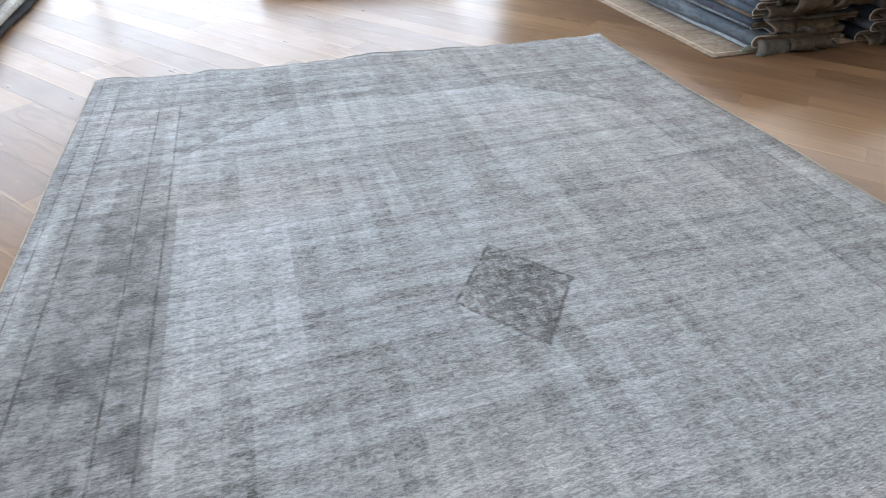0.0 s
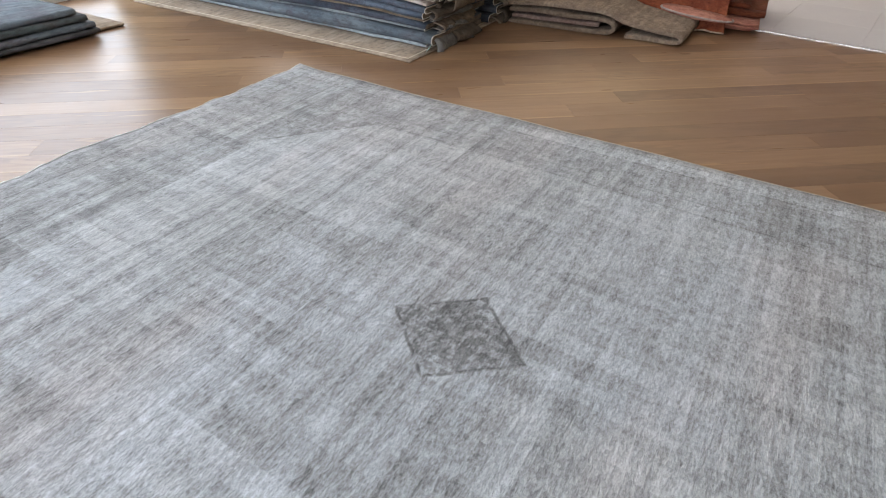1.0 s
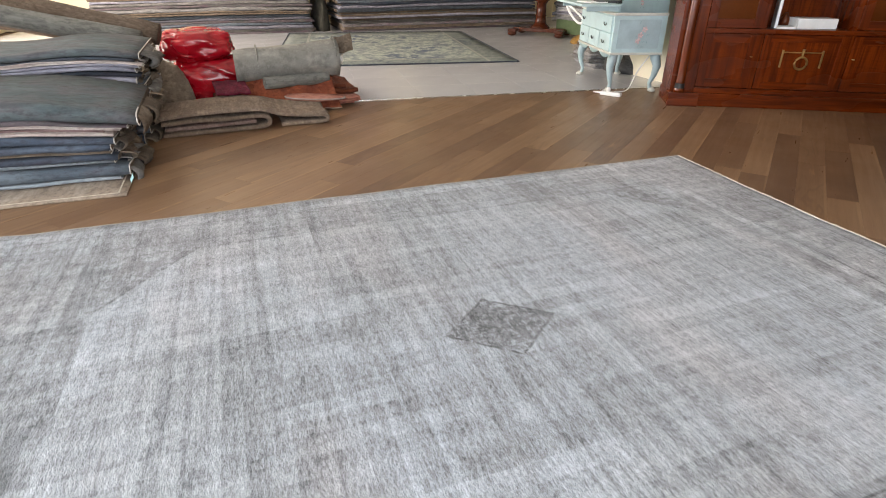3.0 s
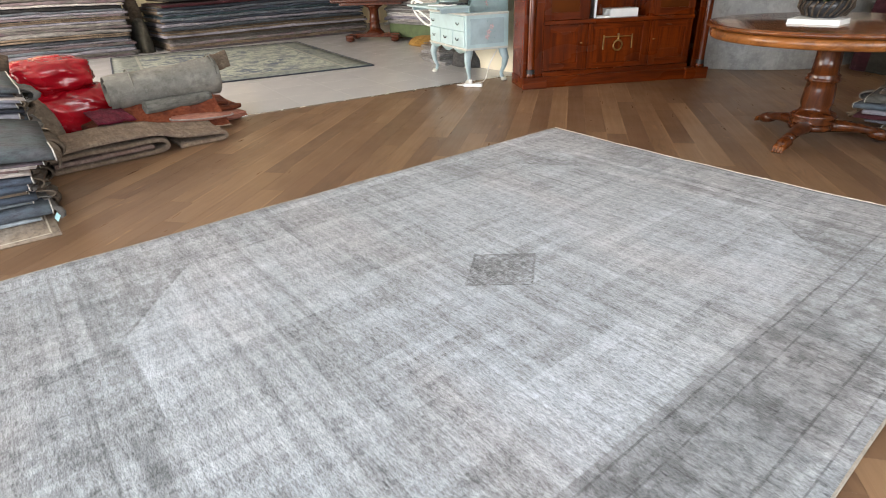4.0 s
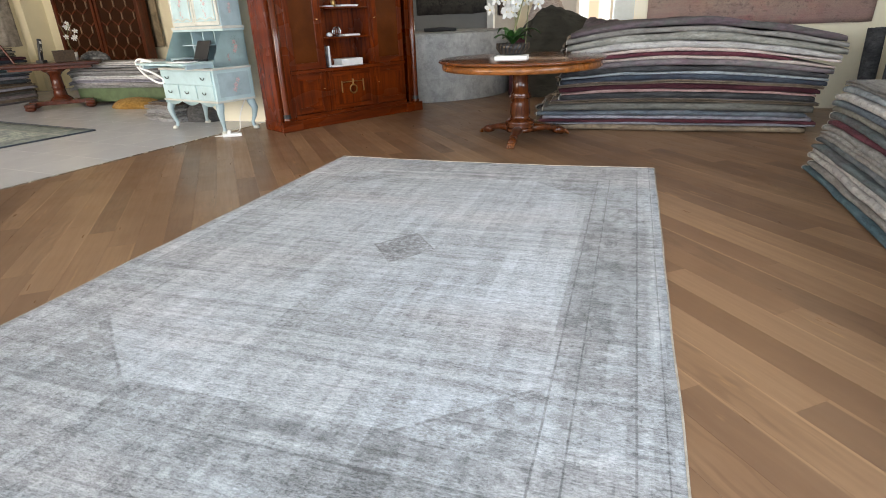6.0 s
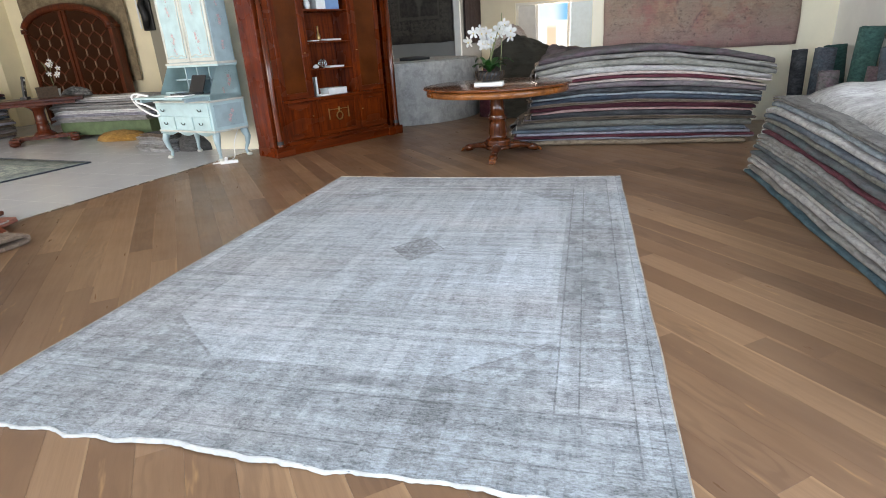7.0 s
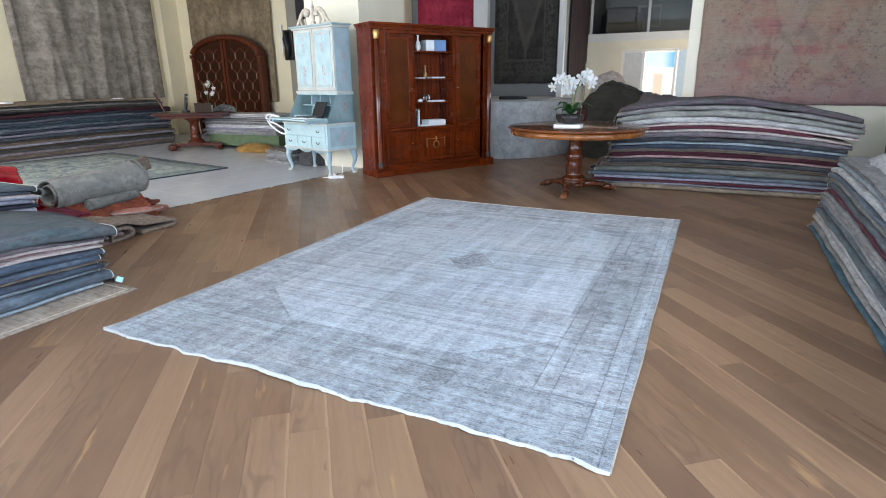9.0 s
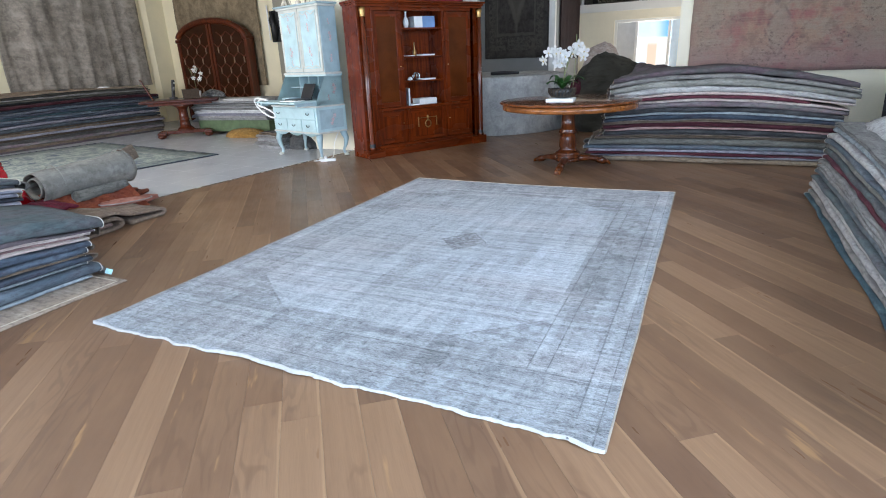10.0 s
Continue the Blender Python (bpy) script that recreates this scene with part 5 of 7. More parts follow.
# ---- east room: patterned rug on the tiles, long stacks under the hung rugs ----
def make_blue_rug():
    mat, g = build("worn_blue_rug")
    o = g.obj()
    p = g.xyz(o)
    mx = g.math("ABSOLUTE", g.math("SUBTRACT", p[0], 2.0))
    my = g.math("ABSOLUTE", g.math("SUBTRACT", p[1], 1.7))
    n = g.noise(o, 4.5, 5, 0.70, 0.46, 0.56)
    f = g.noise(o, 16.0, 4, 0.70, 0.45, 0.60)
    c = g.mix(f, (0.40, 0.43, 0.37), (0.25, 0.285, 0.27))
    drift = g.noise(o, 0.7, 3, 0.6, 0.40, 0.62)
    c = g.mix(g.math("MULTIPLY", n, g.ramp(drift, 0.0, 1.0, 0.45, 0.95)), c, (0.10, 0.125, 0.175))
    b = g.math("MAXIMUM", g.ramp(mx, 1.55, 1.58), g.ramp(my, 1.25, 1.28))
    c = g.mix(g.math("MULTIPLY", b, 0.7), c, g.mix(f, (0.12, 0.145, 0.145), (0.27, 0.29, 0.265)))
    ln = g.math("MAXIMUM", g.line(mx, 1.6, 0.02), g.line(my, 1.3, 0.02))
    c = g.mix(g.math("MULTIPLY", ln, 0.6), c, (0.40, 0.40, 0.35))
    g.done(c, 0.95, 0, 0.15)
    g.bump(g.noise(o, 150, 2), 0.4, 0.003)
    return mat


def blue_rug():
    r = thing("rug", "worn blue and cream patterned rug spread on the pale tiles", "rug", pose(7.18, -1.52, 0.004, 0, 0, -9.5))
    part("field", sheet(1, 1, 20, 20, lambda u, v: Vector((4.0 * u, 3.4 * v + 0.01 * n1(u * 6), 0.011)), 0.009), make_blue_rug(), r, smooth=True)
    for a, b in (((0, 0, 0.008), (4.0, 0, 0.008)), ((0, 3.4, 0.008), (4.0, 3.4, 0.008)), ((0, 0, 0.008), (0, 3.4, 0.008)), ((4.0, 0, 0.008), (4.0, 3.4, 0.008))):
        part("selvedge", tube([Vector(a).lerp(Vector(b), i / 10) for i in range(11)], 0.011, 6), PILES["navy"], r, "dark overcast edge")


blue_rug()


def long_layers(seed, n, s1, keys, h0=0.05):
    rng = random.Random(seed)
    return [L_(h0 * rng.uniform(0.7, 1.35), keys[i % len(keys)], rng.uniform(0, 0.10), s1 - rng.uniform(0, 0.12), rng.uniform(0, 0.05), rng.random() < 0.3) for i in range(n)]


def lift_long(s, d, z, total):
    return 0.03 * math.sin(s * 1.1) * (z / total)


stack_of(11.75, -4.30, 0, 90, True, 41, "rugs stacked under the hung rug", long_layers(1, 17, 4.5, ("mauve", "brown", "mauve", "grey", "mauve", "lavender", "slate", "navy", "slate", "lavender", "navy", "slate", "teal", "navy", "slate", "navy", "maroon")), lift_long, 1.5, "under a hung rug")
stack_of(11.95, -4.2, 0.86, 90, True, 42, "thin rugs on the long stack", [L_(0.03, "char", 0, 4.2), L_(0.04, "olive", 0.02, 4.2), L_(0.03, "grey", 0.0, 4.1), L_(0.04, "olive", 0.05, 4.1), L_(0.03, "taupe", 0.0, 4.2, 0.05)], lift_long, 1.3, "on top of a long stack")
stack_of(11.9, 0.62, 0, 90, True, 43, "rugs stacked by the east wall", long_layers(3, 21, 4.0, ("mauve", "grey", "lavender", "slate", "mauve", "lavender", "slate", "char", "silver")), lift_long, 1.5, "by the east wall")
stack_of(10.2, -3.72, 0.30, 180 + 4, False, 44, "pale rugs on the green chest", long_layers(4, 9, 2.1, ("white", "silver", "lavender", "white", "silver", "white", "silver")), lambda s, d, z, t: -0.06 * math.exp(-s / 0.1), 0.8, "in a stack on a green chest")


def green_chest():
    t = thing("chest", "low green painted chest under a stack of pale rugs", "chest", pose(9.1, -4.15, 0, 0, 0, 4))
    part("body", box(-0.95, -0.38, 0.06, 0.95, 0.34, 0.30, 0.012), M_GREENTRUNK, t)
    for x in (-0.85, 0.85):
        for y in (-0.3, 0.27):
            part("foot", box(x - 0.05, y - 0.05, 0.004, x + 0.05, y + 0.05, 0.058, 0.005), M_GREENTRUNK, t)


green_chest()


# ---- drum platform, draped heap, purple pile at the back ----
def drum():
    t = thing("platform", "round platform wrapped in a pale grey rug", "platform", pose(3.98, -5.78, 0))
    bm = bmesh.new()
    n = 72
    rings = []
    for z, k in ((0.004, 1.0), (0.35, 1.004), (0.7, 1.0), (1.0, 0.998), (1.02, 0.985)):
        rings.append([bm.verts.new(((1.62 * k + 0.012 * n1(i * 0.5, z * 2)) * math.cos(2 * math.pi * i / n), (1.62 * k + 0.012 * n1(i * 0.5, z * 2)) * math.sin(2 * math.pi * i / n), z)) for i in range(n)])
    for a, b in zip(rings, rings[1:]):
        for i in range(n):
            bm.faces.new((a[i], a[(i + 1) % n], b[(i + 1) % n], b[i])).smooth = True
    bm.faces.new(rings[-1])
    part("cover", bm, M_HSILVER, t)
    part("seam", tube([(1.628 * math.cos(0.9 + 0.01 * n1(z)), 1.628 * math.sin(0.9), z) for z in (0.01, 0.3, 0.6, 0.99)], 0.006, 6), M_BIND, t, "sewn joint of the cover")
    part("top_board", lathe([(1.45, 1.0205), (1.46, 1.03), (1.44, 1.034)], 60), M_HSILVER, t, "flat top board")
    rod = thing("tool_roll", "dark rolled tool bundle lying on the platform", "tool", pose(3.0, -4.85, 1.036, 0, 0, 8))
    part("roll", tube([(0, 0, 0.035), (0.25, 0, 0.04), (0.52, 0.01, 0.035)], [0.022, 0.035, 0.03], 10), M_BLACK, rod)


M_HSILVER = make_hung("silver_rug_cover", (0.36, 0.36, 0.35), (0.44, 0.44, 0.43), (0.31, 0.31, 0.305), (0.22, 0.22, 0.215), (9, 9, 2))
drum()


def heap(name, at, sx, sy, sz, material, label, seed):
    bm = bmesh.new()
    bmesh.ops.create_uvsphere(bm, u_segments=44, v_segments=28, radius=1.0)
    for v in bm.verts:
        p = v.co
        k = 1 + 0.10 * n1(p.x * 1.6 + seed, p.y * 1.6, p.z * 1.3) + 0.035 * n1(p.x * 6, p.y * 6 + seed, p.z * 2) - 0.06 * abs(n1(p.x * 3 + seed, p.y * 3, p.z * 2.5)) ** 0.6
        v.co = Vector((p.x * sx * k, p.y * sy * k, max(0.0, p.z) ** 0.8 * sz * k if p.z > 0 else 0.0))
    bmesh.ops.remove_doubles(bm, verts=bm.verts, dist=0.0005)
    for f in bm.faces:
        f.smooth = True
    ob = obj_from(name, bm, material)
    ob.matrix_world = pose(*at)
    tagged(ob, label, "rug")


heap("draped_rug", (5.56, 2.84, 0.003), 0.20, 0.22, 0.46, PILES["brown"], "brown rug slumped behind the stacks", 1.5)
heap("draped_rug", (1.50, -5.6, 0.003), 0.80, 0.62, 1.36, PILES["olive"], "dark olive rug draped over a tall pile", 3.0)
heap("draped_rug", (1.78, -6.3, 0.003), 0.55, 0.45, 1.52, PILES["cream"], "pale beige rug folded over the back of a pile", 8.0)
heap("draped_rug", (2.02, -5.35, 0.003), 0.24, 0.2, 0.98, PILES["maroon"], "dark red rug bundled beside the draped pile", 2.2)
heap("draped_rug", (0.74, -5.1, 0.003), 0.62, 0.42, 1.17, PILES["mauve"], "dark purple-grey rug heaped beside the wall", 5.0)
heap("draped_rug", (12.35, 0.44, 0.003), 0.40, 0.16, 0.62, PILES["olive"], "dark olive rug slumped between two long stacks", 6.6)
heap("draped_rug", (12.75, 0.42, 0.003), 0.40, 0.17, 1.15, PILES["brown"], "brown rug bundled between two long stacks", 9.1)

# ---- mahogany display cabinet ----
def frame_panel(name, parent, x0, z0, x1, z1, y, mat, panel, rail=0.05, label=""):
    """A framed door in the plane y (front towards -y): four rails with a panel set back."""
    d = part(name, box(x0, y, z0, x0 + rail, y + 0.025, z1, 0.003), mat, parent, label)
    part("stile", box(x1 - rail, y, z0, x1, y + 0.025, z1, 0.003), mat, d)
    part("rail", box(x0 + rail, y + 0.001, z0, x1 - rail, y + 0.024, z0 + rail, 0.003), M_MAHOG, d)
    part("rail", box(x0 + rail, y + 0.001, z1 - rail, x1 - rail, y + 0.024, z1, 0.003), M_MAHOG, d)
    part("panel", box(x0 + rail - 0.004, y + 0.012, z0 + rail - 0.004, x1 - rail + 0.004, y + 0.02, z1 - rail + 0.004), panel, d)
    return d


def cabinet():
    """2.2 m wide, 2.16 m high; local x along the front, front towards -y."""
    W, D, H = 2.22, 0.43, 2.16
    a = math.degrees(math.atan2(-3.657 + 1.713, 3.247 - 4.335))
    c = thing("display_cabinet", "large mahogany display cabinet with gilt-topped columns and open middle shelves", "cabinet", pose(4.335, -1.713, 0, 0, 0, a) @ Matrix.Diagonal((1, 1, 1.025, 1)))
    part("plinth", box(-0.01, -0.02, 0, W + 0.01, D, 0.12, 0.008), M_MAHOG, c)
    for x in (0.0, W - 0.24):
        part("plinth_block", box(x - 0.02, -0.06, 0.001, x + 0.26, 0.0, 0.125, 0.006), M_MAHOG, c)
    part("side_panel", box(0, 0.02, 0.12, 0.04, D, 2.044, 0.003), M_MAHOG_V, c)
    part("side_panel", box(W - 0.04, 0.02, 0.12, W, D, 2.044, 0.003), M_MAHOG_V, c)
    part("back_panel", box(0.04, D - 0.02, 0.12, W - 0.04, D - 0.002, 2.04), M_MAHOG_V, c)
    part("frieze", box(0, -0.01, 2.045, W, D, 2.08, 0.004), M_MAHOG, c)
    part("cornice", box(-0.012, -0.04, 2.08, W + 0.012, D + 0.02, 2.105, 0.008), M_MAHOG, c)
    part("cornice_top", box(-0.028, -0.06, 2.105, W + 0.028, D + 0.02, 2.135, 0.008), M_MAHOG, c)
    for x in (0.075, W - 0.075):
        part("pilaster", box(x - 0.072, 0.03, 0.12, x + 0.15 * (x < 1) + 0.07 * (x > 1), 0.05, 2.044, 0.003), M_MAHOG_V, c)
        col = part("column", lathe([(0.052, 0.0), (0.052, 0.03), (0.042, 0.045), (0.042, 0.10), (0.040, 0.2), (0.043, 0.8), (0.036, 1.795)], 24, None, (x, -0.022, 0.125)), M_MAHOG_C, c, "polished round column", True)
        part("base_ring", lathe([(0.046, 0), (0.047, 0.008), (0.044, 0.016), (0.0445, 0.04), (0.043, 0.05)], 24, None, (x, -0.022, 0.16)), M_IRON, col, "dark ring", True)
        part("capital", lathe([(0.036, 0), (0.042, 0.01), (0.037, 0.02), (0.040, 0.06), (0.050, 0.09), (0.04, 0.10), (0.044, 0.12)], 20, None, (x, -0.022, 1.915)), M_BRASS, col, "gilt capital", True)
    x1, x2 = 0.72, 1.475
    for x in (x1, x2):
        part("divider", box(x - 0.02, 0.03, 0.12, x + 0.02, D - 0.02, 2.044, 0.003), M_MAHOG_V, c)
    part("waist_rail", box(0.22, 0.0, 0.65, W - 0.22, D - 0.02, 0.69, 0.004), M_MAHOG, c)
    part("top_rail", box(0.22, 0.005, 2.0, W - 0.22, 0.05, 2.044, 0.003), M_MAHOG, c)
    part("bottom_rail", box(0.22, 0.004, 0.12, W - 0.22, 0.06, 0.17, 0.003), M_MAHOG, c)
    for n, (a0, a1) in enumerate(((0.225, x1 - 0.022), (x2 + 0.022, W - 0.225))):
        d = frame_panel("glass_door", c, a0, 0.695, a1, 1.996, 0.012, M_MAHOG_V, M_GLASSDARK, 0.075, "tall door with dark brown glass")
        e = frame_panel("door", c, a0, 0.175, a1, 0.645, 0.012, M_MAHOG_V, M_MAHOG_V, 0.075)
        kx = a1 - 0.035 if n == 0 else a0 + 0.035
        part("keyhole", lathe([(0.012, 0), (0.012, 0.006), (0, 0.008)], 12, None, (kx, 0.006, 0.45)), M_BRASS, e)
        part("keyhole", lathe([(0.012, 0), (0.012, 0.006), (0, 0.008)], 12, None, (kx, 0.006, 1.25)), M_BRASS, d)
    f = frame_panel("drop_front", c, x1 + 0.022, 0.175, x2 - 0.022, 0.645, 0.010, M_MAHOG_V, M_MAHOG_V, 0.06, "middle flap with a brass mount")
    xm = (x1 + x2) / 2
    for dx in (-0.17, 0.17):
        part("mount_bar", box(xm + dx - 0.008, 0.0, 0.37, xm + dx + 0.008, 0.012, 0.52, 0.003), M_BRASS, f, "brass bar")
    part("mount_rail", box(xm - 0.17, 0.004, 0.495, xm + 0.17, 0.012, 0.505, 0.002), M_BRASS, f, "thin brass rail")
    ring = [(xm + 0.052 * math.cos(t), -0.004, 0.41 + 0.052 * math.sin(t)) for t in [2 * math.pi * i / 24 for i in range(25)]]
    part("mount_ring", tube(ring, 0.010, 8), M_BRASS, f, "brass ring", True)
    part("mount_drop", tube([(xm, -0.002, 0.46), (xm, -0.002, 0.53)], [0.008, 0.014], 8), M_BRASS, f)
    shelves = (1.045, 1.39, 1.78)
    for z in shelves:
        part("shelf", box(x1 + 0.021, 0.04, z - 0.02, x2 - 0.021, D - 0.022, z, 0.003), M_MAHOG, c)
    return c, (x1, x2, shelves)


CAB, (CX1, CX2, SHELVES) = cabinet()
CM = CAB.matrix_world.copy()


def on_cab(x, y, z, turn=0):
    return CM @ pose(2.24 - x, y, z, 0, 0, turn)


def vase(m, prof, mat, label):
    ob = obj_from("vase", lathe(prof, 24), mat, smooth=True)
    ob.matrix_world = m
    tagged(ob, label, "vase")


vase(on_cab(1.36, 0.14, 1.781), [(0.03, 0), (0.036, 0.02), (0.045, 0.07), (0.03, 0.12), (0.013, 0.15), (0.012, 0.2), (0.024, 0.22)], M_PORC, "slim white porcelain vase on the top shelf")
vase(on_cab(1.21, 0.18, 1.391), [(0.026, 0), (0.03, 0.03), (0.028, 0.07), (0.012, 0.1), (0.01, 0.16), (0.014, 0.19)], M_BRASS, "small brass bottle on a shelf")


def boxed(name, label, cat, m, size, mats, parts):
    t = thing(name, label, cat, m)
    for nm, b, mt in parts:
        part(nm, b, mt, t)
    return t


boxed("slipcase", "blue and white boxed book on the top shelf", "book", on_cab(1.02, 0.18, 1.781, -6), None, None, (("spine", box(-0.20, -0.09, 0, -0.06, 0.09, 0.155, 0.004), M_PAPER), ("board", box(-0.06, -0.088, 0, 0.15, 0.088, 0.158, 0.004), M_BOOKBLUE)))
for z, x in ((1.391, 1.03), (1.046, 1.03)):
    boxed("book", "flat white booklet lying on a shelf", "book", on_cab(x, 0.17, z, 4), None, None, (("cover", box(-0.13, -0.09, 0, 0.13, 0.09, 0.022, 0.003), M_PAPER),))
boxed("book", "flat white booklet lying on a shelf", "book", on_cab(1.34, 0.15, 1.391, -4), None, None, (("cover", box(-0.06, -0.09, 0, 0.06, 0.09, 0.012, 0.003), M_PAPER),))


def lattice_ball():
    t = thing("ornament", "openwork metal ball on a shelf", "ornament", on_cab(1.20, 0.18, 1.046))
    for k in range(6):
        a = math.pi * k / 6
        ring = [(0.055 * math.cos(u) * math.cos(a), 0.055 * math.cos(u) * math.sin(a), 0.058 + 0.055 * math.sin(u)) for u in [2 * math.pi * i / 20 for i in range(21)]]
        part("hoop", tube(ring, 0.005, 6), M_SILVER, t)


lattice_ball()
heap_shell = obj_from("shell", lathe([(0.0, 0), (0.03, 0.004), (0.045, 0.02), (0.03, 0.04), (0.012, 0.052), (0, 0.055)], 14), M_PORC, smooth=True)
heap_shell.matrix_world = on_cab(1.34, 0.14, 1.046, 20)
tagged(heap_shell, "white shell-shaped ornament on a shelf", "ornament")
boxed("picture_frame", "white frame leaning in the lowest open bay", "picture frame", on_cab(1.38, 0.20, 0.691, 78), None, None, (("board", box(-0.12, -0.012, 0, 0.12, 0.012, 0.25, 0.003), M_PAPER),))
boxed("book", "thick white book lying in the lowest open bay", "book", on_cab(1.06, 0.19, 0.691, 3), None, None, (("cover", box(-0.17, -0.10, 0, 0.17, 0.10, 0.085, 0.004), M_PAPER),))
boxed("tray", "flat white tray in the lowest open bay", "tray", on_cab(1.30, 0.12, 0.691, -3), None, None, (("base", box(-0.10, -0.08, 0, 0.055, 0.08, 0.018, 0.004), M_PAPER),))
vase(on_cab(1.26, 0.30, 0.691), [(0.03, 0), (0.045, 0.03), (0.04, 0.07), (0.02, 0.10), (0.012, 0.12)], M_OAK_D, "small brown carved figure in the lowest open bay")


# ---- painted bureau with upper cabinet ----
def rose(parent, x, z, y, r, facing="y"):
    """A painted spray: pink petals among thin grey-green leaves, a film of paint proud of the panel."""
    rng = random.Random(int((x + 9 * z) * 1000))
    petals, leaves = bmesh.new(), bmesh.new()
    count = [0]

    def dab(bm, u, w, a, b, turn):
        ring = []
        count[0] += 1
        out = y + (-0.00012 if facing == "y" else 0.00012) * count[0]
        for i in range(8):
            t = 2 * math.pi * i / 8
            p, q = a * math.cos(t), b * math.sin(t)
            p, q = u + p * math.cos(turn) - q * math.sin(turn), w + p * math.sin(turn) + q * math.cos(turn)
            ring.append(bm.verts.new((p, out, q) if facing == "y" else (out, p, q)))
        bm.faces.new(ring)

    for k in range(3):
        cu, cw = x + rng.uniform(-0.35, 0.35) * r, z + (k - 1) * 0.55 * r
        for i in range(5):
            a = 2 * math.pi * i / 5 + rng.uniform(-0.3, 0.3)
            dab(petals, cu + 0.17 * r * math.cos(a), cw + 0.17 * r * math.sin(a), 0.15 * r, 0.10 * r, a)
    for k in range(15):
        a, d = rng.uniform(0, 6.28), rng.uniform(0.45, 1.05) * r
        dab(leaves, x + 0.75 * d * math.cos(a), z + 1.35 * d * math.sin(a), rng.uniform(0.10, 0.20) * r, 0.035 * r, rng.uniform(0, 3.14))
    part("painted_petals", petals, M_ROSE, parent, "faded pink rose painting")
    part("painted_leaves", leaves, M_SPRAYLEAF, parent, "grey-green painted leaves")


def cabriole(parent, x, y, sx, sy):
    pts = [(x, y, 0.40), (x + 0.012 * sx, y + 0.012 * sy, 0.34), (x + 0.03 * sx, y + 0.03 * sy, 0.27), (x + 0.018 * sx, y + 0.018 * sy, 0.17), (x - 0.004 * sx, y - 0.004 * sy, 0.09), (x + 0.004 * sx, y + 0.004 * sy, 0.045), (x + 0.02 * sx, y + 0.02 * sy, 0.018)]
    leg = part("leg", tube(pts, [0.045, 0.046, 0.038, 0.026, 0.018, 0.02, 0.018], 12), M_BLUE_D, parent, "carved cabriole leg", True)
    part("foot", lathe([(0.018, 0.0), (0.034, 0.008), (0.036, 0.024), (0.02, 0.045)], 14, None, (x + 0.02 * sx, y + 0.02 * sy, 0.002)), M_CREAMPAINT, leg, "claw foot", True)


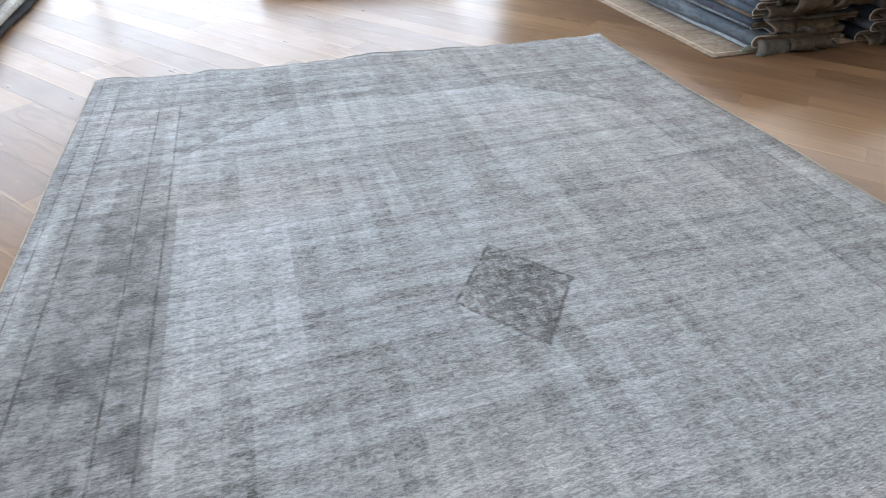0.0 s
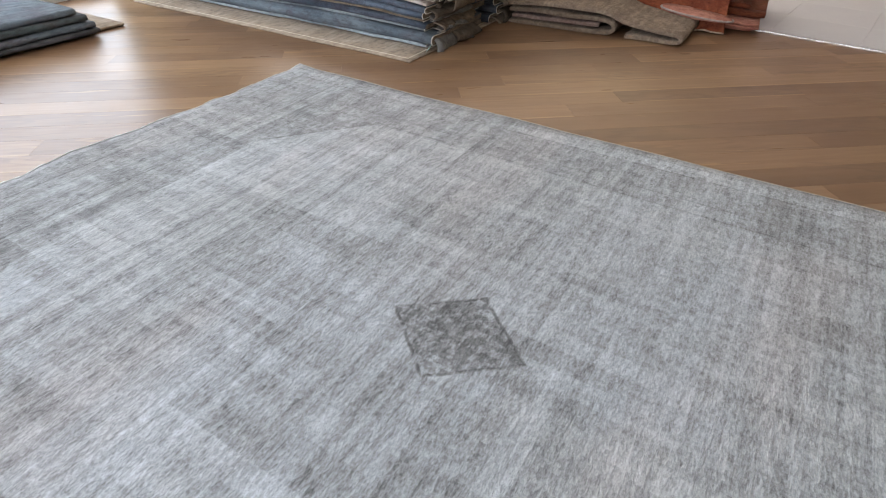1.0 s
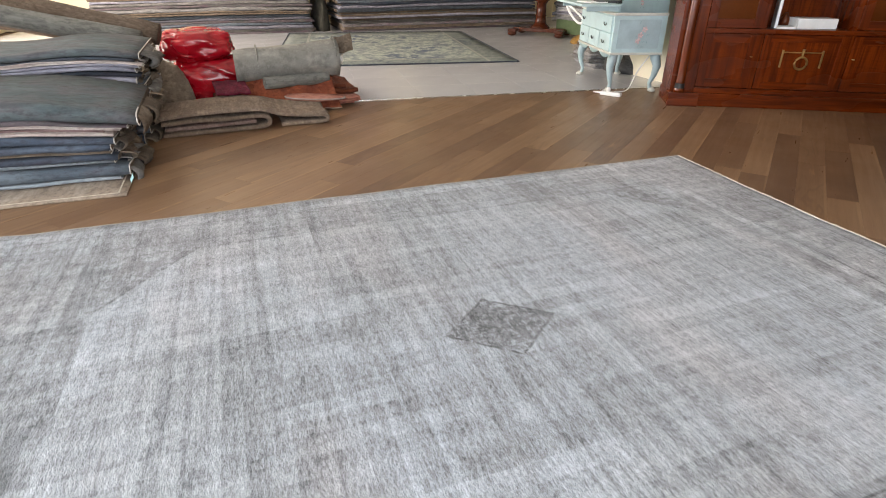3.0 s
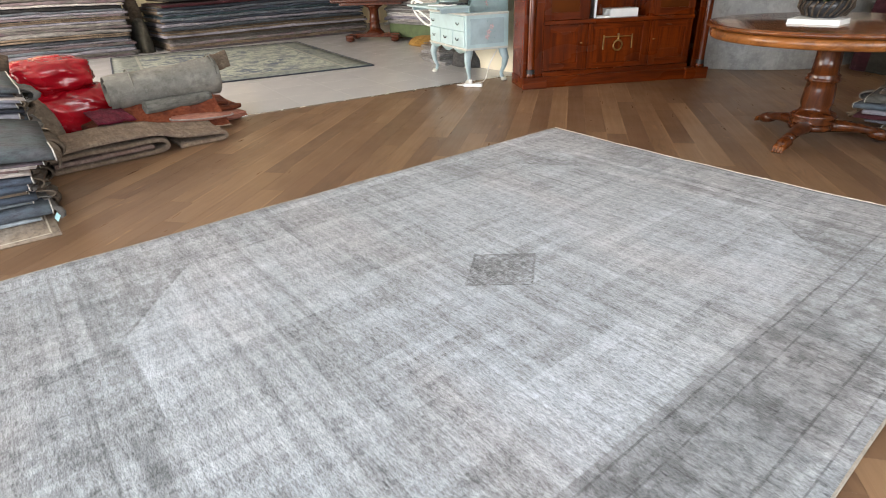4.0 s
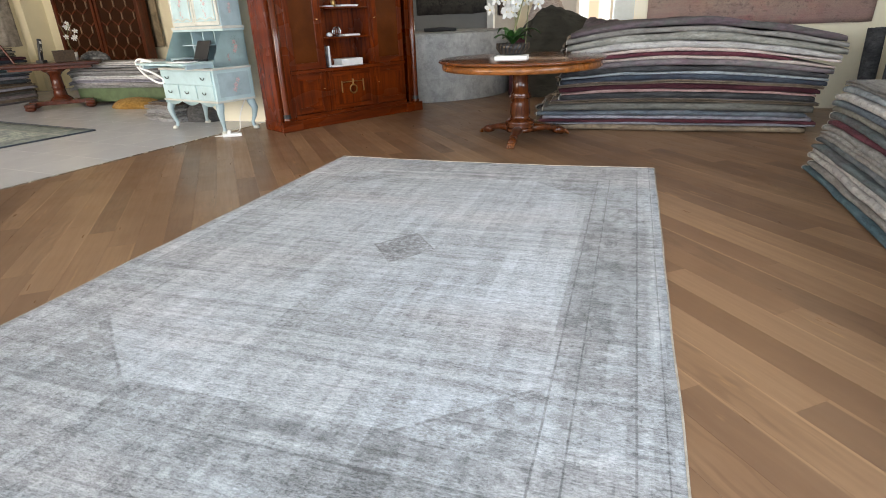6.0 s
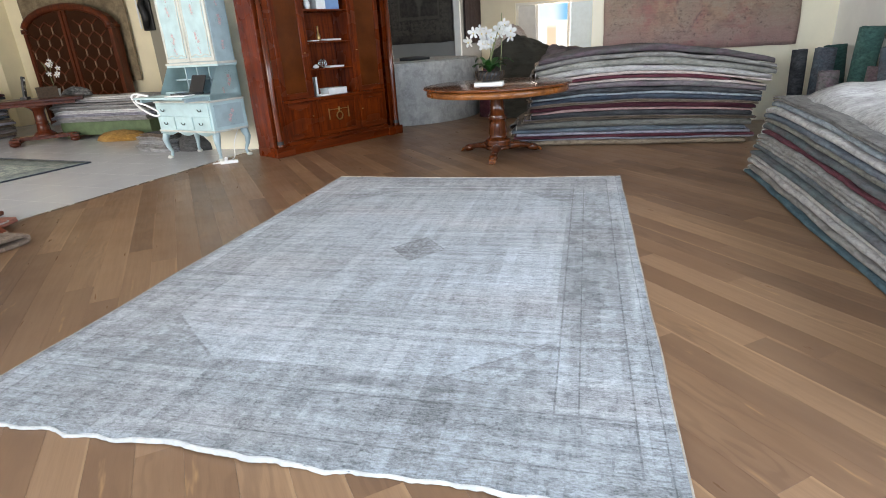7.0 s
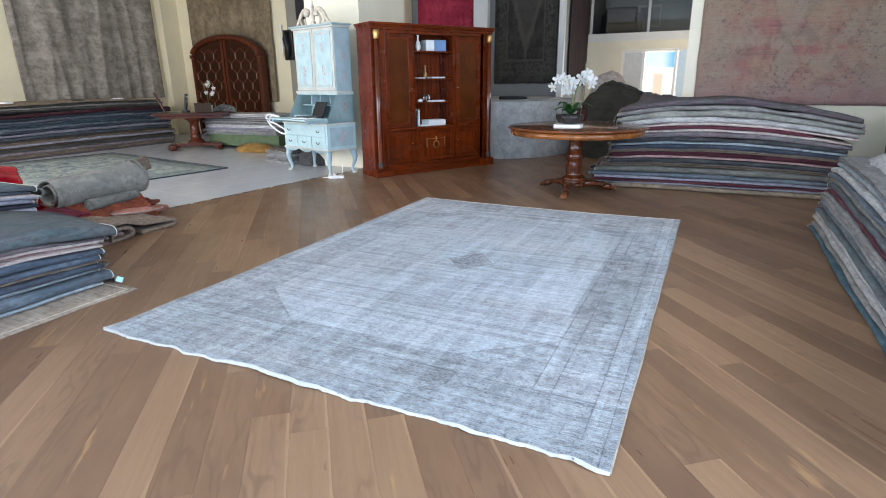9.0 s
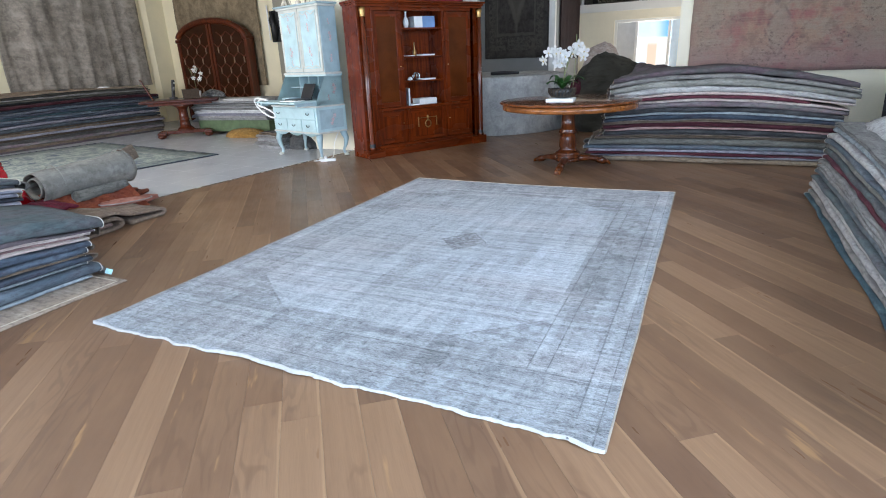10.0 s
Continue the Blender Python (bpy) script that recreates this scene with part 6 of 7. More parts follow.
def bureau():
    """1.05 m wide; local x along the front, front towards -y."""
    W, D = 1.04, 0.50
    a = math.degrees(math.atan2(-1.46 + 1.77, 5.0 - 6.07))
    t = thing("bureau_cabinet", "pale blue painted bureau with rose sprays and lowered flap", "bureau", pose(5.99, -1.79, 0, 0, 0, a))
    # the front looks north
    part("lower_case", box(0, 0, 0.40, W, D, 0.77, 0.006), M_BLUE, t)
    part("waist_moulding", box(-0.012, -0.012, 0.765, W + 0.012, D, 0.79, 0.006), M_CREAMPAINT, t)
    part("base_moulding", box(-0.012, -0.012, 0.385, W + 0.012, D, 0.41, 0.006), M_CREAMPAINT, t)
    bm = bmesh.new()
    pts = [(0.0, 0.39), (W, 0.39)]
    low = [(W * i / 24, 0.385 - 0.045 * abs(math.sin(i / 24 * math.pi * 3)) - (0.03 if i in (0, 24) else 0.0)) for i in range(24, -1, -1)]
    q = bm.faces.new([bm.verts.new((x, -0.004, z)) for x, z in pts + low])
    bmesh.ops.solidify(bm, geom=[q], thickness=0.02)
    part("apron", bm, M_BLUE, t, "scalloped apron")
    for x0, x1, z0, z1 in ((0.03, W - 0.03, 0.60, 0.755), (0.03, 0.34, 0.42, 0.59), (0.355, 0.685, 0.42, 0.59), (0.70, W - 0.03, 0.42, 0.59)):
        d = part("drawer_front", box(x0, -0.016, z0, x1, 0.004, z1, 0.006), M_BLUE, t)
        hs = (x0 + 0.14, x1 - 0.14) if x1 - x0 > 0.6 else ((x0 + x1) / 2,)
        for hx in hs:
            bail = [(hx + 0.035 * math.cos(u), -0.03, (z0 + z1) / 2 + 0.01 + 0.028 * math.sin(u)) for u in [math.pi + math.pi * i / 8 for i in range(9)]]
            h = part("handle", tube(bail, 0.005, 6), M_IRON, d, "dark bail handle")
            part("back_plate", box(hx - 0.04, -0.021, (z0 + z1) / 2 - 0.004, hx + 0.04, -0.0155, (z0 + z1) / 2 + 0.026, 0.002), M_IRON, h)
    cabriole(t, 0.05, 0.05, -1, -1), cabriole(t, W - 0.05, 0.05, 1, -1), cabriole(t, 0.05, D - 0.05, -1, 1), cabriole(t, W - 0.05, D - 0.05, 1, 1)
    # the lower case stands a little proud of the desk part
    grow = Matrix.Translation((W, D, 0)) @ Matrix.Diagonal((1.085, 1.10, 1, 1)) @ Matrix.Translation((-W, -D, 0))
    for ob in list(t.children):
        ob.data.transform(grow)
        for sub_part in ob.children:
            sub_part.data.transform(grow)
    # desk part with sloping cheeks
    for x in (0.0, W - 0.025):
        bm = bmesh.new()
        q = bm.faces.new([bm.verts.new((x, y, z)) for y, z in ((0.0, 0.79), (0.0, 0.86), (0.20, 1.22), (D, 1.22), (D, 0.79))])
        bmesh.ops.solidify(bm, geom=[q], thickness=-0.025)
        bmesh.ops.recalc_face_normals(bm, faces=bm.faces)
        part("cheek", bm, M_BLUE, t, "sloping side")
    part("desk_bed", box(0.025, 0.0, 0.79, W - 0.025, D - 0.02, 0.86, 0.004), M_BLUE, t)
    part("desk_back", box(0.025, D - 0.02, 0.79, W - 0.025, D, 1.22), M_BLUE, t)
    part("desk_top", box(0.0, 0.19, 1.2, W, D, 1.225, 0.004), M_BLUE, t)
    for x in (0.28, 0.52, 0.76):
        part("pigeonhole", box(x - 0.008, 0.26, 0.861, x + 0.008, D - 0.021, 1.199), M_BLUE_D, t)
    part("inner_shelf", box(0.026, 0.27, 1.03, W - 0.026, D - 0.022, 1.045), M_BLUE_D, t)
    fl = part("writing_flap", box(0.02, -0.40, 0.846, W - 0.02, -0.002, 0.868, 0.005), M_BLUE, t, "lowered writing flap")
    for x in (0.05, W - 0.09):
        part("support", box(x, -0.34, 0.80, x + 0.04, 0.0, 0.845, 0.003), M_BLUE_D, fl)
    # upper cabinet
    part("upper_moulding", box(-0.01, 0.18, 1.225, W + 0.01, D, 1.255, 0.006), M_CREAMPAINT, t)
    part("upper_case", box(0.03, 0.21, 1.255, W - 0.03, D, 2.16, 0.004), M_BLUE_D, t)
    part("cornice", box(0.0, 0.17, 2.15, W, D, 2.18, 0.008), M_CREAMPAINT, t)
    part("cornice_top", box(-0.03, 0.14, 2.18, W + 0.03, D, 2.205, 0.008), M_BLUE_D, t)
    for x0, x1 in ((0.04, 0.515), (0.525, W - 0.04)):
        d = part("upper_door", box(x0, 0.186, 1.265, x1, 0.209, 2.148, 0.005), M_CREAMPAINT, t, "ivory framed door with painted panel")
        part("panel", box(x0 + 0.04, 0.180, 1.31, x1 - 0.04, 0.187, 2.105, 0.01), M_BLUE, d, "pale blue panel")
        px0, px1, pz0, pz1 = x0 + 0.05, x1 - 0.05, 1.325, 2.09
        loop = [(px0 + (px1 - px0) * k / 20, 0.179, pz1 - 0.018 + 0.018 * math.cos(k / 20 * math.pi * 4)) for k in range(21)]
        loop += [(px1 + 0.006 * math.sin(k / 20 * math.pi * 4), 0.179, pz1 - (pz1 - pz0) * k / 20) for k in range(1, 21)]
        loop += [(px1 - (px1 - px0) * k / 20, 0.179, pz0 + 0.012 - 0.012 * math.cos(k / 20 * math.pi * 4)) for k in range(1, 21)]
        loop += [(px0 - 0.006 * math.sin(k / 20 * math.pi * 4), 0.179, pz0 + (pz1 - pz0) * k / 20) for k in range(1, 21)]
        part("bead", tube(loop, 0.008, 6), M_CREAMPAINT, d, "ivory scalloped bead")
        for z, r in ((1.88, 0.075), (1.55, 0.085), (2.03, 0.05), (1.40, 0.05)):
            rose(d, (x0 + x1) / 2, z, 0.178, r)
    for z, r, y in ((1.95, 0.05, 0.36), (1.75, 0.08, 0.36), (1.45, 0.07, 0.36), (1.02, 0.09, 0.33), (0.90, 0.05, 0.2), (0.58, 0.10, 0.25)):
        rose(t, y, z, W + 0.009 if z < 0.7 else W + 0.002 if z < 1.2 else W - 0.027, r, "x")
    part("side_panel", box(W - 0.002, 0.0, 0.45, W + 0.006, D - 0.06, 0.73, 0.003), M_BLUE_D, t)
    # broken pediment with a finial
    for s in (-1, 1):
        prof = [(0.42, 2.205), (0.38, 2.235), (0.33, 2.29), (0.27, 2.365), (0.205, 2.41), (0.145, 2.42), (0.095, 2.40), (0.085, 2.36), (0.115, 2.335), (0.145, 2.345), (0.138, 2.37)]
        pts = [(W / 2 + s * d, 0.22, z) for d, z in prof]
        part("pediment_scroll", tube(pts, [0.018, 0.022, 0.026, 0.03, 0.032, 0.032, 0.028, 0.024, 0.02, 0.016, 0.012], 12), M_IVORY, t, "worn ivory swan-neck scroll", True)
        for d, z0, z1 in ((0.28, 2.205, 2.33), (0.17, 2.205, 2.36)):
            part("pediment_leaf", tube([(W / 2 + s * d, 0.225, z0), (W / 2 + s * (d + 0.03), 0.22, (z0 + z1) / 2), (W / 2 + s * (d - 0.01), 0.225, z1)], [0.012, 0.016, 0.010], 8), M_IVORY, t, "carved leaf", True)
        part("rosette", lathe([(0.0, -0.04), (0.04, -0.03), (0.045, 0.0), (0.03, 0.03), (0, 0.04)], 14, None, (W / 2 + s * 0.12, 0.20, 2.36)), M_IVORY, t, "", True)
    part("finial", lathe([(0.04, 0), (0.045, 0.04), (0.02, 0.06), (0.03, 0.12), (0.042, 0.17), (0.02, 0.21), (0.03, 0.25), (0.012, 0.29), (0.005, 0.35), (0, 0.37)], 16, None, (W / 2, 0.23, 2.205)), M_IVORY, t, "", True)
    return t


BUR = bureau()
BM_ = BUR.matrix_world.copy()


def on_bureau(x, y, z, turn=0):
    return BM_ @ pose(x, y, z, 0, 0, turn)


def laptop():
    t = thing("laptop", "black laptop standing open on the writing flap", "laptop", on_bureau(0.60, -0.02, 0.869, -8))
    part("keyboard", box(-0.19, -0.13, 0, 0.19, 0.13, 0.02, 0.003), M_BLACK, t)
    lid = part("screen", box(-0.17, 0, 0, 0.17, 0.012, 0.23, 0.003), M_BLACK, t)
    lid.matrix_local = pose(0, 0.12, 0.018, -24)


laptop()
boxed("paper_pad", "white papers lying on the writing flap", "paper", on_bureau(0.70, -0.2, 0.869, 12), None, None, (("sheets", box(-0.15, -0.1, 0, 0.15, 0.1, 0.01, 0.001), M_PAPER),))
boxed("book", "grey folder leaning in the bureau", "folder", on_bureau(0.28, 0.08, 0.869, -10), None, None, (("board", box(-0.14, -0.1, 0, 0.12, 0.1, 0.03, 0.002), M_BLUE_D),))


def cable(name, pts, r, mat, label, cat="cable"):
    fine = []
    p = [Vector(v) for v in pts]
    for i in range(len(p) - 1):
        a, b, c, d = p[max(i - 1, 0)], p[i], p[i + 1], p[min(i + 2, len(p) - 1)]
        for k in range(8):
            u = k / 8
            fine.append(0.5 * (2 * b + (c - a) * u + (2 * a - 5 * b + 4 * c - d) * u * u + (3 * b - a - 3 * c + d) * u ** 3))
    fine.append(p[-1])
    ob = obj_from(name, tube(fine, r, 7), mat, smooth=True)
    return tagged(ob, label, cat)


cable("cable", [(5.0, -2.0, 0.42), (5.03, -1.85, 0.2), (4.96, -1.7, 0.03), (4.94, -1.52, 0.02)], 0.006, M_PAPER, "white flex hanging behind the bureau")
cable("cable", [(4.93, -1.50, 0.02), (5.02, -1.42, 0.012), (5.05, -1.34, 0.012), (4.92, -1.36, 0.02)], 0.006, M_PAPER, "white flex curled on the floor")
ps = thing("socket_strip", "white socket strip lying on the floor", "socket strip", pose(4.86, -1.42, 0.0, 0, 0, 35))
part("body", box(-0.11, -0.03, 0.002, 0.11, 0.03, 0.04, 0.008), M_PAPER, ps)
part("plug", lathe([(0.022, 0), (0.024, 0.03), (0.012, 0.045)], 12, None, (0.03, 0, 0.04)), M_PORC, ps)

# bags and cloths behind and below the bureau
stack_of(7.0, -2.75, 0, 170, True, 51, "folded cloths under the bureau", [L_(0.07, "white", 0, 0.75), L_(0.06, "silver", 0.05, 0.7, 0.03), L_(0.05, "white", 0.1, 0.7, 0.02), L_(0.05, "grey", 0.02, 0.6), L_(0.05, "char", 0.12, 0.65)], lambda s, d, z, t: 0.03 * n1(s * 5, d * 4, z * 3), 0.45, "heaped under the bureau")
heap("crumpled_cloth", (6.62, -2.42, 0.004), 0.26, 0.2, 0.24, M_WHITECLOTH, "white cloth bundled beside the bureau", 4.0)
heap("crumpled_cloth", (6.12, -2.46, 0.004), 0.30, 0.2, 0.28, M_DARKCLOTH, "charcoal cloth heaped under the bureau", 2.0)
heap("crumpled_cloth", (8.5, -3.55, 0.004), 0.52, 0.26, 0.17, M_MUSTARD, "mustard-yellow cloth lying on the tiles", 6.0)

M_KNIT = pile("black_white_knit", (0.05, 0.05, 0.05), (0.42, 0.42, 0.41), (0.10, 0.10, 0.10), (9, 9, 9), 0.3, False, 26.0)
heap("crumpled_cloth", (9.95, -4.22, 0.755), 0.30, 0.22, 0.17, M_KNIT, "black and white knitted throw crumpled on the pale rugs", 11.0)

# strap over the end of the flap
cable("strap", [(6.06, -1.62, 0.875), (6.28, -1.66, 0.90), (6.36, -1.68, 0.84), (6.26, -1.70, 0.70), (6.08, -1.72, 0.60), (6.02, -1.74, 0.64), (6.16, -1.70, 0.74), (6.3, -1.68, 0.80), (6.2, -1.64, 0.88), (6.02, -1.6, 0.872)], 0.014, M_PAPER, "white strap looped over the end of the bureau", "strap")


# ---- round pedestal table ----
def round_table():
    t = thing("round_table", "round walnut pedestal table with a tripod base on carved paw feet", "table", pose(1.385, -1.75, 0, 0, 0, 0) @ Matrix.Diagonal((0.962, 0.962, 1.066, 1)))
    part("tabletop", lathe([(0.0, 0.752), (0.82, 0.752), (0.87, 0.758), (0.885, 0.768), (0.88, 0.78), (0.855, 0.786), (0.0, 0.787)], 72), M_TABLE, t, "polished round top", True)
    part("apron", lathe([(0.76, 0.69), (0.835, 0.69), (0.845, 0.70), (0.845, 0.745), (0.83, 0.7515)], 72), M_TABLE_L, t, "", True)
    part("pedestal", lathe([(0.15, 0.12), (0.16, 0.14), (0.145, 0.155), (0.165, 0.17), (0.15, 0.19), (0.115, 0.205), (0.10, 0.225), (0.112, 0.26), (0.104, 0.36), (0.098, 0.40), (0.118, 0.408), (0.12, 0.425), (0.104, 0.435), (0.112, 0.447), (0.092, 0.46), (0.086, 0.56), (0.088, 0.66), (0.11, 0.68), (0.22, 0.689)], 40), M_TABLE_D, t, "turned column", True)
    part("hub", lathe([(0.10, 0.075), (0.15, 0.08), (0.16, 0.10), (0.15, 0.121)], 30), M_TABLE_D, t, "", True)
    for k in range(3):
        a = math.radians(91 + 120 * k)
        c, s = math.cos(a), math.sin(a)
        pts = [(0.08, 0.10), (0.19, 0.105), (0.30, 0.098), (0.38, 0.085), (0.44, 0.075)]
        leg = part("leg", tube([(d * c, d * s, z) for d, z in pts], [0.062, 0.058, 0.046, 0.04, 0.044], 12, None, 0.75), M_TABLE_D, t, "spreading leg", True)
        foot = part("paw", tube([(d * c, d * s, z) for d, z in ((0.40, 0.068), (0.45, 0.062), (0.505, 0.05), (0.545, 0.035))], [0.035, 0.052, 0.050, 0.028], 12, None, 0.8), M_TABLE_D, leg, "carved paw foot", True)
        for j in (-1.5, -0.5, 0.5, 1.5):
            b = a + j * 0.034
            part("claw", tube([(d * math.cos(b), d * math.sin(b), z) for d, z in ((0.515, 0.06), (0.56, 0.04), (0.582, 0.012))], [0.012, 0.014, 0.008], 8), M_TABLE, leg)


round_table()


def orchid():
    t = thing("orchid", "white moth orchid in a dark basket bowl on the round table", "plant", pose(1.44, -1.60, 0.872, 0, 0, 10) @ Matrix.Scale(0.95, 4))
    bowl = part("bowl", lathe([(0.09, 0), (0.13, 0.02), (0.165, 0.07), (0.16, 0.11), (0.145, 0.112), (0.145, 0.08), (0.0, 0.075)], 28), M_BLACK, t, "dark woven bowl", True)
    for k in range(22):
        a = 2 * math.pi * k / 22
        pts = [(0.13 * math.cos(a), 0.13 * math.sin(a), 0.015), (0.172 * math.cos(a + 0.14), 0.172 * math.sin(a + 0.14), 0.07), (0.168 * math.cos(a + 0.28), 0.168 * math.sin(a + 0.28), 0.115)]
        part("weave", tube(pts, 0.007, 5), M_SOIL, bowl)
    part("mulch", lathe([(0, 0.095), (0.09, 0.098), (0.143, 0.088), (0.143, 0.082)], 20), M_SOIL, t)
    rng = random.Random(4)
    for k in range(11):
        a = 2 * math.pi * k / 11 + rng.uniform(-0.2, 0.2)
        ln, up = rng.uniform(0.19, 0.30), rng.uniform(0.05, 0.17)
        bm = bmesh.new()
        rows = []
        for i in range(9):
            u = i / 8
            d, z = ln * u, 0.09 + up * math.sin(u * 2.4) + 0.02
            w = 0.042 * math.sin(math.pi * (0.12 + 0.86 * u)) + 0.002
            c, s = math.cos(a), math.sin(a)
            rows.append([bm.verts.new((d * c - q * w * s, d * s + q * w * c, z - 0.012 * (1 - abs(q)))) for q in (-1, 0, 1)])
        for p, q in zip(rows, rows[1:]):
            for i in range(2):
                bm.faces.new((p[i], p[i + 1], q[i + 1], q[i])).smooth = True
        bmesh.ops.solidify(bm, geom=list(bm.faces), thickness=0.003)
        part("leaf", bm, M_LEAF, t, "dark strap leaf")
    stems = [
        [(0.0, 0.0, 0.1), (-0.03, 0.0, 0.3), (-0.06, 0.02, 0.47), (0.02, 0.03, 0.56), (0.12, 0.03, 0.55), (0.23, 0.03, 0.46)],
        [(0.02, 0.0, 0.1), (-0.05, 0.02, 0.35), (-0.10, 0.0, 0.52), (-0.16, 0.0, 0.60), (-0.24, 0.02, 0.57), (-0.28, 0.02, 0.50)],
        [(0.0, -0.02, 0.1), (-0.02, -0.02, 0.3), (0.0, -0.03, 0.42), (0.05, -0.03, 0.46), (0.10, -0.04, 0.40)],
    ]
    for k, pts in enumerate(stems):
        p = [Vector(v) for v in pts]
        fine = []
        for i in range(len(p) - 1):
            a, b, c, d = p[max(i - 1, 0)], p[i], p[i + 1], p[min(i + 2, len(p) - 1)]
            for q in range(6):
                u = q / 6
                fine.append(0.5 * (2 * b + (c - a) * u + (2 * a - 5 * b + 4 * c - d) * u * u + (3 * b - a - 3 * c + d) * u ** 3))
        part("stem", tube(fine, 0.0055, 6), M_STEM, t)
        for i in range(7):
            f = fine[int(len(fine) * (0.52 + 0.47 * i / 6)) - 1]
            flower(t, f + Vector((rng.uniform(-0.03, 0.03), rng.uniform(-0.01, 0.05), rng.uniform(-0.035, 0.02))), rng)
    part("stake", tube([(-0.13, -0.01, 0.1), (-0.15, -0.02, 0.45), (-0.155, -0.02, 0.74)], [0.004, 0.004, 0.005], 8), M_STEM, t, "thin stake")


def flower(t, at, rng, size=1.0):
    """Five petals and a small lip, facing the light."""
    bm = bmesh.new()
    turn = Matrix.Translation(at) @ Matrix.Rotation(rng.uniform(-0.7, 0.7), 4, "Z") @ Matrix.Rotation(rng.uniform(-0.5, 0.3), 4, "X") @ Matrix.Scale(size, 4)
    for k in range(5):
        a = math.radians(90 + 72 * k) + rng.uniform(-0.1, 0.1)
        wide = 0.036 if k in (1, 4) else 0.024
        mid = bm.verts.new(turn @ Vector((0, 0.004, 0)))
        ring = []
        for i in range(7):
            u = i / 6
            d = 0.014 + 0.056 * math.sin(math.pi * (0.1 + 0.8 * u))
            b = a + (u - 0.5) * (2 * wide / 0.05)
            ring.append(bm.verts.new(turn @ Vector((d * math.cos(b), 0.010 + 0.006 * math.cos(math.pi * (u - 0.5)), d * math.sin(b)))))
        for p, q in zip(ring, ring[1:]):
            bm.faces.new((mid, p, q))
    bmesh.ops.solidify(bm, geom=list(bm.faces), thickness=0.0016)
    fl = part("flower", bm, M_PETAL, t, "white orchid flower")
    lip = bmesh.new()
    bmesh.ops.create_icosphere(lip, subdivisions=1, radius=0.010, matrix=turn @ Matrix.Translation((0, 0.016, -0.006)))
    part("lip", lip, M_LIP, fl)


orchid()
boxed("book", "thick white book under the orchid bowl", "book", pose(1.43, -1.50, 0.8395, 0, 0, 4), None, None, (("cover", box(-0.16, -0.12, 0, 0.16, 0.12, 0.004, 0.001), M_PAPER), ("pages", box(-0.155, -0.116, 0.004, 0.155, 0.118, 0.028), M_PAPER), ("top_cover", box(-0.16, -0.12, 0.028, 0.16, 0.12, 0.032, 0.001), M_PAPER)))


# ---- east room furniture ----
def trestle_table():
    t = thing("pedestal_table", "red-brown rectangular table on a pedestal with four ball feet", "table", pose(10.05, -3.41, 0.004, 0, 0, 44))
    part("tabletop", box(-0.76, -0.40, 0.72, 0.76, 0.40, 0.785, 0.022), M_REDWOOD, t, "moulded top with rounded edges")
    part("apron", box(-0.62, -0.28, 0.67, 0.62, 0.28, 0.719, 0.006), M_OAK_D, t)
    part("pedestal", lathe([(0.20, 0.13), (0.17, 0.17), (0.11, 0.22), (0.095, 0.34), (0.11, 0.36), (0.095, 0.38), (0.09, 0.56), (0.12, 0.61), (0.20, 0.659)], 24), M_MAHOG_D, t, "turned column", True)
    part("base", box(-0.50, -0.13, 0.07, 0.50, 0.13, 0.14, 0.012), M_MAHOG_D, t)
    for x in (-0.46, 0.46):
        bar = part("foot_bar", box(x - 0.08, -0.33, 0.07, x + 0.08, 0.33, 0.125, 0.015), M_MAHOG_D, t)
        for y in (-0.28, 0.28):
            part("ball_foot", lathe([(0.03, 0.0), (0.078, 0.022), (0.09, 0.05), (0.055, 0.08)], 16, None, (x, y, 0)), M_MAHOG_D, bar, "", True)


trestle_table()


def on_trestle(x, y, turn=0):
    return pose(10.05, -3.41, 0.785, 0, 0, 44) @ pose(x, y, 0, 0, 0, turn)


boxed("box", "small dark box on the pedestal table", "box", on_trestle(-0.22, 0.0, 10), None, None, (("body", box(-0.16, -0.1, 0, 0.16, 0.1, 0.17, 0.006), M_SOIL), ("lid", box(-0.165, -0.105, 0.17, 0.165, 0.105, 0.19, 0.004), M_SOIL)))
ph = thing("telephone_stand", "upright black telephone in its stand on the table", "telephone", on_trestle(0.12, 0.1, -120))
part("cradle", box(-0.06, -0.06, 0, 0.06, 0.06, 0.05, 0.01), M_BLACK, ph)
hs = part("handset", box(-0.035, -0.02, 0, 0.035, 0.02, 0.36, 0.012), M_BLACK, ph)
hs.matrix_local = pose(0, 0, 0.04, 0, 14, 0)
part("display", box(-0.022, -0.023, 0.28, 0.022, -0.0205, 0.32, 0.001), M_PAPER, hs)
part("keypad", box(-0.022, -0.023, 0.12, 0.022, -0.0205, 0.22, 0.001), M_SILVER, hs)


def white_flowers():
    t = thing("orchid", "small white orchid in a pot behind the table box", "plant", on_trestle(-0.34, -0.2))
    part("pot", lathe([(0.06, 0), (0.08, 0.14), (0.07, 0.14), (0.0, 0.12)], 18), M_PORC, t)
    rng = random.Random(12)
    for k in range(2):
        pts = [(0, 0, 0.12), (0.02, 0.01, 0.35), (-0.03 + 0.1 * k, 0, 0.55), (-0.1 + 0.2 * k, 0, 0.62)]
        part("stem", tube(pts, 0.006, 6), M_STEM, t)
        for i in range(4):
            flower(t, Vector((rng.uniform(-0.14, 0.16), rng.uniform(-0.05, 0.05), rng.uniform(0.36, 0.68))), rng, 0.7)


white_flowers()
chair = cable("ornament", [(0, 0, 0.0), (-0.08, 0.02, 0.18), (-0.18, 0.04, 0.42)], 0.018, M_MAHOG_D, "slim dark carved stick leaning on the table", "ornament")
chair.matrix_world = on_trestle(0.52, 0.05, 180)


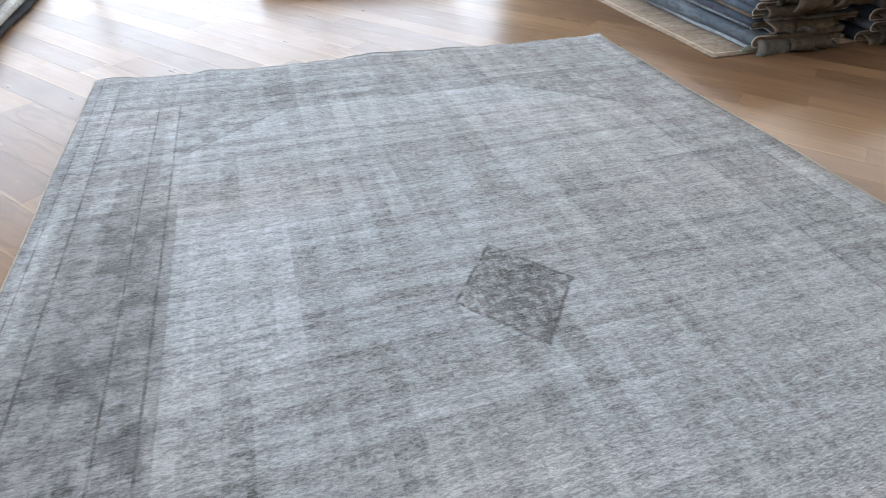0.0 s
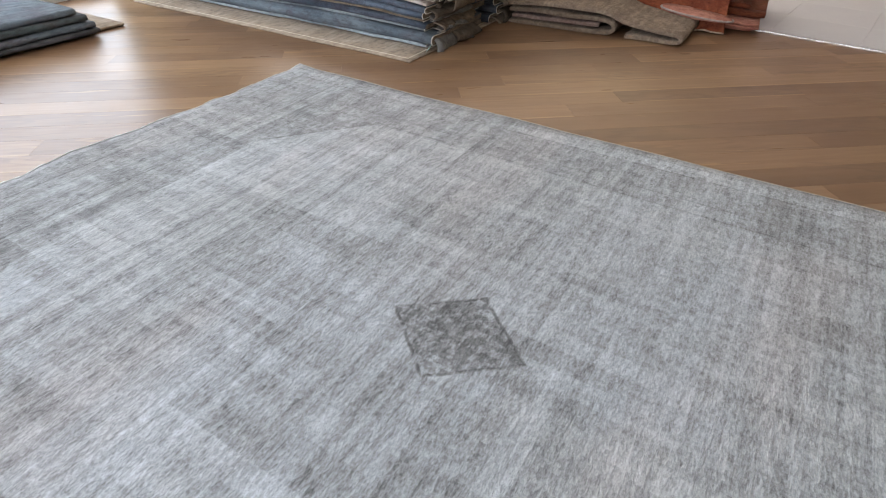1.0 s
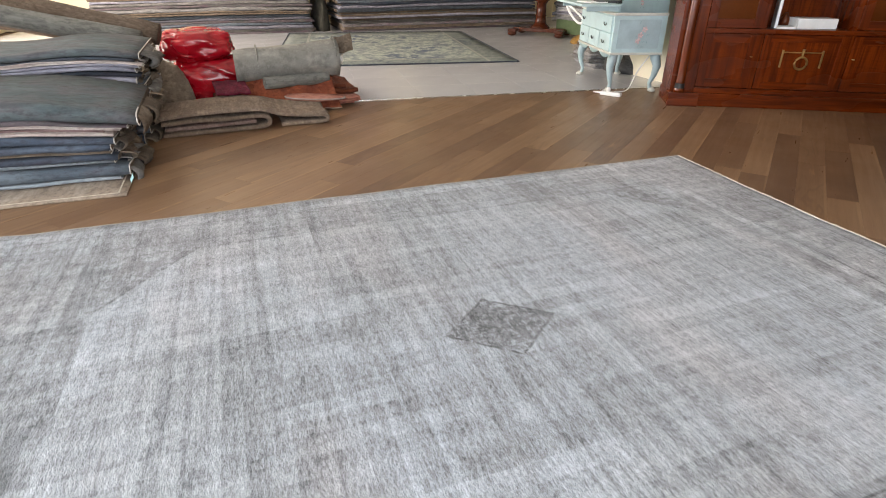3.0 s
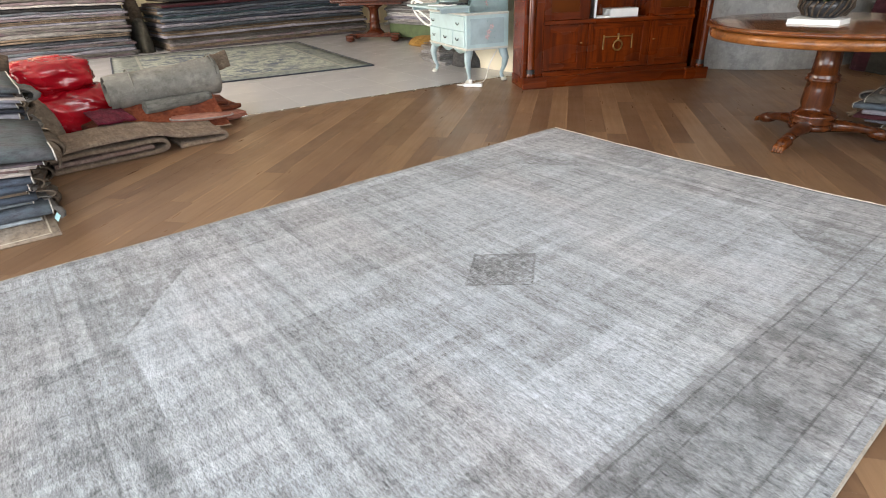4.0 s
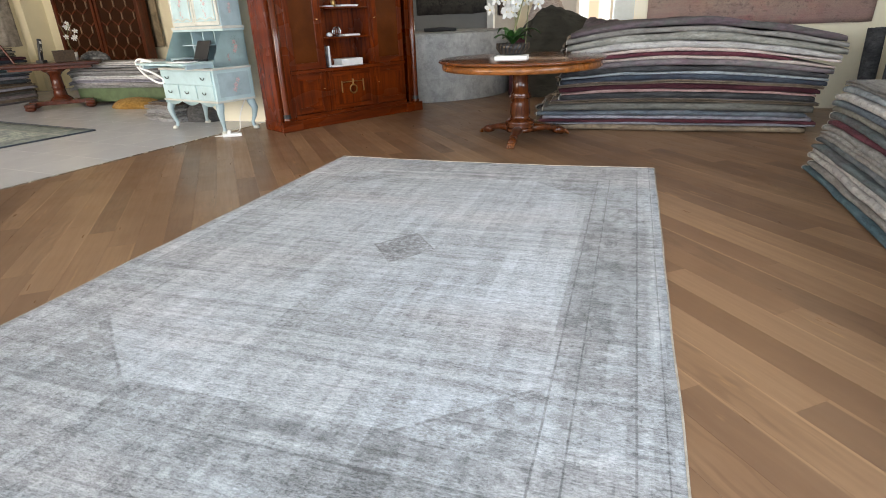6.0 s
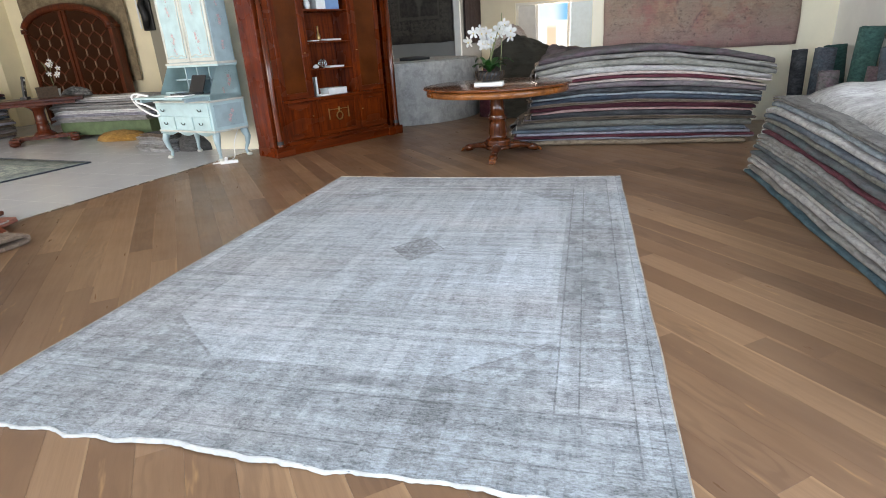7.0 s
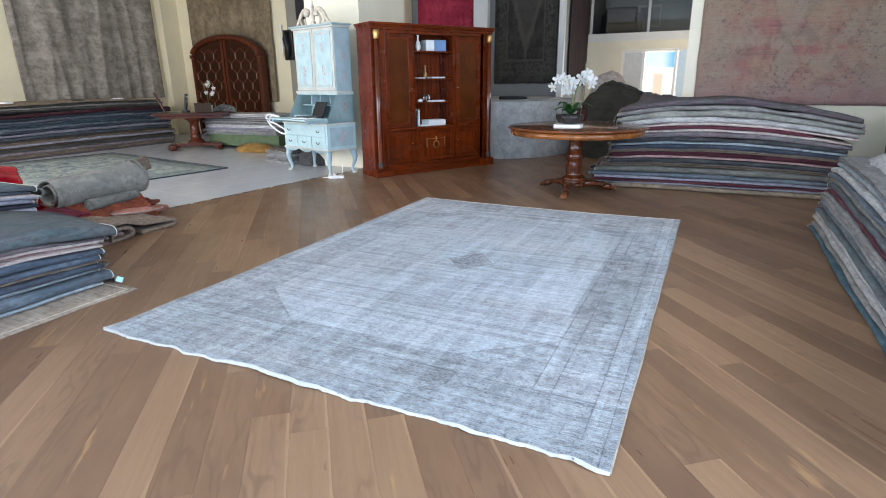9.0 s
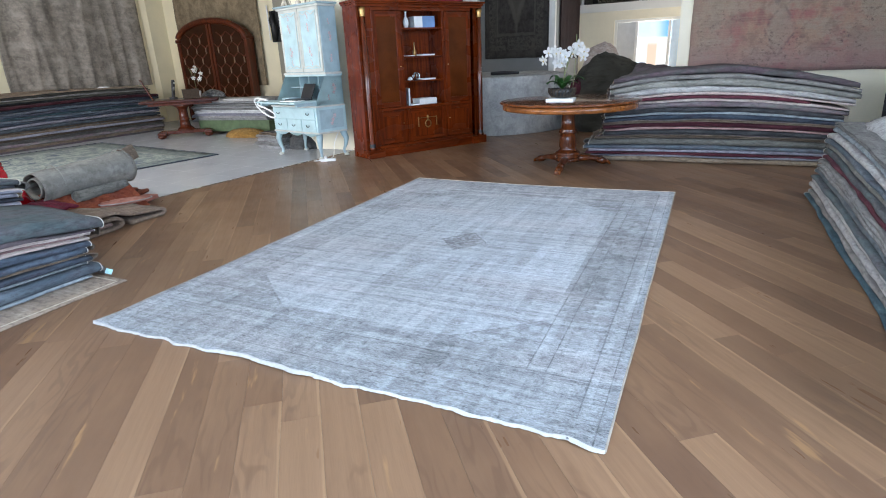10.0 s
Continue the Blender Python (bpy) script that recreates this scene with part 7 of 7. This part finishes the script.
def arched_bookcase():
    """Double glass doors with hexagonal glazing bars under a round arch; front towards +y."""
    W, SH = 2.42, 2.05
    t = thing("arched_bookcase", "tall walnut bookcase with an arched top and hexagon-glazed doors", "bookcase", pose(11.58, -5.98, 0.004, 0, 0, 180))
    # local x across, front towards -y
    def top(x):
        return SH + 0.50 * math.sqrt(max(0.0, 1 - (x / (W / 2)) ** 2))
    def arch_board(x0, x1, z0, y0, y1, inset, mat, name, label=""):
        bm = bmesh.new()
        xs = [x0 + (x1 - x0) * i / 20 for i in range(21)]
        ring = [(x0, z0), (x1, z0)] + [(x, top(x) - inset) for x in reversed(xs)]
        q = bm.faces.new([bm.verts.new((x, y0, z)) for x, z in ring])
        ret = bmesh.ops.extrude_face_region(bm, geom=[q])
        bmesh.ops.translate(bm, vec=(0, y1 - y0, 0), verts=[v for v in ret["geom"] if isinstance(v, bmesh.types.BMVert)])
        bmesh.ops.recalc_face_normals(bm, faces=bm.faces)
        return part(name, bm, mat, t, label)
    arch_board(-W / 2 + 0.02, W / 2 - 0.02, 0.1, 0.0, 0.20, 0.02, M_OAK_D, "carcass")
    part("plinth", box(-W / 2, -0.03, 0, W / 2, 0.22, 0.12, 0.01), M_OAK_D, t)
    for s in (-1, 1):
        part("stile", box(s * W / 2 - 0.09 * (s > 0), -0.04, 0.12, s * W / 2 + 0.09 * (s < 0), 0.20, SH, 0.006), M_OAK_D, t)
        part("shoulder", box(s * W / 2 - 0.13 * (s > 0) - 0.02 * (s < 0), -0.07, SH - 0.03, s * W / 2 + 0.13 * (s < 0) + 0.02 * (s > 0), 0.21, SH + 0.04, 0.01), M_MAHOG_D, t)
    pts = [((W / 2 - 0.05) * math.cos(a), -0.03, SH + 0.46 * math.sin(a)) for a in [math.pi * i / 32 for i in range(33)]]
    part("arch_moulding", tube(pts, 0.075, 10), M_OAK_D, t, "rounded arch moulding", True)
    for s in (-1, 1):
        d = part("glass_door", box(s * 0.02 if s > 0 else -0.09, -0.045, 0.12, 0.09 if s > 0 else -0.02, -0.005, top(0.05) - 0.10, 0.005), M_OAK_D, t, "arched glass door")
        w = W / 2 - 0.20
        pane = arch_board(min(s * 0.085, s * (w + 0.1)), max(s * 0.085, s * (w + 0.1)), 0.14, -0.012, -0.002, 0.12, M_GLASSDEEP, "pane", "dark glass")
        for r in range(9):
            for c in range(3):
                x = s * (0.22 + 0.33 * c + (0.165 if r % 2 else 0))
                z = 0.30 + 0.25 * r
                if abs(x) > W / 2 - 0.14 or z + 0.12 > top(x) - 0.16:
                    continue
                # uprights carry a painted highlight, the slanting bars keep the plain walnut
                part("glazing_bar", box(x - 0.013, -0.034, z - 0.07, x + 0.013, -0.012, z + 0.07, 0.002), M_BAR_GLINT, d)
                for q in (-1, 1):
                    bar = part("glazing_bar", box(-0.013, -0.028, 0, 0.013, -0.013, 0.20, 0.002), M_OAK_D, d)
                    bar.matrix_local = pose(x, 0, z + 0.07, 0, q * 55, 0)


arched_bookcase()


def wall_lamp():
    t = thing("wall_sculpture", "dark carved figure with a pale candle stick hung on the wall", "wall sculpture", pose(9.72, -6.352, 1.92, 0, 0, 180))
    part("board", box(-0.14, -0.05, 0, 0.14, 0, 0.72, 0.02), M_IRON, t)
    part("figure", tube([(-0.02, -0.08, 0.05), (0.03, -0.1, 0.3), (-0.04, -0.09, 0.5), (0.0, -0.08, 0.68)], [0.06, 0.09, 0.08, 0.05], 10), M_IRON, t, "", True)
    part("stick", tube([(-0.17, -0.07, 0.05), (-0.17, -0.07, 0.85)], 0.018, 8), M_PAPER, t, "pale stick")


wall_lamp()
dk = thing("wall_panel", "black wall panel hung high beside the pillar", "panel", pose(9.12, -6.352, 2.86, 0, 0, 180))
part("board", box(-0.3, -0.03, 0, 0.3, 0, 0.8, 0.006), M_BLACK, dk)
part("rail", box(-0.32, -0.035, 0.8, 0.32, 0, 0.83, 0.004), M_FRAME, dk)


def armchair():
    t = thing("armchair", "dark leather armchair behind the gallery glass", "armchair", pose(2.28, -10.3, 2.313, 0, 0, 190))
    part("seat", box(-0.4, -0.35, 0.15, 0.4, 0.4, 0.42, 0.06), M_LEATHER, t, "", True)
    part("backrest", box(-0.4, 0.3, 0.2, 0.4, 0.5, 0.85, 0.07), M_LEATHER, t, "", True)
    for x in (-0.48, 0.36):
        part("armrest", box(x, -0.35, 0.05, x + 0.14, 0.45, 0.62, 0.05), M_LEATHER, t, "", True)


armchair()

# small things left on the long stack
for y, lab, mt, cat in ((-0.9, "white folded note on the long stack", M_PAPER, "paper"), (-2.3, "dark folded cloth on the long stack", M_BLACK, "cloth"), (-3.2, "crumpled white bag on the long stack", M_PAPER, "bag")):
    heap("left_thing", (12.15, y, 1.05), 0.11, 0.15, 0.04, mt, lab, y)

# ---- floors: oak planks laid on the diagonal, tiles in the east room ----
EDGE0, EDGE_TURN = (5.06, -2.2), -6.7
PITCH, ROW0 = 0.161, 0.0705


def plank_mesh(L, w=PITCH):
    b, t = 0.0003, 0.014
    x0, x1, y0, y1 = 0.0002, L - 0.0002, -w / 2 + 0.0003, w / 2 - 0.0003
    verts = [(x0, y0, -t), (x1, y0, -t), (x1, y1, -t), (x0, y1, -t), (x0, y0, -b), (x1, y0, -b), (x1, y1, -b), (x0, y1, -b), (x0 + b, y0 + b, 0), (x1 - b, y0 + b, 0), (x1 - b, y1 - b, 0), (x0 + b, y1 - b, 0)]
    faces = [(0, 1, 5, 4), (1, 2, 6, 5), (2, 3, 7, 6), (3, 0, 4, 7), (4, 5, 9, 8), (5, 6, 10, 9), (6, 7, 11, 10), (7, 4, 8, 11), (8, 9, 10, 11)]
    return verts, faces


def oak_floor():
    floor = fixed("floor", box(-3.05, -11.6, -0.12, 14.05, 6.62, -0.015), M_UNDER, "brown oak parquet laid on the diagonal", "floor")
    rng = random.Random(3)
    lengths = [1.1, 1.4, 1.7, 1.95, 2.2]
    meshes = {}
    for L in lengths:
        v, f = plank_mesh(L)
        me = bpy.data.meshes.new("plank")
        me.from_pydata(v, [], f)
        me.materials.append(M_PARQUET)
        meshes[L] = me
    turn = 129.0
    d = Vector((math.cos(radians(turn)), math.sin(radians(turn)), 0))
    n = Vector((-d.y, d.x, 0))
    rest_v, rest_f, count = [], [], 0
    for row in range(-80, 80):
        v = ROW0 + row * PITCH
        u = -16 - rng.uniform(0, 1.9)
        while u < 16:
            L = rng.choice(lengths)
            mid = d * (u + L / 2) + n * v
            east = (mid.x - EDGE0[0]) * math.cos(radians(EDGE_TURN)) + (mid.y - EDGE0[1]) * math.sin(radians(EDGE_TURN))
            if -3.4 < mid.x and east < 1.1 and -11.9 < mid.y < 6.9:
                z = rng.uniform(-0.0002, 0.0)
                # planks are cut off at the outer walls
                inside = [k for k in range(41) if -2.95 < (d * (u + L * k / 40) + n * v).x and -11.5 < (d * (u + L * k / 40) + n * v).y < 6.52]
                if len(inside) < 3:
                    u += L
                    continue
                cut0, cut = L * inside[0] / 40, L * (inside[-1] - inside[0]) / 40
                m = pose(d.x * (u + cut0) + n.x * v, d.y * (u + cut0) + n.y * v, z, 0, 0, turn)
                hidden = 0.35 < mid.x < 2.65 and -0.35 < mid.y < 3.15
                if -1.15 < mid.x < 5.5 and -2.6 < mid.y < 5.2 and not hidden and count < 300 and cut == L:
                    ob = new("plank", meshes[L])
                    ob.parent = floor
                    ob.matrix_world = m
                    count += 1
                else:
                    pv, pf = plank_mesh(cut)
                    k = len(rest_v)
                    rest_v += [tuple(m @ Vector(p)) for p in pv]
                    rest_f += [tuple(i + k for i in q) for q in pf]
            u += L
    me = bpy.data.meshes.new("planks")
    me.from_pydata(rest_v, [], rest_f)
    me.materials.append(M_PARQUET_REST)
    ob = new("planks", me)
    ob.parent = floor
    tagged(ob, "", "", "", "stuff")


def make_rest():
    """The same oak on planks that share one mesh: coordinates turned to the laying direction."""
    mat = M_PARQUET.copy()
    mat.name = "oak_parquet_far"
    t = mat.node_tree
    co = [q for q in t.nodes if q.type == "TEX_COORD"][0]
    rot = t.nodes.new("ShaderNodeVectorRotate")
    rot.rotation_type = "Z_AXIS"
    rot.inputs["Angle"].default_value = -radians(129.0)
    shift = t.nodes.new("ShaderNodeVectorMath")
    shift.operation = "ADD"
    shift.inputs[1].default_value = (0.0, -ROW0, 0.0)
    targets = [l.to_socket for l in t.links if l.from_node == co]
    t.links.new(co.outputs["Object"], rot.inputs["Vector"])
    t.links.new(rot.outputs[0], shift.inputs[0])
    for s in targets:
        t.links.new(shift.outputs[0], s)
    return mat


M_PARQUET_REST = make_rest()
oak_floor()


def tile_floor():
    m = pose(EDGE0[0], EDGE0[1], 0, 0, 0, EDGE_TURN)
    bm = box(0.012, -5.2, -0.012, 9.6, 9.2, 0.0015)
    bed = fixed("floor_tiles", bm, M_GROUT, "pale grey-beige stone tiles with fine joints", "floor")
    bed.matrix_world = m
    s, j, b = 0.60, 0.0008, 0.0008
    x0, x1 = j, s - j
    v = [(x0, x0, 0), (x1, x0, 0), (x1, x1, 0), (x0, x1, 0), (x0, x0, 0.003), (x1, x0, 0.003), (x1, x1, 0.003), (x0, x1, 0.003), (x0 + b, x0 + b, 0.004), (x1 - b, x0 + b, 0.004), (x1 - b, x1 - b, 0.004), (x0 + b, x1 - b, 0.004)]
    f = [(0, 1, 5, 4), (1, 2, 6, 5), (2, 3, 7, 6), (3, 0, 4, 7), (4, 5, 9, 8), (5, 6, 10, 9), (6, 7, 11, 10), (7, 4, 8, 11), (8, 9, 10, 11)]
    me = bpy.data.meshes.new("tile")
    me.from_pydata(v, [], f)
    me.materials.append(M_TILE)
    rv, rf, count = [], [], 0
    for i in range(16):
        for k in range(24):
            x, y = 0.02 + i * s, -5.1 + k * s
            if count < 300 and 2 <= k < 22 and i < 15:
                ob = new("tile", me)
                ob.parent = bed
                ob.matrix_local = pose(x, y, 0)
                count += 1
            else:
                q = len(rv)
                rv += [(a + x, c + y, e) for a, c, e in v]
                rf += [tuple(w + q for w in g) for g in f]
    rest = bpy.data.meshes.new("tiles")
    rest.from_pydata(rv, [], rf)
    rest.materials.append(M_TILE)
    ob = new("tiles", rest)
    ob.parent = bed
    tagged(ob, "", "", "", "stuff")
    strip = fixed("trim", box(0.0, -5.2, -0.01, 0.018, 9.2, 0.005, 0.001), M_SILVER, "thin metal strip between parquet and tiles", "trim")
    strip.matrix_world = m


tile_floor()
